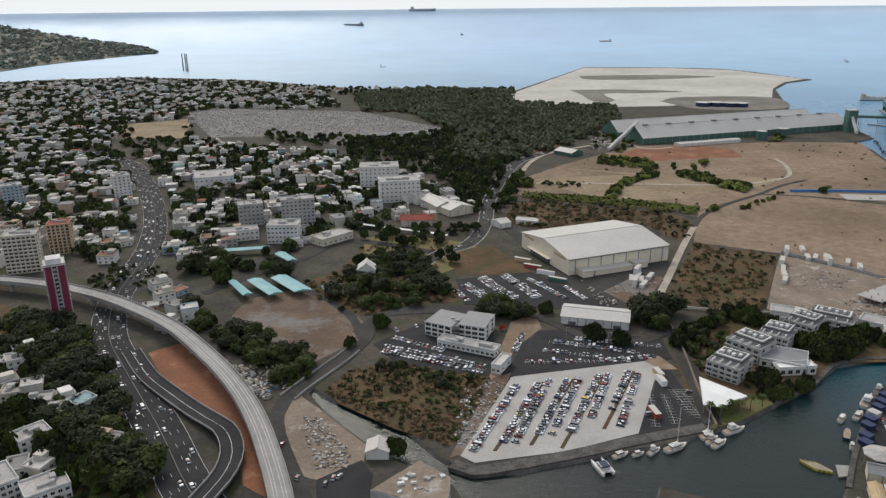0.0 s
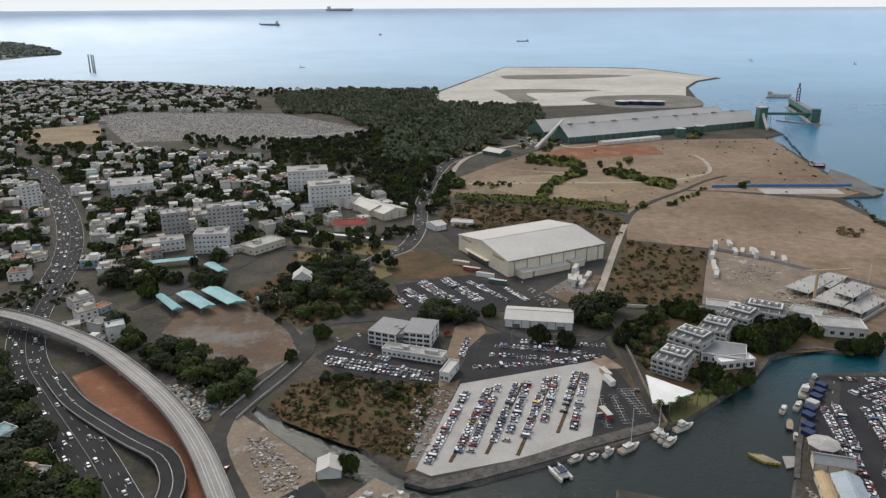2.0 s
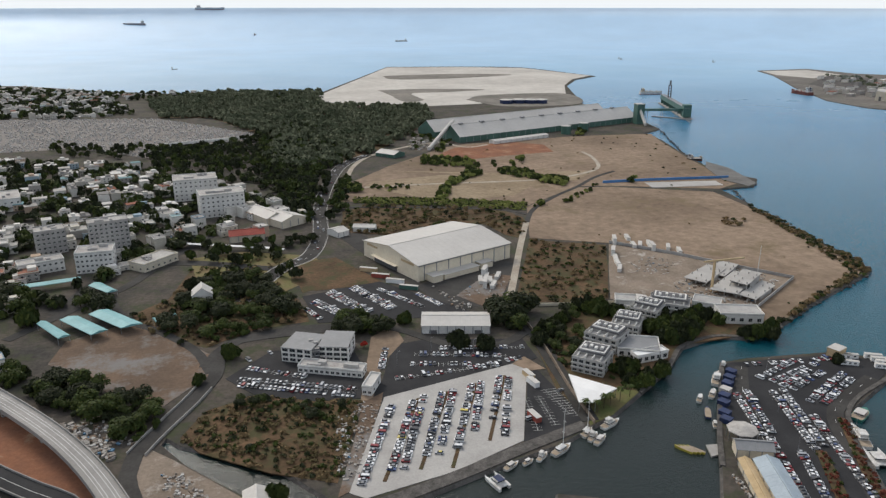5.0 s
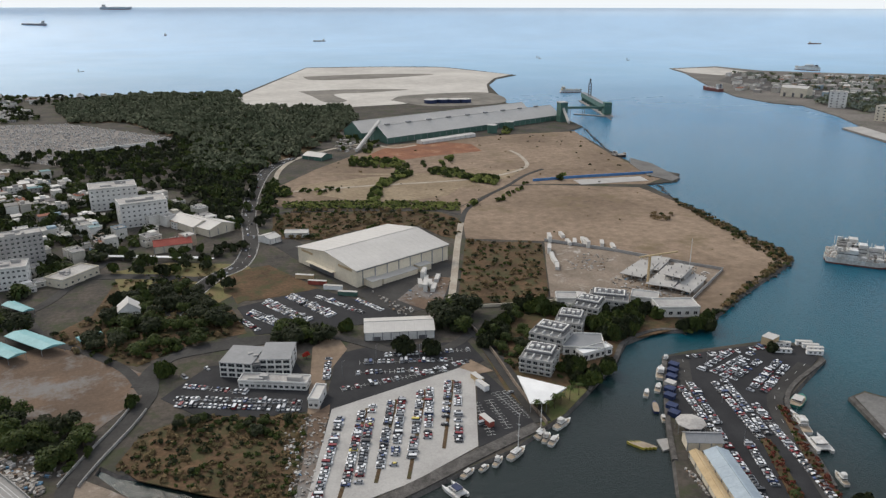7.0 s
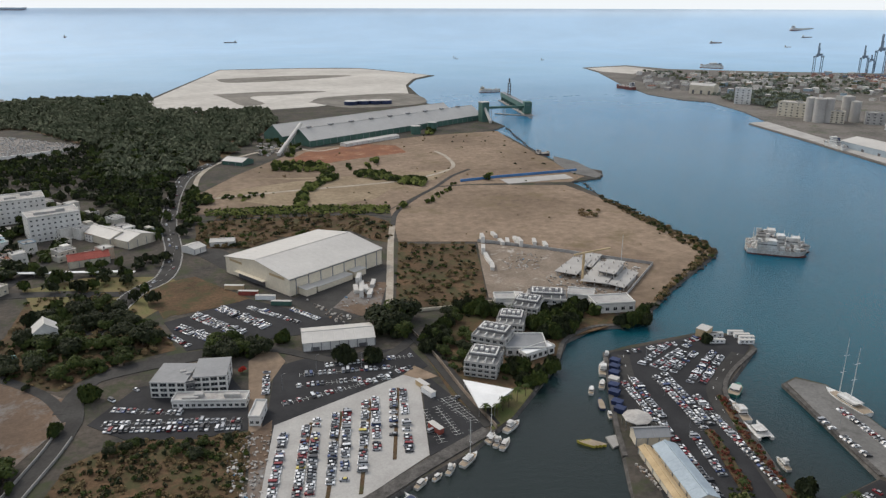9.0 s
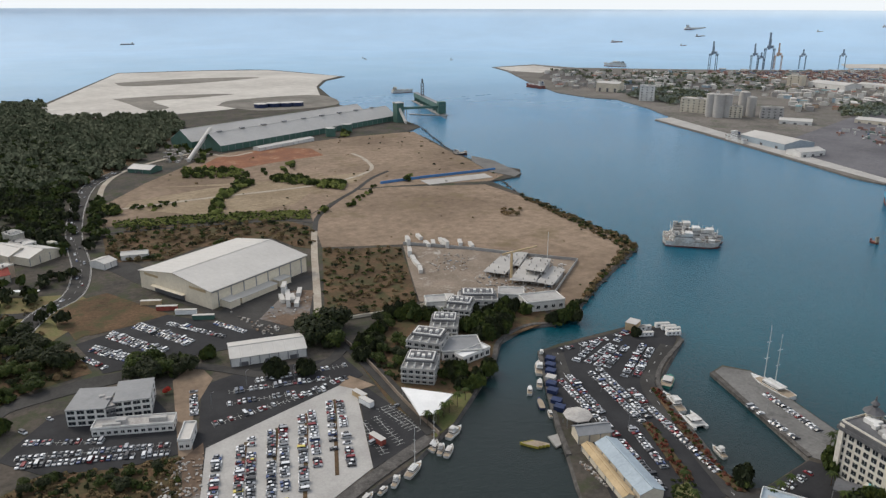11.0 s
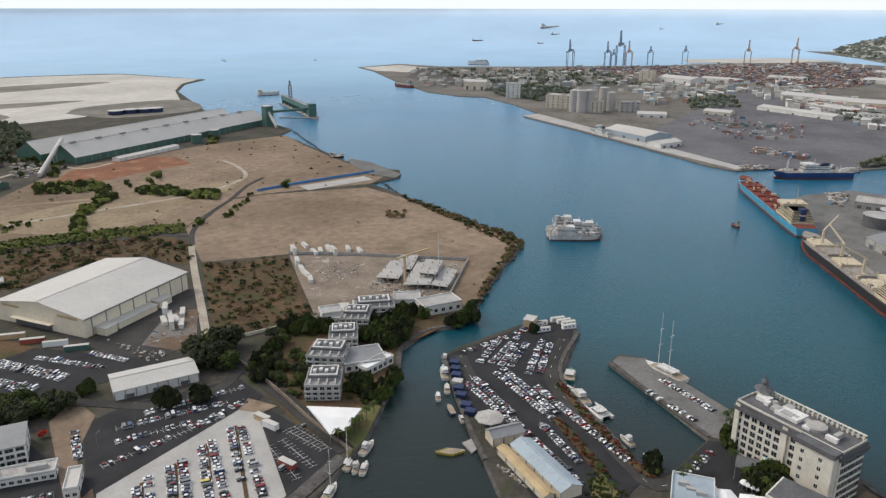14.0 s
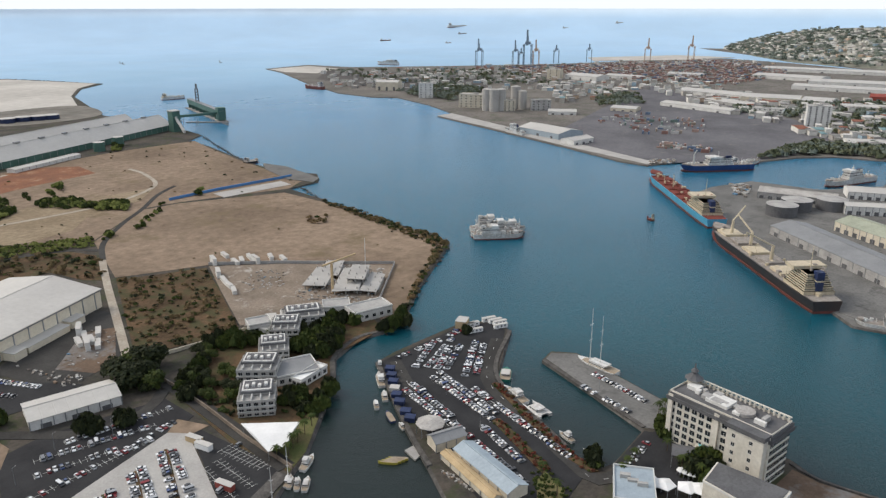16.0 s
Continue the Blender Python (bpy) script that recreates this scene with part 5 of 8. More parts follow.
root = thing("ship_loader", m, "long green ship loader gallery with lattice boom on a jetty", "crane")
part("gallery", box(bmesh.new(), L / 2, 0, 9, L, 9, 9), M_SHEET_GREEN, root)
part("gallery_roof", box(bmesh.new(), L / 2, 0, 18, L + 1, 9.8, 0.6), M_OFFICE_ROOF, root)
part("drive_house", box(bmesh.new(), L - 8, 0, 2, 15, 14, 22), M_SHEET_GREEN, root)
for k in range(9):
    part("portal_leg", box(bmesh.new(), 6 + k * (L - 14) / 8, 0, -1, 1.4, 8, 10), M_SHEET_GREEN, root)
bm = bmesh.new()
for e in (-2.5, 2.5):
    for f in (-2.5, 2.5):
        box(bm, L * 0.28 + e, f, 18, 0.9, 0.9, 26)
for k in range(5):
    box(bm, L * 0.28, 0, 20 + k * 5.5, 6, 6, 0.8)
box(bm, L * 0.28, 0, 44, 3, 3, 9)
part("boom", bm, M_SLATE, root, "dark raised lattice boom")
bm = bmesh.new()
box(bm, L / 2, 0, -0.9, L + 14, 16, 1.4)
for k in range(12):
    for e in (-6, 6):
        box(bm, L * k / 11, e, -6, 1.6, 1.6, 5.2)
for k in range(4):
    box(bm, L + 14 + 9 * k, -4, -6, 3, 3, 6.5)
tagged(make("jetty", bm, M_DECK), "concrete jetty deck on piles", "jetty", kind="structure").matrix_world = m
gallery("conveyor", (*TOWER, 22), (*(774.2, 1233.1), 12), 4, "green conveyor bridge over the jetty", M_SHEET_GREEN, 3)
tagged(make("jetty_walkway", strip(bmesh.new(), [Vector(p) for p in [(730.2, 1265.7), (775.9, 1205.8)]], -3, 3, -1.5, 0.2), M_DECK), "low concrete walkway to the jetty", "jetty", kind="structure")
tagged(make("mooring_barge", prism(bmesh.new(), [(573.1, 865.8), (577.7, 824.2), (557.2, 742.7), (538.4, 732.7), (529.2, 769.3), (551.6, 835.6)], -3, 0.8), M_QUAY), "worn concrete mooring barge by the shore", "barge")

# offices
block("office_building", (-11.9, 430.4), (4.5, 421.6), 22, 9, 3, 4, "three-storey white and dark grey office block", M_WALL_WHITE, M_OFFICE_ROOF, "office", win=(3.4, 1.8), plant=False, crown=False)
block("office_building", (9.1, 424.6), (25.5, 418.6), 22, 9.5, 3, 4, "three-storey white and dark grey office block", M_WALL_WHITE, M_OFFICE_ROOF, "office", win=(3.4, 1.8), plant=False, crown=False, seed=2)
block("office_link", (3.8, 422.6), (9.6, 422.3), 18, 8, 2, 2, "dark grey link between the office wings", M_SLATE, M_FLAT, "office", win=(1.8, 1.4), side_bays=0)
block("annex", (-4.0, 413.7), (30.1, 396.7), 9, 4, 1, 12, "long low white annex with flat roof", M_WALL_WHITE, M_FLAT, "building", win=(1.8, 1.4), seed=3)
block("kiosk", (26.9, 378.2), (31.8, 375.6), 16, 5, 1, 2, "white gatehouse by the car park", M_WALL_WHITE, M_SHEET, "building", plant=False)
shed("chapel", (-65.6, 531.4), (-52.1, 532.1), 12, 8, 13, "white gabled hall among trees", M_WALL_WHITE, M_SHEET, "building", along=False)


def canopy(name, poly, z, label, material, thick=0.35, category="canopy"):
    cx, cy = sum(p[0] for p in poly) / len(poly), sum(p[1] for p in poly) / len(poly)
    root = thing(name, pose(cx, cy, 0), label, category)
    local = [(x - cx, y - cy) for x, y in poly]
    bm = bmesh.new()
    n = len(local)
    rim = [bm.verts.new((x, y, z)) for x, y in local]
    low = [bm.verts.new((x, y, z - thick)) for x, y in local]
    mid = [(Vector(local[i]) + Vector(local[(i + 1) % n])) / 2 for i in range(n)]
    e0, e1 = ((local[0], local[1]), (local[2], local[3])) if n == 4 else (None, None)
    if n == 4:
        a, b = mid[0], mid[2]
        if (Vector(local[0]) - Vector(local[1])).length > (Vector(local[1]) - Vector(local[2])).length:
            a, b = mid[1], mid[3]
            top = [bm.verts.new((*a, z + 1.2)), bm.verts.new((*b, z + 1.2))]
            bm.faces.new((rim[0], rim[1], top[0], top[1]))
            bm.faces.new((rim[2], rim[3], top[1], top[0]))
            bm.faces.new((rim[1], rim[2], top[0]))
            bm.faces.new((rim[3], rim[0], top[1]))
        else:
            top = [bm.verts.new((*a, z + 1.2)), bm.verts.new((*b, z + 1.2))]
            bm.faces.new((rim[1], rim[2], top[1], top[0]))
            bm.faces.new((rim[3], rim[0], top[0], top[1]))
            bm.faces.new((rim[0], rim[1], top[0]))
            bm.faces.new((rim[2], rim[3], top[1]))
    else:
        c = bm.verts.new((0, 0, z + 1.5))
        for i in range(n):
            bm.faces.new((rim[i], rim[(i + 1) % n], c))
    for i in range(n):
        j = (i + 1) % n
        bm.faces.new((rim[i], rim[j], low[j], low[i]))
    bm.faces.new(low)
    bmesh.ops.recalc_face_normals(bm, faces=bm.faces[:])
    part("roof", bm, material, root)
    for x, y in local:
        part("post", cone(bmesh.new(), x * 0.94, y * 0.94, -0.3, z - thick, 0.15, 0.15, 6), M_STEEL, root)
    return root


for poly in ([(-160.9, 517.0), (-155.8, 520.0), (-136.5, 492.1), (-142.8, 488.7)], [(-147.7, 519.5), (-137.5, 523.6), (-115.1, 494.4), (-124.1, 488.7)], [(-131.0, 524.4), (-120.0, 530.7), (-94.9, 499.0), (-107.4, 494.7)], [(-90.0, 506.4), (-76.2, 510.8), (-74.1, 503.3), (-87.0, 498.9)]):
    canopy("market_shelter", poly, 5, "open shelter with teal sheet roof", M_TEAL, category="shelter")
canopy("market_shelter", [(-194.6, 594.8), (-150.1, 603.1), (-146.7, 595.7), (-191.3, 586.6)], 5, "long open shelter with teal sheet roof", M_TEAL, category="shelter")
canopy("market_shelter", [(-140.7, 584.3), (-133.2, 589.3), (-118.4, 567.5), (-125.4, 565.2)], 4, "open shelter with teal sheet roof", M_TEAL, category="shelter")
shed("boat_shed", (-36.6, 294.4), (-26.1, 294.3), 10, 4.2, 6.4, "white gabled boat shed by the creek", M_WALL_WHITE, M_SHEET, "shed", along=False)

# towers and large town blocks
def cladding(root, L, h, xs, w, material):
    for x in xs:
        part("cladding", box(bmesh.new(), x * L, -0.12, 0, w, 0.3, h), material, root)


t1 = block("tower_block", (-259.7, 451.7), (-248.4, 458.0), 17, 40.2, 14, 1, "tall office tower with wine-red cladding and a white crown", M_WALL_GREY, M_WALL_WHITE, "tower", win=(2.0, 1.8), side_bays=3)
m, L = frame_at((-259.7, 451.7), (-248.4, 458.0))
cladding(t1, L, 40.2, (0.2, 0.8), L * 0.3, M_PURPLE)
part("crown", box(bmesh.new(), L / 2, 8, 40.2, L * 0.7, 10, 4), M_WALL_WHITE, t1)
t2 = block("tower_block", (-334.7, 597.6), (-318.1, 603.2), 20, 25.5, 9, 5, "tan office tower with red roof crown and dark glass corner", M_WALL_TAN, M_RED_ROOF, "tower", win=(2.0, 2.0))
t3 = block("tower_block", (-344.5, 549.3), (-321.4, 556.5), 16, 30.5, 10, 7, "cream residential tower with balcony bands", M_WALL_CREAM, M_FLAT, "tower", win=(2.2, 1.5), bands=True)
for p0, p1, D, h, st, bays, mat, lab in ((((-95.2, 836.0), (-50.4, 840.0), 30, 22, 5, 9, M_WALL_WHITE, "white five-storey town building"), ((-65.5, 761.8), (-23.9, 768.9), 28, 22, 5, 9, M_WALL_WHITE, "white five-storey building with blue roof edge"), ((-155.4, 624.0), (-128.2, 624.3), 20, 16, 4, 8, M_WALL_WHITE, "white four-storey town building"), ((-150.4, 665.1), (-120.3, 672.1), 16, 28, 8, 8, M_WALL_GREY, "grey eight-storey apartment slab"), ((-194.0, 678.6), (-172.0, 685.7), 18, 20, 5, 6, M_WALL_GREY, "grey five-storey town building"), ((-104.6, 612.5), (-81.0, 637.2), 18, 6, 1, 6, M_WALL_CREAM, "low cream house with flat roof beside the park"), ((-360.4, 791.9), (-345.5, 801.5), 16, 24, 7, 4, M_WALL_WHITE, "white slab block beside the motorway"), ((-467.9, 764.6), (-451.6, 775.8), 18, 20, 6, 5, M_SHEET_BLUE, "pale blue office block"),)
        + (((-286.3, 833.6), (-243.8, 845.9), 40, 12, 2, 8, M_WALL_WHITE, "wide low hall with pale roof"), ((-196.1, 626.5), (-165.9, 637.6), 14, 9, 2, 8, M_WALL_WHITE, "two-storey white shop row"), ((-197.0, 296.6), (-186.9, 307.1), 12, 9, 3, 4, M_WALL_WHITE, "white three-storey house among trees"), ((-191.6, 260.1), (-182.3, 269.3), 18, 9, 3, 5, M_WALL_WHITE, "white house with dark flat roof"), ((-173.9, 258.0), (-160.3, 269.0), 14, 7, 2, 6, M_WALL_WHITE, "white house with dark flat roof"), ((-198.6, 323.2), (-185.4, 327.1), 11, 8, 2, 4, M_WALL_CREAM, "cream house with stepped terraces among trees"), ((-213.7, 333.0), (-202.4, 336.6), 11, 8, 2, 3, M_WALL_GREY, "grey two-storey house among trees"), ((-234.1, 344.5), (-223.7, 347.3), 11, 7, 2, 3, M_WALL_CREAM, "pale house among trees"),)
        + (((-252.2, 384.0), (-242.7, 390.8), 12, 6, 2, 3, M_WALL_WHITE, "white house among trees"),)):
    block("town_building" if h > 9.5 else "house", p0, p1, D, h, st, bays, lab, mat, M_FLAT, seed=int(h * 7 + D))
shed("red_roof_hall", (-40.0, 673.1), (-9.6, 674.1), 18, 6, 9, "low hall with red sheet roof", M_WALL_CREAM, M_RED_ROOF, "hall", bays=4)
for p0, p1 in (((-5.5, 718.5), (14.2, 728.9)), ((7.4, 704.1), (31.3, 719.3))):
    shed("hall", p0, p1, 40, 7, 11, "pale roofed hall beside the avenue", M_WALL_CREAM, M_SHEET, "hall", bays=3, along=False)

# rough concrete building by the creek
q = [(-30.5, 254.0), (-11.1, 274.5), (2.2, 262.2), (0.8, 240.5)]
root = thing("concrete_building", pose(*q[0], 0), "weathered concrete building with cluttered flat roof", "building")
bm = bmesh.new()
prism(bm, [(x - q[0][0], y - q[0][1]) for x, y in q], -0.3, 13)
part("wall", bm, M_WALL_GREY, root)
cx, cy = sum(p[0] for p in q) / 4 - q[0][0], sum(p[1] for p in q) / 4 - q[0][1]
bm = bmesh.new()
prism(bm, [((x - q[0][0] - cx) * 0.97 + cx, (y - q[0][1] - cy) * 0.97 + cy) for x, y in q], 13, 13.3)
part("roof", bm, M_DIRT, root)
r = random.Random(5)
for k in range(14):
    part("roof_clutter", box(bmesh.new(), cx + r.uniform(-9, 9), cy + r.uniform(-6, 6), 13.3, r.uniform(0.8, 3), r.uniform(0.8, 2), r.uniform(0.3, 1.2), r.uniform(0, 3)), M_WALL_WHITE if k % 2 else M_WALL_GREY, root)

# hotel with stepped grey terraces
for p0, p1, D, h, s in (((147.5, 373.7), (160.9, 360.8), 20, 8.4, 11), ((168.6, 401.5), (181.8, 384.7), 19, 8.6, 12), ((191.3, 410.2), (204.6, 399.0), 20, 8.2, 13), ((216.0, 430.4), (227.9, 416.8), 20, 7.8, 14), ((233.6, 436.2), (254.8, 420.8), 18, 7.4, 15)):
    b = block("hotel_wing", p0, p1, D, h, 3, 5, "grey terraced hotel wing with white balconies and roof plant", M_WALL_PALE, M_WALL_GREY, "hotel", "hotel wings", win=(2.2, 1.7), bands=True, seed=s, plant=False)
    m, L = frame_at(p0, p1)
    upper = part("roof_storey", box(bmesh.new(), L / 2, D * 0.62, h + 0.35, L * 0.82, D * 0.6, 2.6), M_WALL_GREY, b)
    part("slate_skirt", box(bmesh.new(), L / 2, D * 0.62, h + 2.0, L * 0.88, D * 0.66, 1.2), M_SLATE, upper)
    part("roof_parapet", box(bmesh.new(), L / 2, D * 0.62, h + 3.2, L * 0.8, D * 0.56, 0.5), M_WALL_WHITE, upper)
    part("roof_well", box(bmesh.new(), L / 2, D * 0.62, h + 3.5, L * 0.72, D * 0.46, 0.24), M_SLATE, upper)
    for k in range(4):
        part("roof_unit", box(bmesh.new(), L * (0.24 + 0.17 * k), D * (0.5 + 0.08 * (k % 2)), h + 3.7, 1.6, 2.6, 1.3), M_WALL_WHITE, b)
        part("terrace_screen", box(bmesh.new(), L * (0.14 + 0.24 * k), D * 0.16, h + 0.35, 0.4, D * 0.26, 1.8), M_WALL_WHITE, b)
for p0, p1, D, h, rm in ((181.7, 382.9), (203.7, 371.8), 20, 5, M_OFFICE_ROOF), ((187.8, 370.5), (209.6, 372.6), 7, 4.5, M_FABRIC), ((265.2, 432.9), (279.1, 421.1), 14, 6, M_WALL_GREY), ((270.1, 407.9), (296.5, 398.5), 16, 6.5, M_WALL_GREY), ((215.6, 448.9), (228.9, 442.6), 12, 6, M_WALL_GREY):
    block("hotel_restaurant", p0, p1, D, h, 1, 5, "low hotel pavilion with flat roof and white edge", M_WALL_WHITE, rm, "hotel", plant=False, win=(2.4, 2.2))
canopy("event_tent", [(139.2, 360.5), (157.7, 338.7), (139.7, 328.2), (131.5, 331.1)], 6, "large white event tent on the waterfront lawn", M_FABRIC, category="tent")
patch("lawn", [(136.4, 331.8), (163.7, 347.0), (173.3, 341.9), (147.7, 323.9), (131.9, 318.0)], 0.2, M_LAWN, "lawn on the hotel waterfront", "lawn")
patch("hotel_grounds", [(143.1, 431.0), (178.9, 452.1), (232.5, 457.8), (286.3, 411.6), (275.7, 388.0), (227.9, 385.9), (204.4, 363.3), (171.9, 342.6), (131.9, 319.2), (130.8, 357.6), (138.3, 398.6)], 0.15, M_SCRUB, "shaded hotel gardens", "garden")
tagged(make("boundary_wall", strip(bmesh.new(), smooth_line([(143.6, 461.0), (146.9, 439.7), (143.5, 397.4), (137.8, 356.7), (134.4, 318.4)], 6), -0.3, 0.3, -0.3, 2.4), M_DIRT), "pale stone boundary wall", "wall", kind="structure")
tagged(make("boundary_wall", strip(bmesh.new(), smooth_line([(150.3, 471.7), (173.3, 466.1), (201.3, 460.2), (231.3, 456.0)], 6), -0.25, 0.25, -0.3, 2.2), M_WALL_CREAM), "pale boundary wall along the scrub plot", "wall", kind="structure")
tagged(make("boundary_wall", strip(bmesh.new(), smooth_line([(-133.9, 1180.5), (-62.9, 1201.6), (34.9, 1224.9)], 10), -1.0, 1.0, -0.3, 4.0), M_WALL_WHITE), "long white cemetery wall", "wall", kind="structure")
for a in ([(282.1, 583.9), (320.9, 539.9), (349.3, 499.5), (375.8, 464.8), (289.1, 409.0)],):
    tagged(make("hoarding", strip(bmesh.new(), [Vector(p) for p in a], -0.2, 0.2, -0.3, 2.6), M_WALL_GREY), "grey hoarding round the building site", "fence", kind="structure")
tagged(make("blue_hoarding", strip(bmesh.new(), [Vector(p) for p in [(383.8, 793.1), (441.4, 790.1), (542.9, 776.7)]], -0.4, 0.4, -0.3, 3.0), M_HOARDING), "long blue sheet hoarding", "fence", kind="structure")
patch("white_slab", [(431.8, 781.3), (518.2, 767.5), (513.8, 745.1), (427.9, 756.9)], 0.4, M_CONCRETE, "pale concrete slab by the shore", "slab")

for e in (-4.6, 4.6):
    bm = strip(bmesh.new(), smooth_line([(-84.4, 351.2), (-76.2, 368.5), (-62.2, 394.3), (-55.5, 409.3)], 6), e - 0.25, e + 0.25, -1.0, 1.4)
    tagged(make("bridge_parapet", bm, M_DECK), "weathered concrete bridge parapet", "parapet", kind="structure")
tagged(make("long_canopy", strip(bmesh.new(), smooth_line([(-88.7, 675.9), (-49.6, 658.0), (-10.7, 640.5), (3.5, 631.3)], 8), -2, 2, 3.6, 4.0), M_FABRIC), "long white walkway canopy by the park", "canopy")
for k, (x, y) in enumerate([(-84.6, 673.4), (-64.5, 664.3), (-44.7, 655.4), (-25.1, 646.6), (-5.9, 637.9)]):
    tagged(make("canopy_post", box(bmesh.new(), x, y, -0.2, 0.3, 0.3, 3.9), M_STEEL), "steel post of the walkway canopy", "post")
# unfinished concrete frame on the site
site_at = Vector((297.4, 456.0))
root = thing("unfinished_building", pose(site_at.x, site_at.y, 0), "unfinished concrete frame of slabs, walls and columns", "building")
SITE_BLOCKS = (([(290.1, 481.6), (325.3, 502.6), (333.8, 490.0), (300.0, 466.7)], 4.0), ([(294.3, 455.1), (336.1, 483.6), (347.1, 470.8), (307.8, 440.6)], 4.2), ([(312.6, 458.2), (338.5, 476.3), (346.0, 464.6), (319.3, 446.0)], 8.0), ([(308.9, 441.7), (344.1, 461.3), (346.3, 449.1), (314.4, 429.4)], 3.6), ([(312.9, 488.3), (341.6, 508.4), (350.4, 497.1), (322.8, 476.5)], 3.4))
for quad, z in SITE_BLOCKS:
    loc = [Vector(p) - site_at for p in quad]
    part("slab", prism(bmesh.new(), [tuple(p) for p in loc], z - 0.4, z), M_CONCRETE, root)
    for i in range(5):
        for j in range(3):
            u, v = 0.06 + 0.22 * i, 0.08 + 0.42 * j
            p = (loc[0] * (1 - u) + loc[1] * u) * (1 - v) + (loc[3] * (1 - u) + loc[2] * u) * v
            part("column", box(bmesh.new(), p.x, p.y, 0.2, 0.6, 0.6, z + (1.4 if (i + j) % 3 else -0.6)), M_CONCRETE, root)
    for a, b in zip(loc, loc[1:]):
        d = b - a
        part("wall", box(bmesh.new(), (a.x + b.x) / 2, (a.y + b.y) / 2, 0.1, d.length * 0.6, 0.4, z - 0.5, math.atan2(d.y, d.x)), M_WALL_GREY, root)
root = thing("tower_crane", pose(*(298.7, 458.2), 0), "slim yellow tower crane on the building site", "crane")
part("mast", box(bmesh.new(), 0, 0, -0.3, 1.4, 1.4, 24), M_WALL_TAN, root)
part("jib", box(bmesh.new(), 8, 0, 23.7, 34, 1.0, 1.2, 0), M_WALL_TAN, root)
root = thing("flagpole", pose(*(347.3, 470.8), 0), "tall thin white mast", "mast")
part("mast", cone(bmesh.new(), 0, 0, -0.3, 28, 0.35, 0.15, 6), M_WHITE, root)


def cabin(p, turn, n=1, size=(12, 3, 2.8), mat=None, label="white site cabin with flat roof", category="cabin", name="site_cabin", group="site cabins"):
    root = thing(name, pose(*p, 0, 0, 0, turn), label, category, group)
    part("body", box(bmesh.new(), 0, 0, -0.1, size[0], size[1], size[2] * n), mat or M_WALL_WHITE, root)
    part("roof", box(bmesh.new(), 0, 0, size[2] * n - 0.1, size[0] + 0.3, size[1] + 0.3, 0.2), M_BLUE if mat is M_BLUE else M_SHEET, root)
    for k in range(3):
        child("window", window_mesh(1.2, 1.0), root, (k - 1) * size[0] / 3.5, -size[1] / 2, 1.1)
    return root


for i, p in enumerate([(271.0, 556.1), (266.4, 543.5), (261.9, 531.5), (256.9, 518.8), (286.8, 583.8), (298.1, 570.2), (304.0, 569.3), (313.0, 570.0), (309.5, 558.7), (323.9, 556.7), (327.6, 545.5), (303.5, 590.8), (151.0, 539.3), (149.3, 529.5), (149.2, 520.6), (148.7, 512.0), (143.3, 514.9), (142.6, 524.1), (158.1, 528.8)]):
    cabin(p, 60 + 7 * (i % 3), 1 + (i % 4 == 0))
for i, p in enumerate([(64.9, 569.2), (71.2, 553.2), (79.7, 539.0), (86.6, 523.5)]):
    cabin(p, 150, 1, (14, 2.6, 3.2), (M_WALL_TAN, M_RED_ROOF, M_FABRIC, M_SHEET_GREEN)[i % 4], "parked lorry trailer in the yard", "trailer", "trailer", "trailers")
for p, mt, lab in (((120.9, 373.1), M_WALL_TAN, "yellow lorry box beside the car park"), ((107.1, 331.1), M_RED_ROOF, "red lorry box beside the car park"), ((120.1, 364.6), M_FABRIC, "white lorry box beside the car park")):
    cabin(p, 100, 1, (9, 3, 3.2), mt, lab, "trailer", "trailer", "trailers")

for k, (x, y) in enumerate([(225.7, 443.8), (236.6, 446.1), (239.5, 436.5), (250.8, 442.1), (253.5, 432.5), (246.7, 450.2), (263.8, 423.6), (279.0, 427.1), (236.6, 453.2)]):
    cabin((x, y), 20 + 15 * (k % 3), 1, (9 + k % 3 * 3, 7, 4.0), M_WALL_WHITE, "small white hotel pavilion with pale roof", "pavilion", "pavilion", "hotel pavilions")

# pier pavilions
for i, p in enumerate([(233.5, 345.7), (228.2, 339.9), (223.1, 334.3), (217.7, 328.5), (213.1, 323.1), (208.5, 317.2), (202.7, 308.1), (199.2, 302.2)]):
    cabin(p, 118, 1, (5.2, 4.4, 2.6), M_BLUE if i % 5 != 3 else M_SHEET, "dark blue canvas-covered stall on the pier edge", "stall", "market_stall", "market stalls")
shed("boutique_hall", (186.4, 265.0), (173.4, 227.0), 11, 5.0, 7.2, "long cream hall with pale blue sheet roof", M_WALL_CREAM, M_SHEET_BLUE, "hall", bays=6)
shed("boutique_hall", (184.5, 274.0), (199.7, 267.4), 9, 4.8, 7, "cross hall with grey sheet roof", M_WALL_CREAM, M_OFFICE_ROOF, "hall", bays=3)
o = (197.1, 287.3)
canopy("octagonal_pavilion", [(o[0] + 7.5 * math.cos(k * math.pi / 4), o[1] + 7.5 * math.sin(k * math.pi / 4)) for k in range(8)], 5.5, "octagonal pavilion with grey conical roof", M_FLAT, category="pavilion")
shed("boutique_hall", (181.7, 269.0), (167.9, 231.6), 5, 3.5, 4.5, "narrow tan terrace roof along the water", M_WALL_CREAM, M_WALL_TAN, "hall", bays=5)
cabin((307.9, 347.9), 20, 2, (9, 7, 3), M_WALL_TAN, "small pink kiosk with tiled roof at the pier head", "kiosk", "kiosk", "")
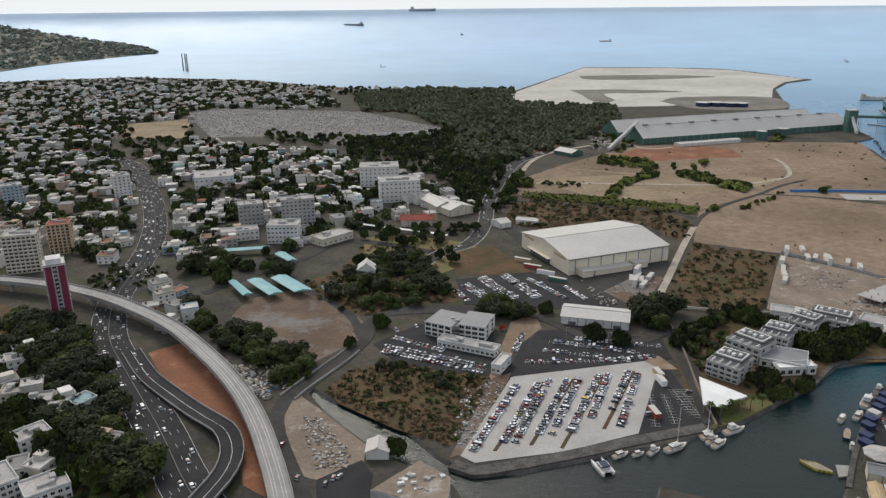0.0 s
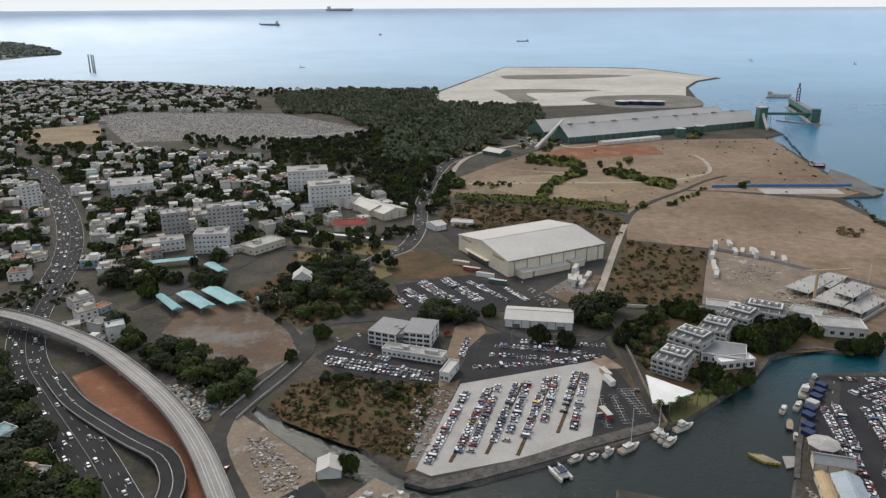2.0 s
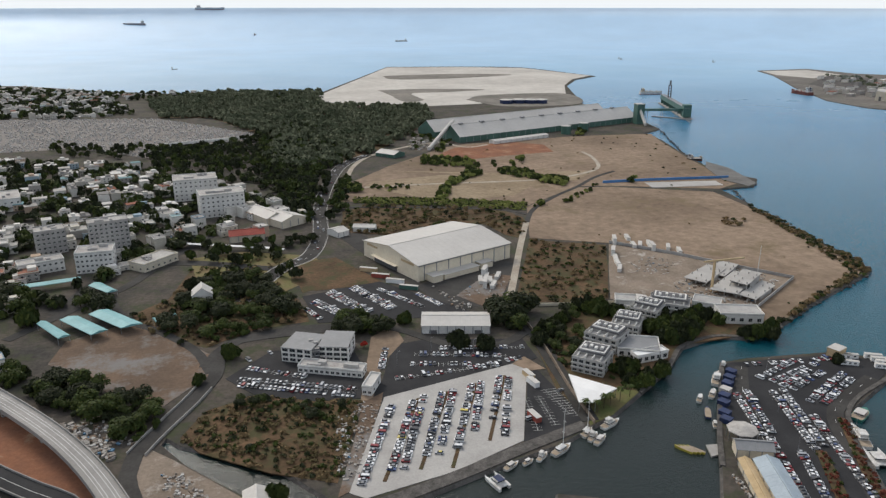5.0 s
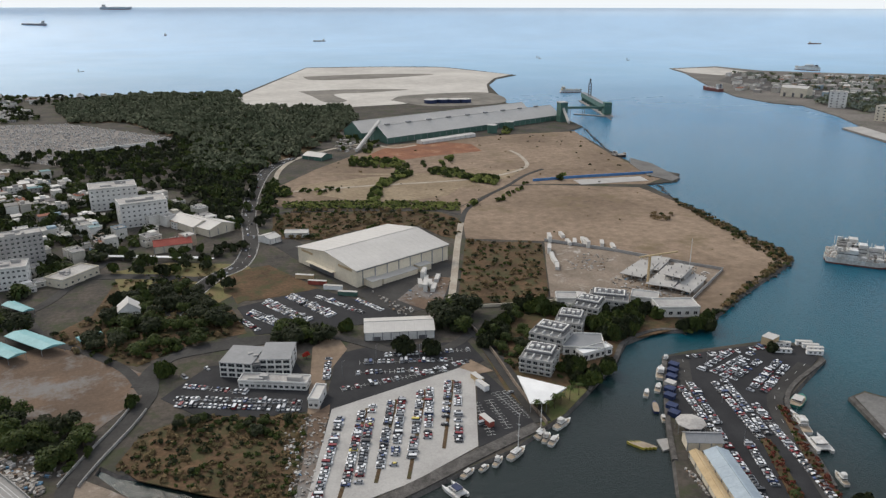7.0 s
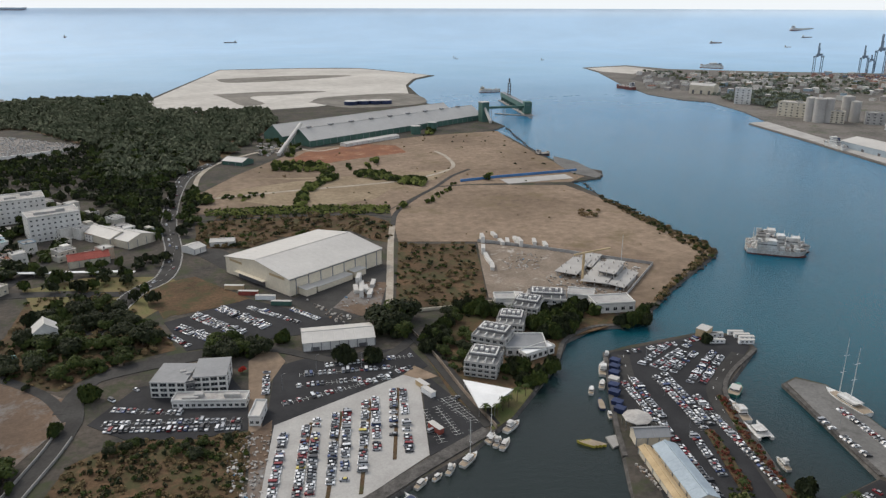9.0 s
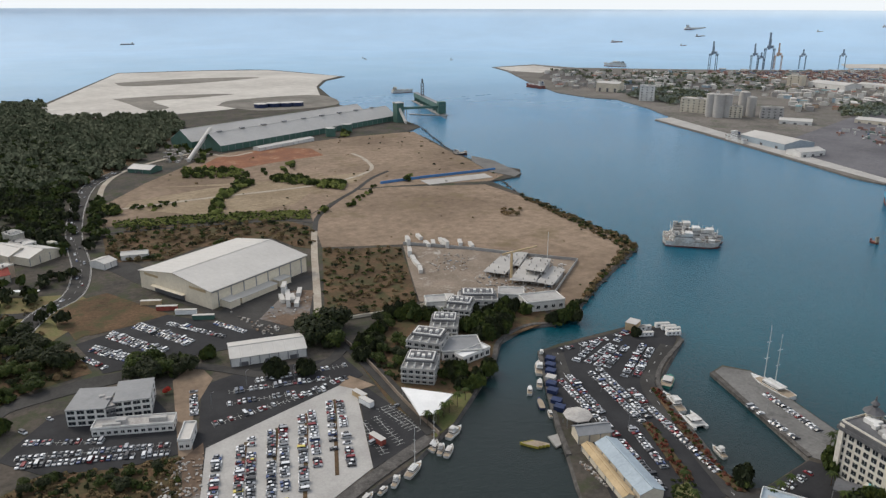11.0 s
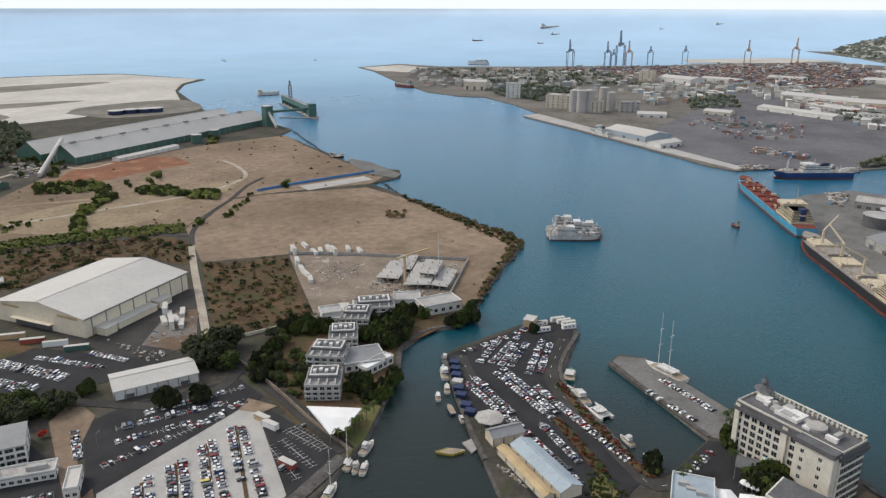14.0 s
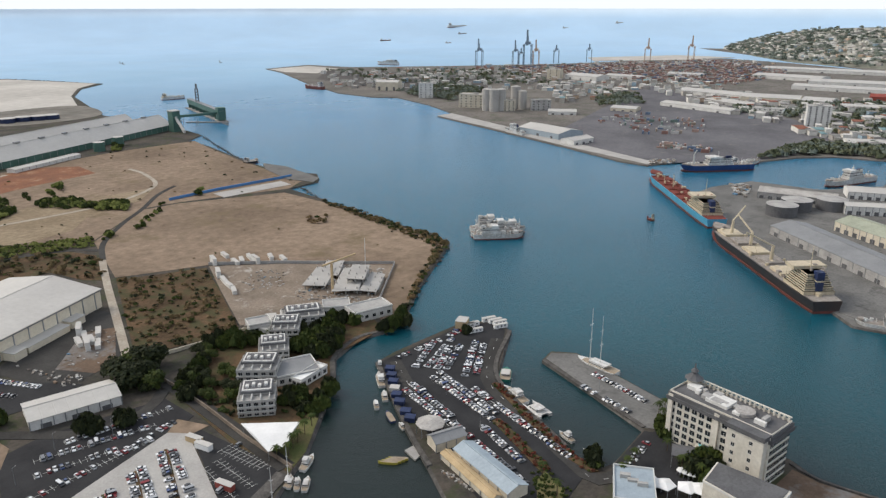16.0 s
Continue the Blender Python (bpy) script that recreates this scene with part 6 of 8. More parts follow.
for i, p in enumerate([(310.2, 344.9), (314.2, 344.1), (307.6, 336.8), (327.6, 340.1), (327.8, 335.3), (327.3, 331.3), (323.2, 327.8)]):
    cabin(p, -28, 1, (9.5, 2.4, 2.7), M_FABRIC, "white coach parked at the pier head", "bus", "coach", "coaches")
patch("planting", [(256.2, 290.3), (259.2, 288.5), (224.0, 223.8), (217.8, 206.1), (214.3, 208.6), (219.9, 229.1)], 0.5, M_SCRUB, "strip of reddish shrubs along the quay", "planting")
patch("planting", [(224.2, 269.0), (228.2, 266.4), (206.4, 224.6), (200.4, 225.5)], 0.5, M_SCRUB, "planted strip between the parking rows", "planting")
patch("lawn", [(195.2, 225.4), (203.0, 225.6), (195.6, 211.5), (185.7, 208.8), (179.9, 216.5)], 0.4, M_LAWN, "small lawn with hedges", "lawn")

# waterfront hotel
q = [(262.2, 192.2), (250.3, 143.2), (274.6, 144.4), (285.5, 189.7)]
a, b, d = Vector(q[0]), Vector(q[1]), Vector(q[3])
depth = 17.5
hotel = block("waterfront_hotel", q[0], q[1], depth, 26, 7, 13, "cream seven-storey waterfront hotel with grey mansard roof edge", M_HOTEL, M_SLATE, "hotel", side_bays=6, win=(2.5, 2.3), seed=8)
m, L = frame_at(q[0], q[1])
for k in range(3):
    part("pilaster", box(bmesh.new(), L * (0.02 + 0.48 * k), -0.5, -0.3, 2.4, 1.2, 26), M_HOTEL, hotel)
part("right_wing", box(bmesh.new(), L * 0.82, -2.5, -0.3, L * 0.34, 5, 25), M_HOTEL, hotel)
for k in range(2):
    for j in range(5):
        child("window", window_mesh(1.5, 1.7), hotel, L * (0.72 + 0.16 * k), -5, 4 + j * 4.2)
skirt = bmesh.new()
for z0, z1, o in ((22.6, 24.4, 1.3), (24.4, 26.2, 0.8)):
    for cx, cy, sx, sy in ((L / 2, -o / 2, L + 2 * o, o), (L / 2, depth + o / 2, L + 2 * o, o), (-o / 2, depth / 2, o, depth), (L + o / 2, depth / 2, o, depth)):
        box(skirt, cx, cy, z0, sx, sy, z1 - z0)
part("mansard", skirt, M_SLATE, hotel, "dark grey mansard roof edge")
part("roof_plinth", box(bmesh.new(), L * 0.42, depth * 0.5, 26.3, L * 0.22, depth * 0.5, 1.6), M_WALL_WHITE, hotel)
part("round_tank", cone(bmesh.new(), L * 0.66, depth * 0.5, 26.3, 27.8, 4.6, 4.4, 20), M_FLAT, hotel)
part("right_wing_roof", box(bmesh.new(), L * 0.82, -2.6, 24.7, L * 0.36, 6, 2.2), M_SLATE, hotel)
for k in range(22):
    part("roof_baluster", box(bmesh.new(), L * (k + 0.5) / 22, depth - 0.6, 26.3, 0.8, 0.8, 2.4), M_HOTEL, hotel)
part("roof_rail", box(bmesh.new(), L / 2, depth - 0.6, 28.7, L, 0.8, 0.4), M_HOTEL, hotel)
r = random.Random(12)
for k in range(16):
    part("roof_unit", box(bmesh.new(), L * r.uniform(0.1, 0.92), depth * r.uniform(0.25, 0.75), 26.3, r.uniform(1.5, 6), r.uniform(1.5, 5), r.uniform(0.8, 2.6)), M_WALL_GREY if k % 3 else M_WALL_WHITE, hotel)
bm = bmesh.new()
cone(bm, 3, depth - 3, 26, 29.6, 2.9, 2.9, 8)
part("cupola_drum", bm, M_HOTEL, hotel)
bm = bmesh.new()
cone(bm, 3, depth - 3, 29.6, 32.0, 4.6, 1.4, 8)
cone(bm, 3, depth - 3, 32.0, 33.4, 1.2, 1.2, 8)
cone(bm, 3, depth - 3, 33.4, 35.2, 2.0, 0.5, 8)
cone(bm, 3, depth - 3, 35.2, 37.6, 0.5, 0.08, 8)
part("cupola", bm, M_SLATE, hotel, "grey pagoda-like cupola")
bm = prism(bmesh.new(), [(249.8, 175.0), (249.1, 164.9), (261.4, 167.3), (261.2, 176.9)], -0.3, 6)
tagged(make("hotel_podium", bm, M_HOTEL), "grey hotel podium with pool terrace", "building")
patch_pool = bmesh.new()
prism(patch_pool, [(259.5, 176.0), (260.1, 170.6), (255.9, 169.2), (255.2, 174.0)], 5.6, 6.15)
tagged(make("swimming_pool", patch_pool, M_POOL), "turquoise swimming pool on the podium", "pool")
canopy("porch", [(249.3, 184.5), (253.3, 173.9), (243.9, 171.5), (239.7, 181.4)], 7, "grey hipped entrance porch", M_SLATE, category="porch")
q = [(222.8, 161.5), (239.4, 161.0), (237.0, 130.3), (214.8, 133.4)]
root = thing("casino_building", pose(*q[0], 0), "large flat-roofed grey building beside the hotel", "building")
bm = prism(bmesh.new(), [(x - q[0][0], y - q[0][1]) for x, y in q], -0.3, 12)
part("wall", bm, M_HOTEL, root)
c2 = sum((Vector(p) - Vector(q[0]) for p in q), Vector((0, 0))) / 4
part("roof", prism(bmesh.new(), [tuple(c2 + (Vector(p) - Vector(q[0]) - c2) * 0.96) for p in q], 12, 12.3), M_SLATE, root)
part("parapet", prism(bmesh.new(), [tuple(c2 + (Vector(p) - Vector(q[0]) - c2) * 1.02) for p in q], 11.0, 11.9), M_WALL_WHITE, root)
block("mall_building", (196.0, 189.1), (203.3, 173.6), 24, 6, 1, 5, "pale blue-roofed waterfront mall building", M_WALL_WHITE, M_SHEET_BLUE, "building")
for p in [(218.8, 182.4), (221.0, 176.8), (224.7, 168.2), (226.9, 164.0)]:
    canopy("sail_canopy", [(p[0] + 5 * math.cos(k * 1.2566), p[1] + 5 * math.sin(k * 1.2566)) for k in range(5)], 4.5, "white peaked sail canopy", M_FABRIC, category="canopy")
for p in [(237.4, 175.4), (237.3, 173.5), (237.3, 171.4), (237.7, 169.5)]:
    canopy("parasol", [(p[0] + 2.2 * math.cos(k * 1.047), p[1] + 2.2 * math.sin(k * 1.047)) for k in range(6)], 3, "white square parasol on a paved terrace", M_FABRIC, category="parasol")


# ---- the town ----
def house_model(k, w, d, h):
    root = thing("house", pose(0, 0, -90), "flat-roofed rendered town house", "house", "town houses")
    wall = part("wall", box(bmesh.new(), 0, 0, -0.4, w, d, h + 0.4), M_HOUSE, root)
    bm = bmesh.new()
    box(bm, 0, 0, h, w + 0.5, d + 0.5, 0.3)
    part("roof", bm, M_ROOF, root)
    bm = bmesh.new()
    for s in (-1, 1):
        box(bm, 0, s * d / 2, h + 0.3, w + 0.4, 0.25, 0.7)
        box(bm, s * w / 2, 0, h + 0.3, 0.25, d - 0.3, 0.7)
    part("parapet", bm, M_HOUSE, root)
    if k % 2:
        part("upper_room", box(bmesh.new(), w * 0.2, d * 0.15, h + 0.3, w * 0.45, d * 0.5, 2.5), M_HOUSE, root)
    part("water_tank", cone(bmesh.new(), -w * 0.3, d * 0.2, h + 0.3, h + 1.7, 0.7, 0.7, 8), M_SLATE, root)
    for s in range(max(1, int(h / 3.2))):
        for i in range(2 + k % 2):
            x = (i + 0.5) * w / (2 + k % 2) - w / 2
            child("window", window_mesh(1.5, 1.3), wall, x, -d / 2, 1 + s * 3.1)
    return root


HOUSES = [house_model(k, *s) for k, s in enumerate(((10, 9, 3.6), (13, 10, 6.8), (9, 12, 6.4), (16, 11, 3.8), (11, 10, 9.6), (14, 14, 6.6)))]
CITY = [(-1500, 1500), (-1250, 1880)] + [(-1228.4, 2098.2), (-1096.1, 2148.6), (-895.8, 2212.5), (-515.9, 2077.8), (-316.5, 1902.5), (-212.9, 1547.7), (-478.6, 1442.1), (-401.8, 1156.8), (-145.2, 1029.4), (-103.6, 933.5), (-77.6, 677.2), (-102.1, 659.5), (-130.6, 565.9), (-163.3, 550.8), (-218.7, 568.4), (-279.4, 570.2), (-329.0, 615.9), (-360.0, 565.6)] + [(-700, 500)]
HOUSE_SPOTS = scatter(CITY, 6500, random.Random(17), 14) + scatter([(-113.6, 894.4), (-59.5, 924.8), (-15.0, 836.6), (34.8, 776.9), (30.5, 703.1), (-12.7, 671.3), (-78.0, 681.1)], 140, random.Random(19), 15) + scatter([(-204.9, 554.6), (-163.3, 550.8), (-178.0, 588.6), (-216.4, 589.7)], 12, random.Random(20), 15) + scatter([(-391.1, 1974.2), (-71.3, 1856.5), (97.4, 1766.6), (90.6, 1684.2), (-70.1, 1737.6), (-299.2, 1813.7)], 60, random.Random(23), 22)


def near_line(x, y, line, gap):
    return any((x - p.x) ** 2 + (y - p.y) ** 2 < gap * gap for p in line)


mw = smooth_line(MOTORWAY, 8)
PARKS = [CEMETERY, WOOD, [(-584.5, 1328.4), (-472.0, 1404.2), (-410.4, 1183.1), (-512.5, 1188.8)], [(-461.5, 1024.4), (-379.0, 1062.0), (-419.4, 1210.6), (-531.2, 1189.8)]]
hr = random.Random(18)
spots = [p for p in HOUSE_SPOTS if not near_line(*p, mw, 20) and not any(inside(*p, q) for q in PARKS)]
BIG = [o.matrix_world.translation for o in scene.objects if o.name.startswith(("tower_block", "town_building", "hall", "red_roof_hall", "market_shelter"))]
spots = [p for p in spots if not any((p[0] - b.x) ** 2 + (p[1] - b.y) ** 2 < 24 ** 2 for b in BIG)]
spots.sort(key=lambda p: p[0] ** 2 + p[1] ** 2)
trees_in_town = []
FARV, FARF, FARI = [], [], []


def far_box(cx, cy, z, w, d, h, a, mat):
    n = len(FARV)
    c, s = math.cos(a), math.sin(a)
    for dz in (0, h):
        for ex, ey in ((-1, -1), (1, -1), (1, 1), (-1, 1)):
            x, y = ex * w / 2, ey * d / 2
            FARV.append((cx + x * c - y * s, cy + x * s + y * c, z + dz))
    for q, mt in (((4, 5, 6, 7), mat), ((0, 1, 5, 4), mat), ((1, 2, 6, 5), mat), ((2, 3, 7, 6), mat), ((3, 0, 4, 7), mat)):
        FARF.append([n + i for i in q])
        FARI.append(mt)


used = 0
for i, (x, y) in enumerate(spots):
    if hr.random() < 0.5:
        for _ in range(hr.choice((1, 2, 2, 3))):
            trees_in_town.append((x + hr.uniform(-6, 6), y + hr.uniform(-6, 6), hr.uniform(3.5, 8.5), hr.uniform(5, 9)))
        continue
    a = 0.35 * math.sin(x * 0.004) + 0.5 + hr.choice((0, math.pi / 2)) + hr.uniform(-0.08, 0.08)
    if used < 155:
        m = Matrix.Translation((x, y, 0)) @ Matrix.Rotation(a if hr.random() < 0.5 else a - math.pi / 2, 4, "Z")
        if used < len(HOUSES):
            HOUSES[used].matrix_world = m
        else:
            copy_thing(hr.choice(HOUSES), m)
        used += 1
        continue
    w, d, h = hr.uniform(8, 15), hr.uniform(7, 13), hr.choice((3.5, 3.8, 6.5, 6.8, 9.5))
    far_box(x, y, -0.3, w, d, h, a, 0)
    far_box(x, y, h - 0.3, w + 0.5, d + 0.5, 0.4, a, 1)
    if hr.random() < 0.5:
        far_box(x + hr.uniform(-2, 2), y + hr.uniform(-2, 2), h, w * 0.4, d * 0.4, 2.4, a, 0)
    for k in range(3):   # window openings on two faces
        t = (k - 1) * w * 0.3
        c, s = math.cos(a), math.sin(a)
        for e in (-1, 1):
            for st in range(int(h / 3.2)):
                far_box(x + t * c + e * d / 2 * s, y + t * s - e * d / 2 * c, 0.9 + st * 3.1, 1.3, 0.16, 1.3, a, 2)
joined("distant_houses", FARV, FARF, [M_HOUSE_FAR, M_ROOF_FAR, M_GLASS], FARI, "crowded pale flat-roofed town houses", "houses")
trees_in_town += [(x, y, hr.uniform(3, 7), hr.uniform(6, 10)) for x, y in scatter(CITY, 1100, hr, 0, PARKS) if not near_line(x, y, mw, 16)]
clumps("town_trees", trees_in_town, 51, GREEN, "dark trees between the town houses")
clumps("avenue_trees", [(x, y, trng.uniform(4, 7), trng.uniform(6, 10)) for x, y in
       scatter([(-449.1, 1004.1), (-378.0, 1084.0), (-410.4, 1183.1), (-501.7, 1162.2), (-619.6, 1221.9), (-515.2, 988.2)], 90, trng, 6) + scatter([(-147.8, 867.5), (-93.5, 884.2), (-70.1, 679.1), (-88.9, 665.9)], 26, trng, 6) + scatter([(0.5, 995.4), (57.6, 965.7), (35.3, 714.4), (-6.7, 765.5), (14.3, 835.0)], 110, trng, 7) + scatter([(-596.7, 1450.0), (-714.6, 1420.0), (-560.4, 1116.4), (-401.8, 1156.8), (-472.0, 1404.2), (-359.6, 1105.9), (-445.6, 1044.1)], 60, trng, 8)
       + scatter([(-391.1, 1974.2), (-71.3, 1856.5), (109.5, 1762.6), (100.3, 1660.9), (-69.8, 1707.7), (-273.8, 1785.3)], 130, trng, 12) + scatter([(-298.2, 1250.6), (-214.0, 1177.4), (-64.3, 1172.3), (76.2, 1125.2), (119.9, 992.4), (14.7, 930.8), (-42.4, 1010.2), (-132.9, 1069.7), (-277.9, 1145.2)], 170, trng, 9)
       + scatter([(-155.7, 1143.4), (-38.1, 1178.3), (94.2, 1404.0), (132.6, 1127.8), (91.3, 960.0), (53.5, 781.1), (4.7, 850.1), (-60.3, 938.5), (-122.4, 969.9)], 520, trng, 9) + scatter([(-72.1, 677.0), (-12.5, 660.2), (31.2, 693.0), (38.9, 637.4), (3.0, 613.7), (-62.8, 632.1)], 18, trng, 8) + scatter([(-72.7, 638.6), (26.8, 618.8), (3.3, 547.9), (-51.4, 558.7)], 18, trng, 8)
       + scatter([(54.0, 1031.7), (83.4, 982.8), (39.9, 773.0), (25.7, 851.4), (-1.0, 889.0), (18.8, 1085.6)], 130, trng, 7) + scatter([(49.8, 703.1), (70.9, 751.1), (96.6, 887.8), (83.6, 865.9)], 30, trng, 6)], 61, GREEN, "dark trees lining the streets")
under = []
for poly, n, s0 in [(g[0], g[1], g[2]) for g in NEAR_GROVES] + [([(-319.8, 467.3), (-267.3, 451.9), (-228.7, 429.2), (-199.4, 382.9), (-153.8, 317.3), (-127.9, 280.4), (-125.2, 253.8), (-193.2, 254.7)], 260, 1.1), ([(-270.0, 569.9), (-246.0, 555.7), (-246.5, 485.5), (-275.4, 531.2)], 30, 0.8), ([(-256.0, 569.5), (-225.5, 561.8), (-209.7, 529.5), (-231.2, 518.1)], 20, 0.6)]:
    under += [(x, y, trng.uniform(1.6, 3.8) * s0, trng.uniform(2.0, 4.5) * s0) for x, y in scatter(poly, int(n * 1.6), trng, 3.0)]
clumps("undergrowth", under, 63, GREEN, "dense green undergrowth beneath the trees", 4, 18)
for k, (x, y) in enumerate([(-258.2, 394.7), (-252.1, 404.2), (-251.5, 428.0), (-243.6, 436.3), (-221.3, 354.3), (-201.0, 343.9), (-213.7, 317.3), (-181.7, 286.3), (-191.9, 284.7), (-246.0, 367.2), (-186.2, 336.3), (-161.5, 302.9)] + [(-203.8, 476.3), (-200.2, 492.8), (-184.9, 471.8), (-181.0, 447.2), (-170.3, 458.0), (-211.1, 515.3), (-194.0, 505.7), (-312.6, 623.4), (-293.9, 614.8), (-284.7, 622.6)]):
    copy_thing(HOUSES[k % 6], Matrix.Translation((x, y, 0)) @ Matrix.Rotation(0.4 + 0.3 * (k % 4), 4, "Z"))
# graves
FARV, FARF, FARI = [], [], []
for x, y in scatter(CEMETERY, 2600, random.Random(77), 5):
    far_box(x, y, -0.1, hr.uniform(1.2, 2.6), hr.uniform(1.8, 3.4), hr.uniform(0.7, 2.2), 0.6 + hr.uniform(-0.1, 0.1), 0)
joined("graves", FARV, FARF, [M_WALL_GREY], FARI, "rows of pale stone graves", "graves")


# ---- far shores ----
# distance haze is painted into both colours, paler than plain ground and leaves
M_HILL = surface("hazed_hill_ground", (0.27, 0.26, 0.21), (0.2, 0.21, 0.17), big=0.01, fine=0.05, amount=0.6)
M_LEAF_HAZE = surface("hazed_hill_leaf", (0.21, 0.24, 0.2), (0.15, 0.18, 0.145), rough=0.8, big=0.01, fine=0.1, amount=0.5, bump=0)


def headland(name, near, far, heights, label, trees, houses, seed):
    """Rising ground between a shore line and a skyline."""
    n, m = 36, 14
    r = random.Random(seed)

    def at(line, t):
        k = min(int(t * (len(line) - 1)), len(line) - 2)
        f = t * (len(line) - 1) - k
        return Vector(line[k]).lerp(Vector(line[k + 1]), f)

    zs = [(h, 0.0) for h in heights]

    def ground(u, v):
        a, b = at(near, u), at(far, u)
        top = at(zs, u).x
        p = a.lerp(b, v)
        z = top * v ** 0.9 + noise.noise((p.x * 0.004, p.y * 0.004, 2.0)) * 5 * min(1, 4 * v * (1 - v)) + 0.5
        return Vector((p.x, p.y, max(z, 0.2)))

    bm = bmesh.new()
    g = [[bm.verts.new(ground(i / n, j / m)) for j in range(m + 1)] for i in range(n + 1)]
    for i in range(n):
        for j in range(m):
            bm.faces.new((g[i][j], g[i + 1][j], g[i + 1][j + 1], g[i][j + 1]))
    edge = [row[0] for row in g] + g[-1][1:] + [row[-1] for row in g[::-1]][1:] + [v for v in g[0][::-1]][1:-1]
    low = [bm.verts.new((v.co.x, v.co.y, -6)) for v in edge]
    for i in range(len(edge)):
        j = (i + 1) % len(edge)
        bm.faces.new((edge[i], edge[j], low[j], low[i]))
    bmesh.ops.recalc_face_normals(bm, faces=bm.faces[:])
    tagged(make(name, bm, M_HILL), label, "headland", kind="structure")
    spots = []
    for _ in range(trees):
        p = ground(r.random(), r.random())
        spots.append((p.x, p.y, r.uniform(9, 20), r.uniform(8, 14), p.z))
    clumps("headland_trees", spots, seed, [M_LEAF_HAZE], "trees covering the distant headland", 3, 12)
    for _ in range(houses):
        p = ground(r.random(), r.uniform(0.05, 0.95))
        far_box(p.x, p.y, p.z - 2, r.uniform(10, 26), r.uniform(9, 16), r.uniform(7, 11), r.uniform(0, 3), 0)


FARV, FARF, FARI = [], [], []
headland("headland_west", [(-1805.1, 2320.3), (-1482.6, 2546.8), (-1495.6, 2789.4), (-1438.2, 3072.0), (-1362.4, 3338.8), (-1305.8, 3487.9)], [(-2527.7, 3330.0), (-2096.1, 3671.6), (-1976.2, 3742.2), (-1778.0, 3831.7), (-1595.3, 3928.2), (-1338.5, 3577.2)], [155, 121, 97, 49, 18, 0], "wooded headland across the bay", 900, 130, 71)
headland("headland_east", [(3590.0, 1195.4), (3187.7, 946.1), (2942.2, 759.5), (2841.9, 590.4), (2762.6, 429.9), (2642.9, 87.1)], [(3899.9, 1271.9), (4063.1, 1216.1), (4083.8, 1114.1), (4121.1, 940.4), (4171.3, 633.5), (4231.7, 132.1)], [0, 26, 53, 83, 98, 115], "built-up green headland beyond the lagoon", 650, 1000, 72)
joined("headland_houses", FARV, FARF, [M_HOUSE_FAR], FARI, "pale houses on the distant headlands", "houses")
for x, y in [(-849.7, 2498.5), (-840.0, 2497.4), (-826.9, 2474.3)]:
    root = thing("chimney", pose(x, y, 0), "tall slim power station chimney", "chimney", "chimneys")
    part("shaft", cone(bmesh.new(), 0, 0, -0.3, 56, 2.6, 2.0, 10), M_WALL_GREY, root)

# ---- port across the water ----
PORT_SHEDS = ((((997.6, 731.1), (971.5, 641.4), 55, 9, 14, M_SHEET_BLUE), ((1713.2, 726.1), (1678.8, 571.4), 60, 8, 12, M_WALL_WHITE), ((1657.8, 565.3), (1674.7, 447.0), 80, 9, 13, M_WALL_CREAM), ((1674.7, 447.0), (1674.6, 386.6), 80, 8, 12, M_WALL_WHITE), ((1467.2, 673.2), (1420.3, 514.8), 36, 7, 10, M_WALL_WHITE), ((1588.7, 623.0), (1530.9, 516.9), 50, 6, 9, M_WALL_GREY), ((2218.5, 697.7), (2196.3, 513.6), 90, 9, 12, M_WALL_WHITE), ((1969.7, 532.7), (1975.7, 325.3), 70, 9, 12, M_WALL_WHITE), ((2113.5, 524.3), (2141.6, 307.7), 90, 9, 12, M_WALL_WHITE), ((2497.8, 740.8), (2514.9, 397.0), 80, 9, 12, M_WALL_WHITE),)
        + (((1861.4, 1109.0), (1841.5, 1002.9), 60, 12, 17, M_WALL_WHITE), ((1207.7, 793.4), (1233.8, 746.6), 30, 6, 9, M_WALL_WHITE), ((942.3, 599.5), (986.5, 588.8), 26, 7, 10, M_WALL_WHITE), ((1171.8, 268.3), (1201.8, 185.2), 40, 8, 11, M_WALL_WHITE), ((1331.8, 722.4), (1339.6, 672.1), 40, 6, 9, M_WALL_CREAM), ((1621.9, 355.9), (1650.9, 251.1), 50, 7, 10, M_WALL_GREY), ((1960.8, 1034.6), (1957.0, 929.9), 50, 8, 11, M_WALL_WHITE), ((2121.0, 912.0), (2129.3, 814.4), 50, 8, 11, M_WALL_WHITE), ((1319.9, 1341.0), (1343.4, 1289.8), 40, 20, 24, M_WALL_CREAM), ((1832.2, 336.9), (1847.1, 252.6), 60, 8, 12, M_RED_ROOF),))
for p0, p1, D, e, rg, wm in PORT_SHEDS:
    shed("port_shed", p0, p1, D, e, rg, "long pale-roofed dockside storage shed", wm, M_RED_ROOF if wm is M_RED_ROOF else M_SHEET, "warehouse", group="port sheds", bays=0, doors=3)
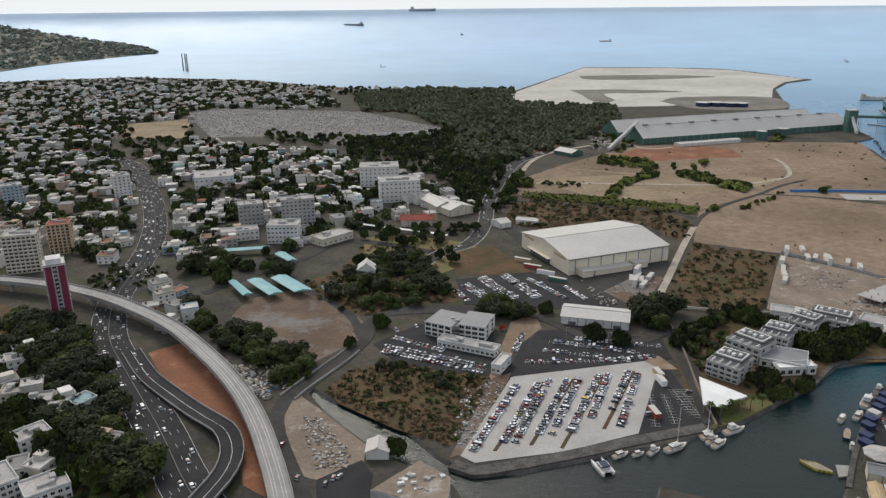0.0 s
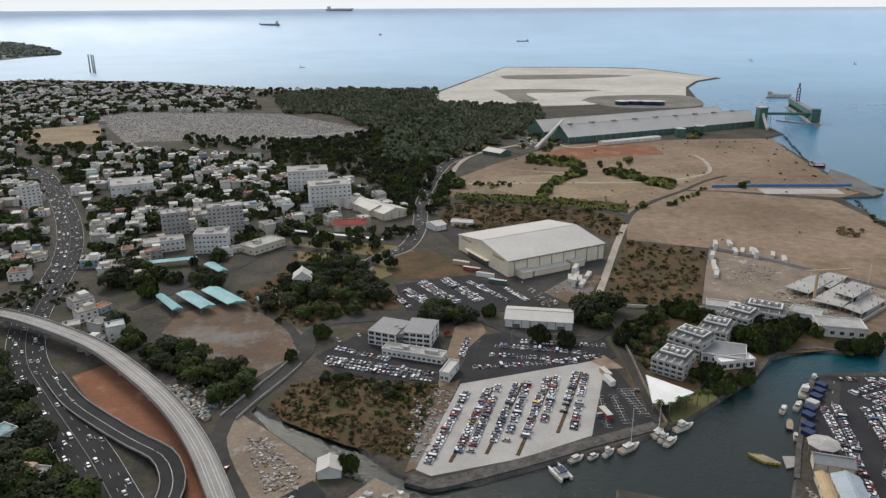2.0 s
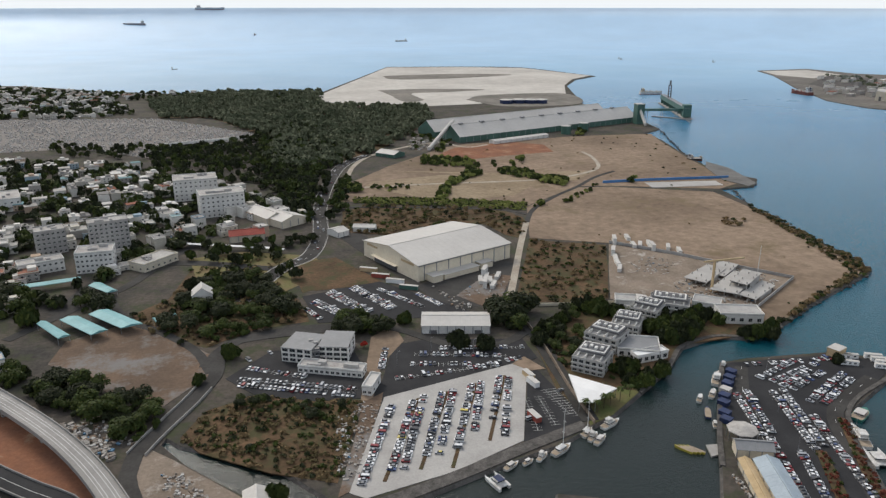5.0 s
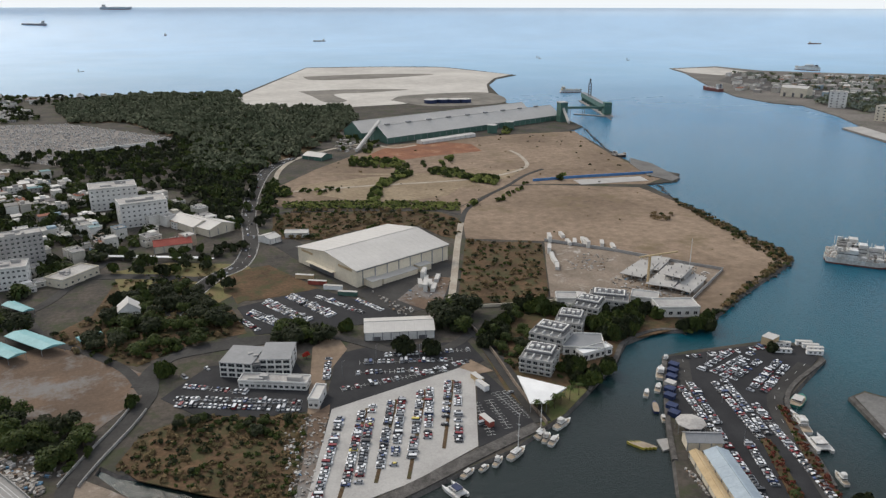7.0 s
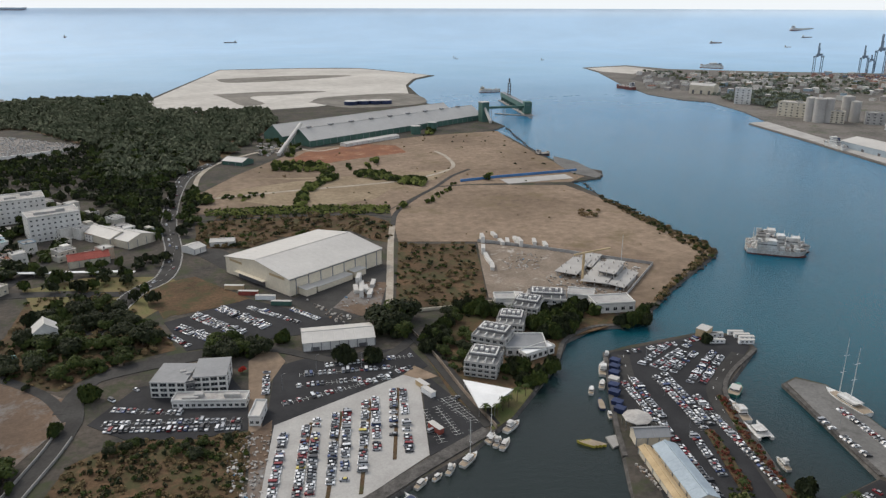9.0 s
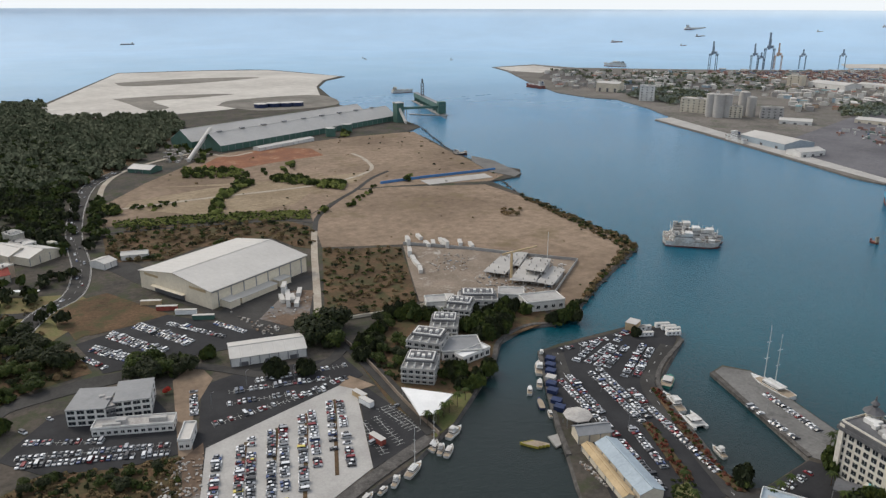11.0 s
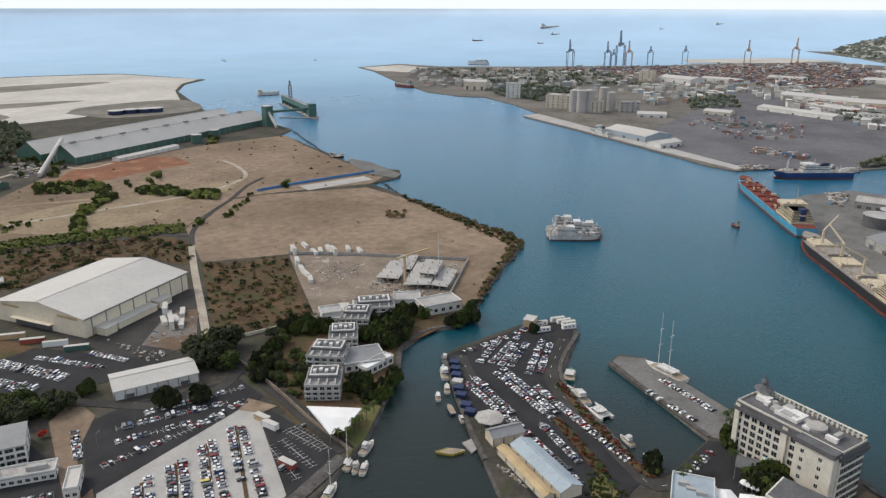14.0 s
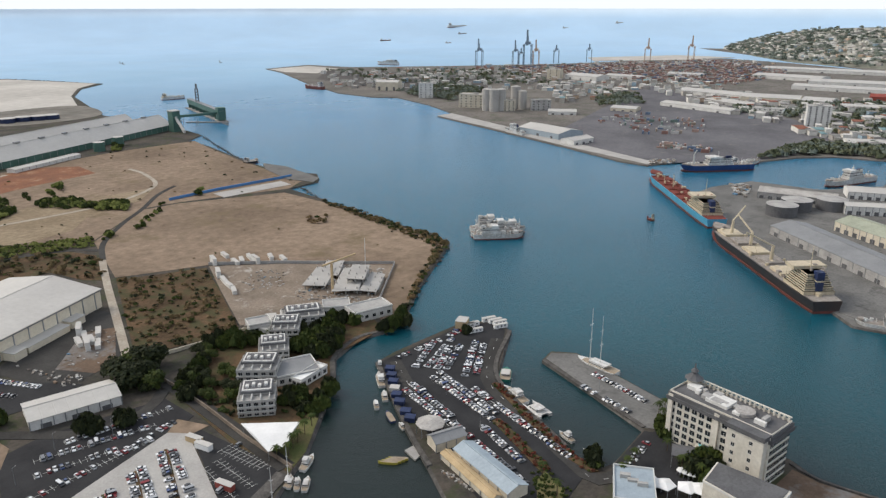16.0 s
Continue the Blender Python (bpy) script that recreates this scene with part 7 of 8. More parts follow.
for p0, p1, D, e, rg, wm, rm, lab in (((649.8, 243.6), (546.8, 123.8), 38, 8, 12, M_WALL_GREY, M_OFFICE_ROOF, "long grey quay shed with dark loading doors"), ((697.5, 198.7), (646.4, 127.2), 34, 9, 13, M_WALL_CREAM, M_OLIVE, "pale green-roofed quay shed"),
                                      ((782.9, 290.9), (793.6, 214.0), 30, 7, 10, M_WALL_GREY, M_FLAT, "low grey-roofed quay shed"), ((837.7, 210.9), (862.0, 139.4), 30, 8, 11, M_WALL_WHITE, M_SHEET, "white-roofed quay storage shed"), ((764.9, 200.9), (795.8, 133.2), 18, 9, 11, M_WALL_WHITE, M_SHEET, "white office range on the quay")):
    shed("quay_shed", p0, p1, D, e, rg, lab, wm, rm, "warehouse", bays=12, doors=9)
for x, y in [(725.8, 252.3), (755.6, 245.2), (780.1, 216.8)]:
    root = thing("storage_tank", pose(x, y, 0), "black cylindrical storage tank with flat lid", "tank", "quay tanks")
    part("shell", cone(bmesh.new(), 0, 0, -0.3, 11, 15, 15, 28), M_SLATE, root)
    part("lid", cone(bmesh.new(), 0, 0, 11, 12, 15.4, 3, 28), M_WALL_GREY, root)
for (x, y), h, r0 in (((1182.5, 917.9), 42, 10), ((1183.9, 902.6), 42, 10), ((1198.9, 896.4), 42, 10), ((1245.4, 890.9), 44, 10), ((1246.5, 875.5), 36, 9)):
    root = thing("silo", pose(x, y, 0), "tall pale concrete silo", "silo", "port silos")
    part("shell", cone(bmesh.new(), 0, 0, -0.3, h, r0, r0, 20), M_CONCRETE, root)
    part("cap", cone(bmesh.new(), 0, 0, h, h + 2, r0 + 0.3, r0 * 0.3, 20), M_FLAT, root)
for p0, p1, D, h, st, b, mt in (((1189.5, 992.8), (1205.6, 943.1), 30, 26, 5, 5, M_WALL_CREAM), ((1259.0, 1155.4), (1278.4, 1130.1), 24, 32, 6, 3, M_WALL_WHITE), ((1194.8, 888.3), (1209.8, 868.7), 20, 20, 5, 3, M_WALL_CREAM), ((1351.5, 365.5), (1363.6, 329.3), 24, 34.8, 11, 4, M_WALL_WHITE), ((1453.4, 484.1), (1457.7, 428.4), 20, 12, 3, 6, M_WALL_WHITE), ((1235.9, 848.0), (1259.9, 816.6), 20, 20, 4, 4, M_WALL_GREY), ((1830.2, 1149.8), (1837.0, 1113.7), 30, 26, 6, 2, M_WALL_CREAM)):
    block("port_building", p0, p1, D, h, st, b, "pale multi-storey port building", mt, M_FLAT, side_bays=0, win=(3.0, 1.8), seed=int(h))

M_BOX = surface("container", (1.0, 1.0, 1.0), (0.8, 0.8, 0.8), rough=0.6, big=0.1, fine=0.6, amount=0.3, bump=0, jitter="island")
FARV, FARF, FARI = [], [], []
cr = random.Random(88)
for x, y in scatter([(1960.6, 1513.4), (2274.4, 1331.5), (2752.5, 1007.0), (2797.0, 859.2), (2403.4, 633.9), (1995.5, 678.7), (1930.8, 886.1), (2021.9, 1195.5)], 2200, cr, 11):
    a = 0.35 + cr.choice((0, 0, 1.57))
    for k in range(cr.choice((1, 2, 2, 3, 4))):
        far_box(x, y, k * 2.6 - 0.1, 12.2, cr.choice((2.5, 5.0, 7.5)), 2.6, a, 0)
for x, y in scatter([(1181.4, 685.1), (1328.7, 673.2), (1305.8, 522.1), (1181.7, 480.4), (1098.4, 543.9)], 90, cr, 9) + scatter([(1033.2, 503.7), (1036.6, 423.5), (1005.3, 414.9), (1001.9, 491.1)], 40, cr, 7):
    far_box(x, y, -0.1, cr.uniform(6, 13), 2.6, cr.choice((2.6, 5.2)), 0.4 + cr.choice((0, 1.57)), 0)
joined("shipping_containers", FARV, FARF, [M_BOX], FARI, "stacked rust-red, blue and grey shipping containers", "containers")
FARV, FARF, FARI = [], [], []
for poly, n in (([(1678.0, 1093.9), (2056.5, 853.9), (1619.7, 429.3), (1724.5, 291.9), (1216.7, 224.4), (1197.5, 288.2), (1410.1, 503.2), (1730.5, 803.7), (1322.5, 818.6)], 300), ([(1585.8, 1830.6), (1944.8, 1570.4), (2057.2, 1214.5), (1603.4, 970.0), (1385.3, 1155.3), (1349.5, 1302.3), (1311.4, 1459.2)], 190), ([(1950.0, 321.9), (1633.9, 410.7), (1151.9, 272.3), (1142.4, 214.5), (1335.4, 68.7), (2282.0, 82.0)], 120), ([(1958.3, 1627.4), (2341.4, 1367.7), (2934.4, 960.1), (2800.4, 726.5), (2332.5, 956.7), (1950.0, 1354.7)], 90)):
    for x, y in scatter(poly, n, cr, 18):
        w, d, h = cr.uniform(9, 30), cr.uniform(8, 18), cr.uniform(4, 11)
        a = 0.4 + cr.uniform(-0.2, 0.2)
        far_box(x, y, -0.2, w, d, h, a, 0)
        far_box(x, y, h - 0.2, w + 0.6, d + 0.6, 0.5, a, 1)
joined("port_sheds_far", FARV, FARF, [M_HOUSE_FAR, M_ROOF_FAR], FARI, "scattered pale port buildings", "buildings")
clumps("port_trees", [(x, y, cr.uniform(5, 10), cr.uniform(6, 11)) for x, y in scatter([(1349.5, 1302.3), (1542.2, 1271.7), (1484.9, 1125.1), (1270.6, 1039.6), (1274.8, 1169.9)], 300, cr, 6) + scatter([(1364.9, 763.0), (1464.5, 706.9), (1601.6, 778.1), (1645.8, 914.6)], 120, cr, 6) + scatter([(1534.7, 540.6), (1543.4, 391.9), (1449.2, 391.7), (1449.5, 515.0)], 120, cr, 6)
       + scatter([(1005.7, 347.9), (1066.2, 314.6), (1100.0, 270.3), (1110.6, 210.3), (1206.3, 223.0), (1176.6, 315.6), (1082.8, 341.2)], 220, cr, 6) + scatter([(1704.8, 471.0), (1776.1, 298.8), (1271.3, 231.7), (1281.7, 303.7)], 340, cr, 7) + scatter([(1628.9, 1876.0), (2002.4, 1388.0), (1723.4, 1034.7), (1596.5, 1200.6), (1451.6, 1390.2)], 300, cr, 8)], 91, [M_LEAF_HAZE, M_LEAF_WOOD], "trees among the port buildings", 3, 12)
patch("dark_yard", [(1650.9, 1847.3), (1735.7, 1634.7), (1724.9, 1287.5), (1484.9, 1125.1), (1368.9, 1318.9), (1379.2, 1484.9), (1432.8, 1669.5)], 0.3, M_ROCK, "dark stockpile ground", "yard")
patch("sand_spit", [(1567.4, 2027.2), (1737.8, 2032.3), (1719.4, 1864.9), (1558.2, 1801.5), (1526.9, 1907.5)], 0.3, M_SAND, "sandy tip of the port land", "sand")
patch("sand_bar", [(2706.7, 1463.5), (3059.9, 1227.5), (3063.1, 998.7), (2816.0, 1114.6), (2551.8, 1362.3)], 0.3, M_SAND, "pale sandy edge of the port", "sand")
patch("quay_apron", [(1067.0, 952.8), (1107.9, 949.6), (904.3, 468.2), (930.0, 434.5), (879.4, 457.8), (927.4, 596.4), (1001.0, 774.7)], 0.35, M_CONCRETE, "pale concrete quay edge", "quay")
patch("quay_apron", [(658.2, 300.5), (697.4, 289.6), (505.4, 119.1), (472.7, 125.5), (485.9, 157.4)], 0.3, M_QUAY, "grey quay apron", "quay")

M_CRANE_BLUE = surface("blue_crane_steel", (0.25, 0.33, 0.42), (0.2, 0.27, 0.35), rough=0.5, big=0.1, bump=0)
M_CRANE_TAN = surface("orange_crane_steel", (0.58, 0.42, 0.32), (0.5, 0.36, 0.27), rough=0.5, big=0.1, bump=0)


def gantry(p, h, material, raised_boom):
    root = thing("gantry_crane", pose(*p, 0, 0, 0, 25), "tall container gantry crane with " + ("raised" if raised_boom else "level") + " boom on the quay", "crane", "gantry cranes")
    s = h / 80
    for ex in (-1, 1):
        for ey in (-1, 1):
            part("leg", box(bmesh.new(), ex * 13 * s, ey * 9 * s, -0.3, 1.7 * s, 1.7 * s, 46 * s), material, root)
    for ey in (-1, 1):
        part("girder", box(bmesh.new(), 0, ey * 9 * s, 42 * s, 30 * s, 3 * s, 4 * s), material, root)
        part("sill", box(bmesh.new(), 0, ey * 9 * s, 14 * s, 28 * s, 2 * s, 2.5 * s), material, root)
    part("machinery_house", box(bmesh.new(), 6 * s, 0, 46 * s, 20 * s, 12 * s, 6 * s), material, root)
    part("apex", box(bmesh.new(), -8 * s, 0, 46 * s, 2 * s, 5 * s, 20 * s), material, root)
    if raised_boom:
        part("boom", box(bmesh.new(), -15 * s, 0, 44 * s, 2.2 * s, 4 * s, 36 * s), material, root)
    else:
        part("boom", box(bmesh.new(), -34 * s, 0, 45 * s, 46 * s, 6 * s, 3.5 * s), material, root)
    return root


for p, h, mt, up in (((2075.1, 1552.1), 92, M_CRANE_BLUE, 1), ((2170.5, 1467.2), 86, M_CRANE_BLUE, 1), ((2203.4, 1464.7), 70, M_CRANE_BLUE, 0), ((2260.1, 1473.8), 118, M_CRANE_BLUE, 1), ((2213.0, 1411.7), 88, M_CRANE_TAN, 1), ((2368.4, 1418.7), 78, M_CRANE_BLUE, 0), ((2489.8, 1349.9), 78, M_CRANE_BLUE, 0), ((2567.7, 1158.5), 88, M_CRANE_TAN, 1), ((2773.3, 1073.2), 92, M_CRANE_TAN, 1)):
    gantry(p, h, mt, up)


# ---- ships ----
M_HULL_BLACK = surface("black_hull", (0.03, 0.03, 0.033), (0.05, 0.035, 0.03), rough=0.5, big=0.1, fine=0.6, bump=0)
M_HULL_SKY = surface("light_blue_hull", (0.1, 0.4, 0.58), (0.08, 0.33, 0.5), rough=0.5, big=0.1, fine=0.6, bump=0)
M_HULL_BLUE = surface("dark_blue_hull", (0.025, 0.075, 0.24), (0.02, 0.055, 0.17), rough=0.5, big=0.1, fine=0.6, bump=0)
M_HULL_WHITE = surface("white_hull", (0.72, 0.72, 0.7), (0.55, 0.52, 0.48), rough=0.5, big=0.15, fine=0.6, bump=0)
M_HULL_RED = surface("red_bottom_paint", (0.2, 0.055, 0.04), (0.12, 0.04, 0.03), rough=0.6, big=0.15, fine=0.6, bump=0)
# hull grey of the far ships, lightened to hold the haze of distance
M_HULL_GREY = surface("hazed_grey_hull", (0.26, 0.27, 0.29), (0.2, 0.205, 0.22), rough=0.6, big=0.05, fine=0.3, bump=0)
M_HULL_GREEN = surface("green_hull", (0.04, 0.22, 0.17), rough=0.5, big=0.15, bump=0)
M_DECK_RED = surface("red_deck", (0.24, 0.07, 0.055), (0.16, 0.055, 0.045), rough=0.8, big=0.2, fine=0.6, bump=0)
M_DECK_GREY = surface("grey_deck", (0.36, 0.33, 0.3), (0.26, 0.23, 0.2), rough=0.8, big=0.2, fine=0.6, bump=0)
M_CREAM = surface("cream_superstructure", (0.62, 0.53, 0.38), (0.52, 0.44, 0.31), rough=0.6, big=0.2, fine=0.7, bump=0)
M_WOOD_DECK = surface("teak_deck", (0.4, 0.33, 0.25), (0.32, 0.26, 0.19), rough=0.8, big=0.3, bump=0)


def hull_bm(Lg, beam, z0, z1, bow=0.22, stern=0.82, flare=1.0):
    """A ship's hull, stern at x = 0, bow at x = Lg, between heights z0 and z1."""
    n = 14
    bm = bmesh.new()
    rows = []
    for i in range(n + 1):
        t = i / n
        if t > 1 - bow:
            w = max(0.03, 1 - ((t - 1 + bow) / bow) ** 2.2)
        elif t < 0.12:
            w = stern + (1 - stern) * t / 0.12
        else:
            w = 1
        rake = 0.06 * Lg * (t - 1 + bow) / bow if t > 1 - bow else 0
        lift = 0.18 * (z1 - z0) * max(0, (t - 0.75) / 0.25) ** 2
        rows.append([bm.verts.new(q) for q in ((t * Lg - rake, -w * beam / 2 * 0.86, z0), (t * Lg, -w * beam / 2 * flare, z1 + lift), (t * Lg, w * beam / 2 * flare, z1 + lift), (t * Lg - rake, w * beam / 2 * 0.86, z0))])
    for a, b in zip(rows, rows[1:]):
        for k in range(4):
            bm.faces.new((a[k], b[k], b[(k + 1) % 4], a[(k + 1) % 4]))
    bm.faces.new(rows[0])
    bm.faces.new(rows[-1][::-1])
    bmesh.ops.recalc_face_normals(bm, faces=bm.faces[:])
    return bm


def ship(name, stern, bow, beam, free, hull, deck, house, label, house_at=0.06, house_len=0.13, decks=5, hatches=0, cranes=0, pipes=False, base=None, funnel=None, category="ship", stripe=None, rig=0):
    a, b = Vector(stern), Vector(bow)
    d = b - a
    L = d.length
    z = SEA_Z if base is None else base
    root = thing(name, Matrix.Translation((a.x, a.y, z)) @ Matrix.Rotation(math.atan2(d.y, d.x), 4, "Z"), label, category)
    part("bottom", hull_bm(L, beam, -2, free * 0.2, flare=0.95), M_HULL_RED, root)
    part("hull", hull_bm(L, beam, free * 0.2, free), hull, root)
    part("deck", hull_bm(L * 0.99, beam * 0.94, free, free + 0.25), deck, root)
    hx, hl = L * (house_at + house_len / 2), L * house_len
    for k in range(decks):
        f = 1 - 0.09 * k
        lvl = part("deckhouse", box(bmesh.new(), hx, 0, free + k * 2.8, hl * f, beam * 0.86 * f, 2.8), house, root)
        if k:
            part("windows_band", box(bmesh.new(), hx, 0, free + k * 2.8 + 1.1, hl * f + 0.1, beam * 0.86 * f + 0.1, 0.55), M_GLASS, lvl)
        part("deck_edge", box(bmesh.new(), hx, 0, free + k * 2.8 + 2.6, hl * f + 0.6, beam * 0.88 * f, 0.2), house, root)
    part("bridge_wing", box(bmesh.new(), hx + hl * 0.25, 0, free + decks * 2.8, hl * 0.4, beam * 0.95, 2.4), house, root)
    part("mast", cone(bmesh.new(), hx + min(1, L * 0.05), 0, free + decks * 2.8, free + decks * 2.8 + max(L * 0.09, 2), min(0.4, L * 0.03), 0.15, 6), house, root)
    part("funnel", box(bmesh.new(), L * house_at + hl * 0.12, 0, free + 2.5, hl * 0.2, beam * 0.2, decks * 2.8), funnel or M_BLUE, root)
    part("funnel_band", box(bmesh.new(), L * house_at + hl * 0.12, 0, free + decks * 1.9, hl * 0.22, beam * 0.21, 1.0), house, root)
    gr = random.Random(int(L * 10))
    gear = bmesh.new()
    for k in range(34 if L > 30 else 5):   # winches, lockers, vents and stores
        z, w = free + (decks * 2.8 if k % 6 == 0 else 0.2), min(1.0, L / 60)
        x = hx + gr.uniform(-0.3, 0.3) * hl if k % 6 == 0 else gr.uniform(0.05, 0.93) * L
        piece = bmesh.new() if L > 100 and base is None else gear
        box(piece, x, gr.uniform(-0.38, 0.38) * beam * (0.5 if x > 0.8 * L else 1), z, gr.uniform(1, 4) * w, gr.uniform(0.8, 3) * w, gr.uniform(0.8, 3.2) * w, gr.uniform(0, 0.4))
        if piece is not gear:
            part("deck_locker", piece, house if k % 3 else deck, root)
    for k in range(4 if L > 30 else 1):
        cone(gear, gr.uniform(0.1, 0.9) * L, gr.uniform(-0.3, 0.3) * beam, free, free + gr.uniform(4, 9) * min(1.0, L / 60), 0.3, 0.15, 6)
    part("deck_gear", gear, M_HULL_WHITE if L < 60 else house, root)
    x0, x1 = L * (house_at + house_len + 0.03), L * 0.88
    for k in range(hatches):
        w = (x1 - x0) / hatches
        part("hatch_cover", box(bmesh.new(), x0 + (k + 0.5) * w, 0, free, w * 0.72, beam * 0.62, 2.2), M_DECK_GREY if k % 2 else house, root)
    for k in range(cranes):
        x = x0 + (k + 0.98) * (x1 - x0) / (cranes + 0.4)
        post = part("crane_post", cone(bmesh.new(), x, 0, free, free + 13, 1.5, 1.2, 8), house, root)
        bm = bmesh.new()
        box(bm, 0, 0, 0, 24, 0.9, 1.1)
        jib = part("crane_jib", bm, house, post)
        jib.matrix_local = Matrix.Translation((x, 0, free + 13)) @ Matrix.Rotation(radians(70 - 60 * k), 4, "Z") @ Matrix.Rotation(radians(-24), 4, "Y") @ Matrix.Translation((11, 0, 0))
    if pipes:
        for k in range(7):
            part("deck_pipe", box(bmesh.new(), (x0 + x1) / 2, (k - 3) * 1.1, free + 0.8, x1 - x0, 0.35, 0.35), M_DECK_RED, root)
        for k in range(6):
            part("manifold", box(bmesh.new(), x0 + (k + 0.5) * (x1 - x0) / 6, 0, free + 0.2, 2.0, beam * 0.8, 1.4), M_DECK_RED, root)
        part("mid_crane", cone(bmesh.new(), (x0 + x1) / 2, 2, free, free + 14, 0.8, 0.5, 8), house, root)
    part("forecastle", hull_bm(L * 0.1, beam * 0.62, free, free + 2.0, bow=0.9), deck, root).location = (L * 0.88, 0, 0)
    for k in range(rig):
        x = L * (0.12 + 0.76 * k / max(1, rig - 1))
        part("mast", cone(bmesh.new(), x, 0, free, free + 11 - 2 * (k % 2), 0.28, 0.14, 6), house, root)
        part("derrick", box(bmesh.new(), x, 0, free + 5.5, 0.35, beam * 0.9, 0.4), house, root)
    if stripe is not None:
        part("hull_stripe", hull_bm(L * 0.995, beam * 1.004, free * 0.82, free * 1.01), stripe, root)
    return root


ship("tanker", (642.1, 289.9), (814.3, 425.7), 24, 9, M_HULL_SKY, M_DECK_RED, M_CREAM, "light blue oil tanker with red deck and cream deckhouse", decks=4, house_len=0.2, pipes=True)
ship("bulk_carrier", (481.7, 163.0), (628.9, 288.8), 26, 9, M_HULL_BLACK, M_DECK_GREY, M_CREAM, "black-hulled bulk carrier with cream deckhouse and deck cranes", decks=5, house_len=0.15, hatches=5, cranes=3)
ship("fishing_ship", (937.8, 340.1), (867.9, 409.2), 16, 8, M_HULL_BLUE, M_DECK_GREY, M_HULL_WHITE, "blue-hulled white fishing ship at the quay", decks=3, house_at=0.3, house_len=0.35, cranes=1)
for k, (p0, p1) in enumerate((((473.7, 454.8), (506.1, 420.7)), ((478.1, 460.4), (511.8, 427.8)), ((485.9, 464.7), (519.0, 427.2)), ((490.6, 470.5), (523.6, 436.2)))):
    ship("trawler", p0, p1, 8.5, 5, M_HULL_WHITE, M_DECK_GREY, M_HULL_WHITE, "rust-streaked white fishing trawler rafted to its neighbours", decks=2 + k % 2, house_at=0.15 + 0.17 * (k % 3), house_len=0.34, hatches=3, funnel=M_HULL_WHITE, rig=4)
ship("coaster", (974.7, 706.2), (993.7, 755.2), 9, 6, M_HULL_WHITE, M_DECK_GREY, M_HULL_WHITE, "small white ship moored at the quay", decks=3, house_at=0.3, house_len=0.35)
ship("patrol_ship", (959.8, 204.1), (885.3, 244.0), 13, 7, M_HULL_WHITE, M_DECK_GREY, M_HULL_WHITE, "grey-white patrol ship at the quay", decks=3, house_at=0.3, house_len=0.3)
ship("supply_ship", (480.6, 103.6), (472.2, 144.0), 9, 4, M_HULL_WHITE, M_DECK_GREY, M_WALL_GREY, "low grey patrol boat at the quay", decks=2, house_at=0.3, house_len=0.3)
ship("coaster", (1259.2, 1462.5), (1259.0, 1527.8), 16, 7, M_HULL_RED, M_DECK_RED, M_HULL_WHITE, "red-hulled small coaster near the port", decks=3)
ship("coaster", (891.2, 1592.6), (943.4, 1580.6), 14, 6, M_HULL_WHITE, M_DECK_GREY, M_CREAM, "pale barge lying by the jetty", decks=2)
ship("barge", (560.8, 888.1), (581.2, 886.8), 12, 3, M_HULL_BLACK, M_DECK_GREY, M_WALL_GREY, "small dark barge near the shore", decks=1)
ship("tug", (630.1, 347.4), (631.9, 355.1), 4, 1.5, M_HULL_RED, M_DECK_RED, M_CREAM, "small red tug boat", decks=1)
ship("cargo_ship", (1964.1, 1818.3), (1938.6, 1893.5), 22, 10, M_HULL_WHITE, M_DECK_GREY, M_HULL_WHITE, "long white ship at the far quay", decks=2, house_len=0.5)
ship("cargo_ship", (938.0, 369.0), (985.8, 342.5), 8, 4, M_HULL_WHITE, M_DECK_GREY, M_WALL_GREY, "small grey vessel at the quay", decks=2)


def far_ship(p, length, turn, hull, label):
    x, y = p
    z = sea_height(math.hypot(x, y)) - 0.02 * length
    c, s = math.cos(turn), math.sin(turn)
    ship("cargo_ship", (x - c * length / 2, y - s * length / 2), (x + c * length / 2, y + s * length / 2), length * 0.15, length * 0.075, hull, M_DECK_GREY, M_HULL_WHITE, label, decks=2 if length < 70 else 4, base=z)


far_ship((-510.2, 4516.3), 117, 3.10, M_HULL_GREY, "dark cargo ship far out at sea")
# pale blue hull here: distance haze put into the colour
far_ship((-111.2, 4774.7), 169, 0.00, M_SHEET_BLUE, "container ship far out at sea")
far_ship((119.0, 4304.4), 38, 1.20, M_HULL_GREY, "small vessel far out at sea")
far_ship((853.2, 3979.6), 65, 3.00, M_HULL_GREY, "dark tug far out at sea")
far_ship((-199.8, 2604.3), 19, 0.20, M_HULL_GREY, "small dark fishing boat far out at sea")
far_ship((3563.1, 2732.9), 123, -0.50, M_HULL_WHITE, "white cruise ship far out at sea")
far_ship((3452.0, 2614.0), 52, -0.60, M_HULL_GREY, "small vessel far out at sea")
far_ship((3021.6, 2810.5), 63, -0.50, M_HULL_RED, "red coaster far out at sea")
far_ship((3164.7, 2498.9), 32, -0.60, M_HULL_RED, "small red vessel far out at sea")
far_ship((1663.8, 2413.4), 16, 0.30, M_HULL_GREY, "small dark boat out at sea")
far_ship((1400.1, 2610.4), 14, 0.30, M_HULL_GREY, "small dark boat out at sea")
far_ship((4122.4, 1977.0), 48, -0.70, M_HULL_WHITE, "small white vessel far out at sea")
far_ship((3888.9, 2201.9), 32, -0.70, M_HULL_WHITE, "small white vessel far out at sea")
far_ship((1416.0, 2653.8), 14, 0.00, M_HULL_GREY, "small dark boat out at sea")


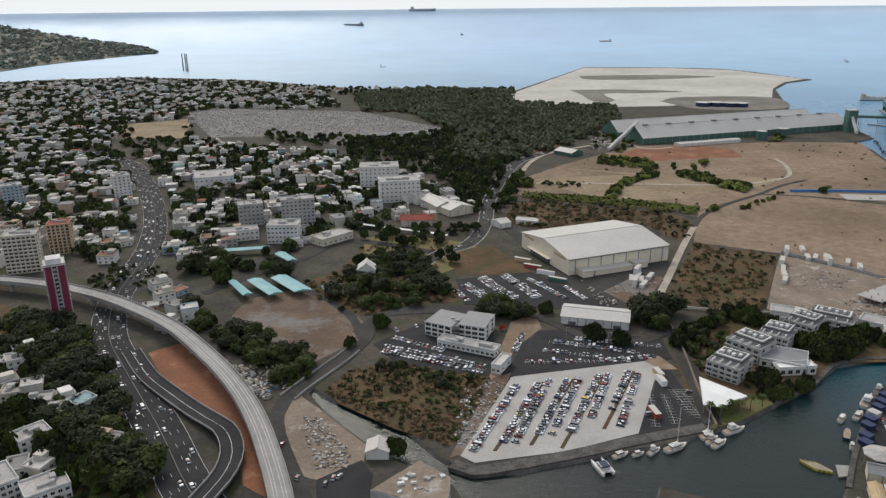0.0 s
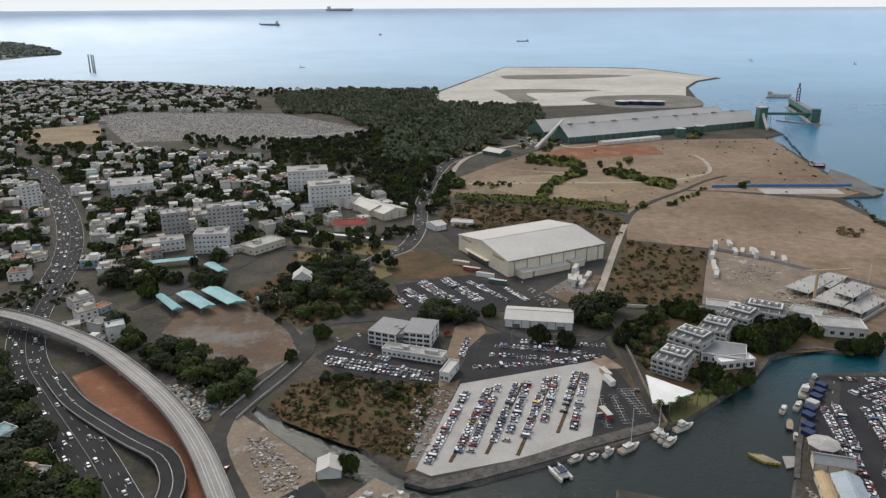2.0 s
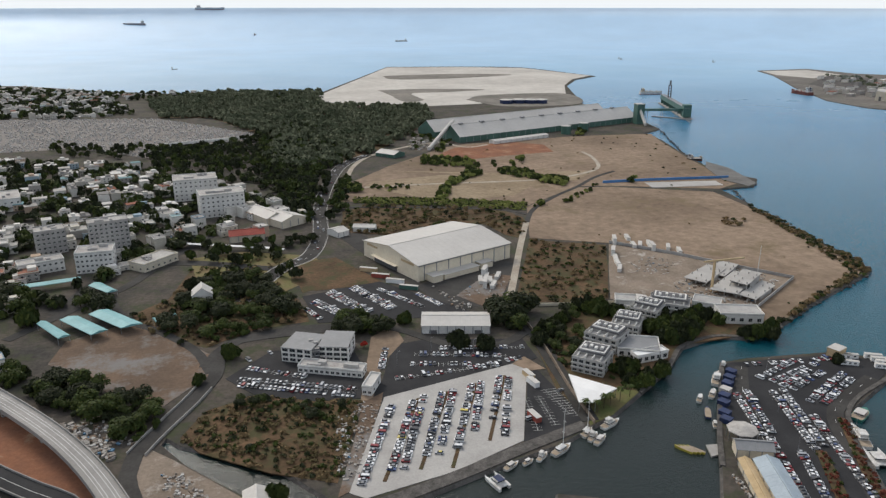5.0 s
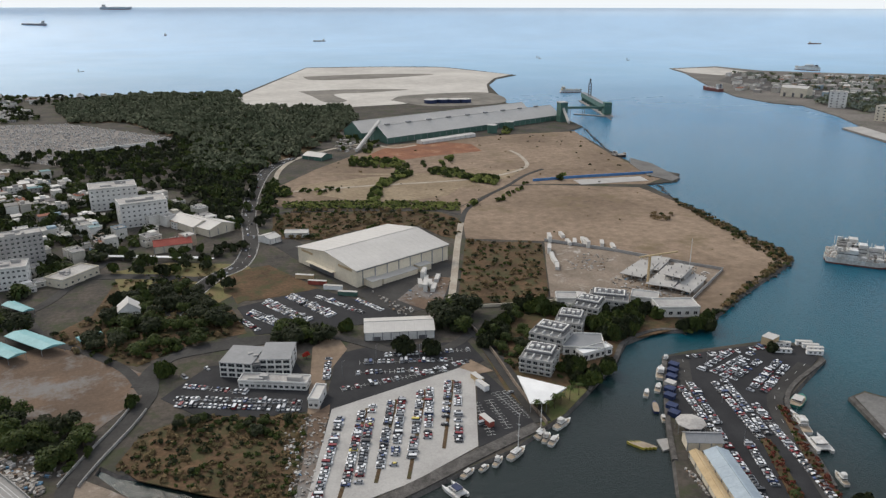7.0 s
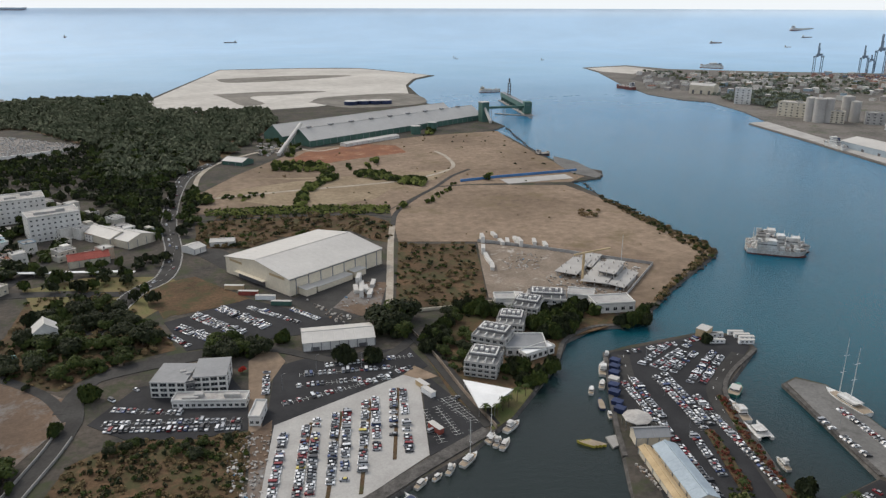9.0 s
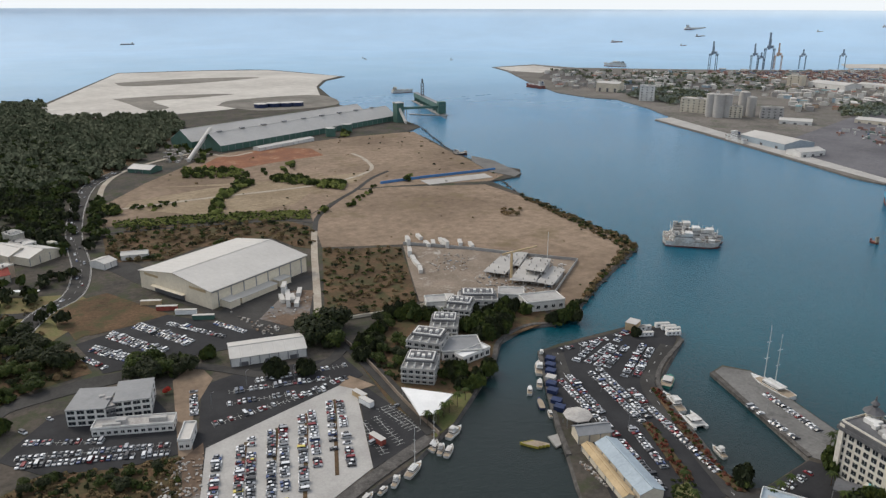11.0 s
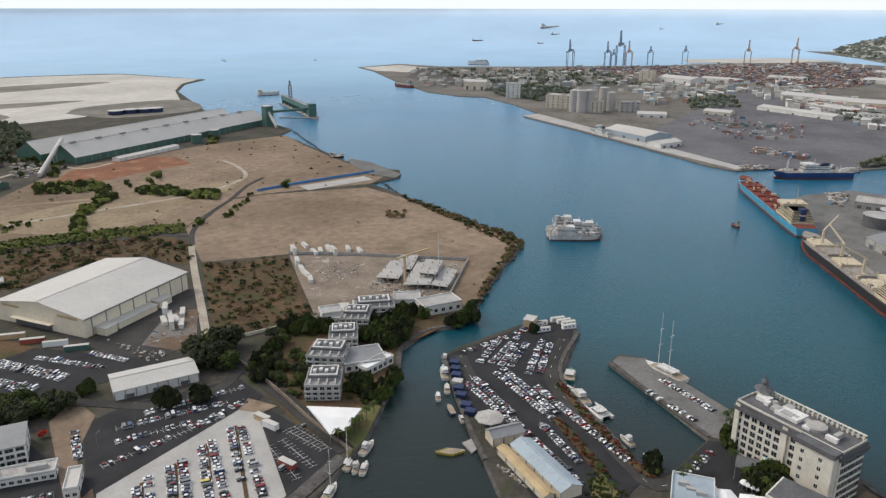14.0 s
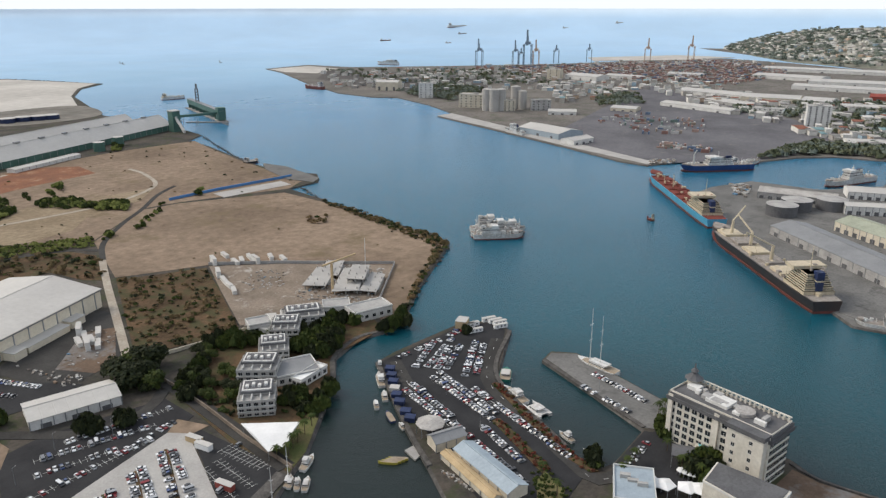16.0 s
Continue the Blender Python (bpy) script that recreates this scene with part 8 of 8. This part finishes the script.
# ---- boats ----
def boat(stern, bow, label, beam=None, hull=None, cabin=True, fly=False, masts=(), name="motor_boat", category="boat", top=None):
    a, b = Vector(stern), Vector(bow)
    d = b - a
    L = max(d.length, 4)
    beam = beam or max(2.2, L * 0.3)
    free = 0.6 + L * 0.06
    root = thing(name, Matrix.Translation((a.x, a.y, SEA_Z)) @ Matrix.Rotation(math.atan2(d.y, d.x), 4, "Z"), label, category, "moored boats")
    part("hull", hull_bm(L, beam, -0.4, free, bow=0.45), hull or M_HULL_WHITE, root)
    part("deck", hull_bm(L * 0.97, beam * 0.9, free, free + 0.06, bow=0.45), M_WOOD_DECK, root)
    if cabin:
        c = part("cabin", box(bmesh.new(), L * 0.45, 0, free, L * 0.38, beam * 0.66, 1.1 + L * 0.03), M_HULL_WHITE, root)
        part("window_band", box(bmesh.new(), L * 0.45, 0, free + 0.5, L * 0.385, beam * 0.67, 0.4), M_GLASS, c)
        part("cabin_roof", box(bmesh.new(), L * 0.42, 0, free + 1.1 + L * 0.03, L * 0.42, beam * 0.72, 0.12), top or M_HULL_WHITE, root)
    if fly:
        part("flybridge", box(bmesh.new(), L * 0.36, 0, free + 1.2 + L * 0.03, L * 0.24, beam * 0.6, 1.1), M_HULL_WHITE, root)
        part("hardtop", box(bmesh.new(), L * 0.34, 0, free + 2.9 + L * 0.03, L * 0.24, beam * 0.62, 0.12), M_HULL_WHITE, root)
    for t, h in masts:
        m = part("mast", cone(bmesh.new(), L * t, 0, free, h, 0.14 + L * 0.004, 0.08, 6), M_WHITE, root)
        part("boom", box(bmesh.new(), L * t - L * 0.14, 0, free + 2.2, L * 0.28, 0.3, 0.35), M_WHITE, m)
        for f in (0.45, 0.72):
            part("spreader", box(bmesh.new(), L * t, 0, h * f, 0.15, L * 0.13, 0.15), M_WHITE, m)
    return root


for s, b, f in (((78.1, 295.3), (86.3, 299.7), 0), ((87.7, 296.9), (93.7, 299.6), 0), ((95.3, 297.7), (102.2, 303.2), 1), ((124.6, 310.0), (131.5, 314.9), 0), ((125.7, 306.1), (132.8, 312.4), 1), ((127.2, 302.8), (135.8, 309.3), 0), ((137.0, 314.8), (149.1, 320.2), 1)):
    boat(s, b, "white motor boat moored along the quay", fly=bool(f))
boat((103.9, 299.9), (115.7, 306.3), "white sailing yacht with a bare mast at the quay", masts=((0.55, 22),), name="sailing_yacht")
boat((124.3, 311.5), (132.4, 317.4), "white sailing yacht with a bare mast at the quay", masts=((0.55, 18),), name="sailing_yacht")


def catamaran(stern, bow, label, top):
    a, b = Vector(stern), Vector(bow)
    d = b - a
    L = d.length
    root = thing("catamaran", Matrix.Translation((a.x, a.y, SEA_Z)) @ Matrix.Rotation(math.atan2(d.y, d.x), 4, "Z"), label, "boat", "moored boats")
    for e in (-1, 1):
        part("hull", hull_bm(L, L * 0.13, -0.4, 1.6, bow=0.4), M_HULL_WHITE, root).location = (0, e * L * 0.22, 0)
    part("bridge_deck", box(bmesh.new(), L * 0.42, 0, 1.2, L * 0.7, L * 0.5, 0.5), M_HULL_WHITE, root)
    c = part("saloon", box(bmesh.new(), L * 0.45, 0, 1.7, L * 0.36, L * 0.38, 1.5), M_HULL_WHITE, root)
    part("window_band", box(bmesh.new(), L * 0.45, 0, 2.3, L * 0.365, L * 0.385, 0.5), M_GLASS, c)
    part("awning", box(bmesh.new(), L * 0.4, 0, 3.4, L * 0.4, L * 0.3, 0.12), top, root)
    return root


catamaran((73.5, 282.3), (69.9, 293.6), "large white catamaran with a blue awning", M_BLUE)
catamaran((245.8, 249.7), (251.2, 264.2), "white catamaran moored by the pier", M_HULL_WHITE)
boat((250.2, 264.6), (258.8, 283.7), "sleek white motor yacht by the pier", fly=True)
boat((233.4, 227.2), (237.2, 237.1), "white motor yacht in the basin", fly=True)
boat((229.7, 216.3), (231.0, 220.8), "small white dinghy in the basin", cabin=False, name="dinghy")
boat((265.1, 287.3), (278.6, 294.5), "green and white ferry at the pier", beam=7, hull=M_HULL_GREEN, top=M_SHEET, name="ferry")
for s, b, f in (((232.4, 352.8), (240.2, 359.3), 1), ((217.8, 337.6), (228.9, 350.5), 1), ((207.1, 326.1), (214.9, 334.1), 0), ((198.3, 324.2), (204.7, 331.2), 0), ((191.9, 300.1), (195.2, 306.3), 0)):
    boat(s, b, "white motor boat along the pier wall", fly=bool(f))
boat((193.8, 308.9), (199.6, 318.6), "blue flat work pontoon beside the pier", hull=M_BLUE, cabin=False, name="pontoon")
M_YELLOW = surface("yellow_plastic", (0.5, 0.42, 0.06), (0.4, 0.34, 0.05), rough=0.6, big=0.4, bump=0)
for k in range(4):
    p = (173.7, 282.3)
    boat((p[0] - 1.8 * k, p[1] + 0.6 * k), (p[0] - 1.8 * k - 5, p[1] + 0.6 * k + 8), "long yellow pedal float at the landing stage", beam=1.5, hull=M_YELLOW, cabin=False, name="float")
tagged(make("landing_stage", prism(bmesh.new(), [(178.0, 288.1), (184.8, 287.0), (181.4, 279.7), (175.0, 279.0)], -2, -0.6), M_DECK), "grey floating landing stage", "jetty", kind="structure")
boat((309.9, 239.5), (315.5, 267.7), "large white two-masted schooner at the quay", beam=8, masts=((0.42, 34), (0.68, 36)), name="schooner")


# ---- markings, planting, rubble ----
def bay_lines(ends, length=4.8, pitch=2.6):
    bm = bmesh.new()
    for (x0, y0), (x1, y1) in ends:
        a, b = Vector((x0, y0)), Vector((x1, y1))
        d = b - a
        n = int(d.length / pitch)
        ang = math.atan2(d.y, d.x)
        for i in range(n + 1):
            p = a + d * (i / n)
            box(bm, p.x, p.y, 0.2, 0.14, length, 0.015, ang)
        box(bm, (a.x + b.x) / 2, (a.y + b.y) / 2, 0.2, d.length, 0.14, 0.016, ang)
    return tagged(make("bay_markings", bm, M_LINE), "white painted parking bay lines on asphalt", "markings", kind="stuff")


bay_lines([[(82.1, 422.0), (132.8, 409.9)], [(65.7, 418.3), (117.7, 401.5)], [(60.2, 406.5), (94.7, 396.8)], [(47.7, 391.2), (109.7, 391.8)], [(124.1, 357.0), (126.4, 330.7)], [(110.2, 351.1), (104.8, 320.4)], [(117.7, 351.0), (115.3, 322.9)], [(128.7, 356.9), (129.8, 327.9)], [(-31.7, 426.5), (-0.2, 406.5)], [(-36.9, 414.4), (24.9, 385.4)],
           [(31.0, 535.1), (52.0, 489.1)], [(17.6, 519.2), (36.4, 486.0)], [(45.5, 536.2), (66.0, 489.5)], [(65.1, 529.2), (88.1, 487.8)], [(221.7, 325.2), (208.5, 285.3)], [(242.3, 321.6), (224.6, 268.5)], [(245.9, 295.4), (219.1, 221.2)], [(301.6, 250.4), (289.4, 213.0)]])
for ends in ([(23.4, 300.1), (55.2, 366.5)], [(41.0, 304.6), (72.3, 369.5)], [(55.3, 301.8), (90.3, 373.8)], [(78.7, 318.1), (108.4, 378.3)]):
    bm = strip(bmesh.new(), [Vector(p) for p in ends], -0.9, 0.9, 0.0, 0.4)
    tagged(make("median_strip", bm, M_SCRUB), "dark planted strip between parking rows", "planting", kind="structure")
M_LEAF_RUST = surface("rust_leaf", (0.17, 0.05, 0.035), (0.11, 0.05, 0.03), rough=0.8, big=0.1, fine=0.6, bump=0)
hedge = []
hg = random.Random(33)
for poly, n in (([(256.2, 290.3), (259.2, 288.5), (224.0, 223.8), (217.8, 206.1), (214.3, 208.6), (219.9, 229.1)], 110), ([(224.2, 269.0), (228.2, 266.4), (206.4, 224.6), (200.4, 225.5)], 60)):
    hedge += [(x, y, hg.uniform(0.8, 1.6), hg.uniform(0.9, 1.8)) for x, y in scatter(poly, n, hg, 1.5)]
clumps("shrubs", hedge, 101, [M_LEAF_RUST, M_LEAF, M_LEAF_RUST], "reddish and green shrubs along the pier", 3, 12)
clumps("hedges", [(x, y, hg.uniform(0.8, 1.5), hg.uniform(1, 1.6)) for x, y in scatter([(199.1, 230.7), (204.9, 226.6), (196.4, 209.2), (184.8, 207.0), (177.5, 216.5)], 60, hg, 2)], 102, [M_LEAF], "green hedges on the small lawn", 3, 12)
red_tree = plant(*(38.1, 436.1), 0.55, 4)
for part_ob in red_tree.children:
    if part_ob.name.startswith("crown"):
        part_ob.data = part_ob.data.copy()
        part_ob.data.materials[0] = M_LEAF_RED
tagged(red_tree, "small tree covered in red blossom", "tree")

M_RUBBLE = surface("rubble", (1.0, 1.0, 1.0), (0.8, 0.8, 0.8), rough=0.9, big=0.3, fine=1.0, bump=0, jitter="island")
FARV, FARF, FARI = [], [], []
for poly, n, size in ((([(10.4, 359.1), (26.7, 371.7), (36.1, 370.2), (11.5, 304.7), (3.4, 304.8)], 200, 0.9), ([(-74.2, 331.6), (-62.6, 331.4), (-44.7, 300.9), (-43.1, 287.5), (-58.5, 287.7)], 220, 0.9), ([(279.4, 478.9), (339.5, 511.7), (364.3, 466.5), (312.9, 427.8), (285.4, 422.6), (269.7, 457.0)], 420, 1.3), ([(273.9, 533.6), (303.2, 542.3), (308.7, 518.8), (286.0, 497.6), (268.4, 510.8)], 90, 1.0), ([(116.8, 501.7), (152.9, 538.3), (169.9, 529.3), (143.9, 483.9)], 50, 1.0), ([(104.5, 525.8), (116.8, 490.6), (128.5, 478.9), (110.1, 473.0)], 40, 1.2),)
        + (([(-129.5, 395.7), (-113.3, 384.7), (-93.8, 355.0), (-95.2, 347.8), (-112.3, 367.9)], 130, 1.6), ([(-23.0, 296.0), (-2.0, 280.5), (-12.2, 287.0)], 20, 1.0), ([(218.2, 465.3), (262.8, 441.7), (258.6, 426.3), (224.0, 444.8)], 120, 1.8), ([(239.2, 1159.3), (274.4, 1104.2), (233.0, 1043.9), (211.1, 1062.2)], 60, 3.0), ([(914.1, 468.1), (930.0, 434.5), (903.4, 432.3), (881.7, 454.8)], 60, 2.5), ([(832.7, 336.7), (834.1, 311.2), (775.4, 300.8), (780.8, 314.6)], 60, 3.0), ([(174.2, 263.4), (170.0, 238.7), (175.6, 258.1)], 40, 0.8),)
        + (([(-130.2, 392.1), (-98.2, 361.2), (-82.7, 360.9), (-104.3, 388.0)], 110, 1.0),)):
    for x, y in scatter(poly, n, cr):
        far_box(x, y, -0.1, cr.uniform(0.5, 2.2) * size, cr.uniform(0.4, 1.4) * size, cr.uniform(0.2, 0.9) * size + 0.2, cr.uniform(0, 3), 0)
joined("rubble", FARV, FARF, [M_RUBBLE], FARI, "scattered rubble, debris and building materials", "rubble")
for line, w in (([(129.6, 319.0), (93.2, 308.1), (55.9, 295.6), (13.3, 284.5), (3.2, 290.2)], 7), ([(299.2, 281.7), (265.3, 204.5)], 2.5), ([(322.3, 320.2), (265.3, 292.5), (226.6, 228.2)], 2.5), ([(237.0, 358.7), (193.9, 300.0), (174.5, 270.2)], 2.5), ([(273.3, 385.2), (255.2, 391.8), (226.3, 384.0), (204.4, 363.3), (172.6, 340.9)], 3)):
    bm = strip(bmesh.new(), smooth_line(line, 6), -w / 2, w / 2, -3, 0.55)
    tagged(make("quay_wall", bm, M_ROCK), "dark stone quay edge", "quay", kind="structure")
# shore rocks along the water's edge
FARV, FARF, FARI = [], [], []
for line in ([(661.5, 1126.8), (570.5, 901.8), (553.6, 814.1), (488.3, 667.1), (477.8, 618.1), (466.5, 552.9), (459.3, 486.4), (444.8, 462.3), (409.2, 445.6), (352.2, 419.2), (301.9, 392.2), (272.7, 384.5)], [(474.4, 2504.3), (729.8, 2451.2), (899.4, 2365.8), (995.2, 2025.7)]):
    for p in smooth_line(line, 1.6 if line[0][1] < 900 else 5):
        for _ in range(2):
            k = cr.uniform(0.8, 2.4)
            far_box(p.x + cr.uniform(-3, 1.5), p.y + cr.uniform(-3, 1.5), -2.4 + cr.uniform(0, 1.6), k, k * 0.8, k * 0.7, cr.uniform(0, 3), 0)
joined("shore_rocks", FARV, FARF, [M_ROCK], FARI, "dark basalt boulders along the shore", "rocks")


def lamp_post(p, turn, h=9.0):
    root = thing("street_lamp", pose(*p, 0, 0, 0, turn), "grey steel street lamp with a single arm", "street lamp", "street lamps")
    part("pole", cone(bmesh.new(), 0, 0, -0.2, h, 0.11, 0.07, 6), M_STEEL, root)
    part("arm", box(bmesh.new(), 1.0, 0, h - 0.1, 2.2, 0.09, 0.09), M_STEEL, root)
    part("lamp_head", box(bmesh.new(), 2.1, 0, h - 0.14, 0.7, 0.25, 0.12), M_WALL_GREY, root)


lr = random.Random(55)
for i, p in enumerate(sides(smooth_line(MOTORWAY, 30), 12.5)[1:14]):
    lamp_post((p.x, p.y), lr.uniform(-20, 20) - 90, 10)
for p in [(252.7, 340.4), (230.9, 302.9), (214.2, 269.1), (252.2, 274.8), (286.8, 239.6), (76.2, 419.7), (100.4, 410.7), (52.3, 406.4)]:
    lamp_post(p, 30)

patch("promenade", [(255.4, 139.5), (272.4, 136.4), (269.0, 124.4), (270.4, 98.6), (251.4, 96.1), (222.7, 133.9)], 0.3, M_YARD, "brick-coloured waterfront promenade", "paving")
tagged(make("sea_wall", strip(bmesh.new(), smooth_line([(276.4, 138.4), (270.7, 124.7), (271.7, 98.8)], 5), -0.6, 0.6, -3, 1.0), M_ROCK), "dark stone sea wall", "wall", kind="structure")
patch("hotel_forecourt", [(225.3, 202.7), (261.9, 203.0), (267.4, 190.7), (256.1, 170.2), (240.3, 166.1), (214.3, 180.5), (216.6, 197.3)], 0.33, M_ASPHALT, "dark asphalt hotel forecourt", "paving")
patch("quay_paving", [(302.0, 281.7), (310.7, 282.8), (318.5, 270.0), (295.0, 202.7), (267.3, 199.3), (265.3, 204.5)], 0.2, M_QUAY, "grey worn concrete of the quay", "quay")


# ---- palms ----
def palm_model(seed, h):
    r = random.Random(seed)
    root = thing("palm_tree", pose(0, 0, -80), "slender palm with drooping green fronds", "palm", "palms")
    part("trunk", cone(bmesh.new(), 0, 0, -0.3, h, 0.22, 0.13, 7), M_BARK, root)
    bm = bmesh.new()
    for k in range(14):
        a, up = k * 0.449 + r.uniform(-0.15, 0.15), r.uniform(0.2, 1.0)
        ln = r.uniform(2.4, 3.3)
        prev = None
        for i in range(5):
            t = i / 4
            d, z, w = ln * t, h + up * 1.6 * t - 2.4 * t * t, 0.42 * math.sin(math.pi * min(0.95, 0.15 + t * 0.8))
            c, s_ = math.cos(a), math.sin(a)
            row = [bm.verts.new((d * c - e * w * s_, d * s_ + e * w * c, z - abs(e) * 0.12)) for e in (-1, 0, 1)]
            if prev:
                bm.faces.new((prev[0], prev[1], row[1], row[0]))
                bm.faces.new((prev[1], prev[2], row[2], row[1]))
            prev = row
    part("crown", bm, M_LEAF, root)
    return root


PALMS = [palm_model(3, 7.0), palm_model(4, 8.5)]
for k, (x, y) in enumerate([(226.8, 196.4), (232.8, 195.7), (220.1, 196.2), (279.9, 202.9), (286.7, 202.3), (281.7, 196.1), (277.0, 199.6), (240.4, 176.4), (241.7, 172.5), (239.2, 167.5), (251.6, 187.4), (235.7, 162.1), (199.6, 225.1), (190.0, 212.5), (140.6, 327.7), (145.8, 330.5), (150.6, 332.4), (157.7, 335.2), (165.0, 338.0), (134.4, 328.5), (231.1, 424.4), (247.2, 405.2), (269.8, 403.8), (217.6, 431.5), (155.7, 424.4)]):
    m = Matrix.Translation((x, y, 0)) @ Matrix.Rotation(k * 1.3, 4, "Z")
    if k < 2:
        PALMS[k].matrix_world = m
    else:
        copy_thing(PALMS[k % 2], m)
clumps("forecourt_shrubs", [(x, y, hg.uniform(1.2, 3.0), hg.uniform(1.5, 4.0)) for x, y in scatter([(248.2, 180.7), (256.1, 170.2), (242.6, 163.1), (235.7, 172.2)], 40, hg, 2) + scatter([(274.0, 203.5), (279.2, 196.7), (265.0, 189.8), (263.2, 196.2)], 20, hg, 2) + scatter([(226.0, 217.4), (230.0, 212.1), (220.5, 206.1), (216.6, 209.8)], 16, hg, 2)], 105, [M_LEAF, M_LEAF_DARK, M_LEAF_DARK], "dense shrubs and small trees by the hotel drive", 4, 16)
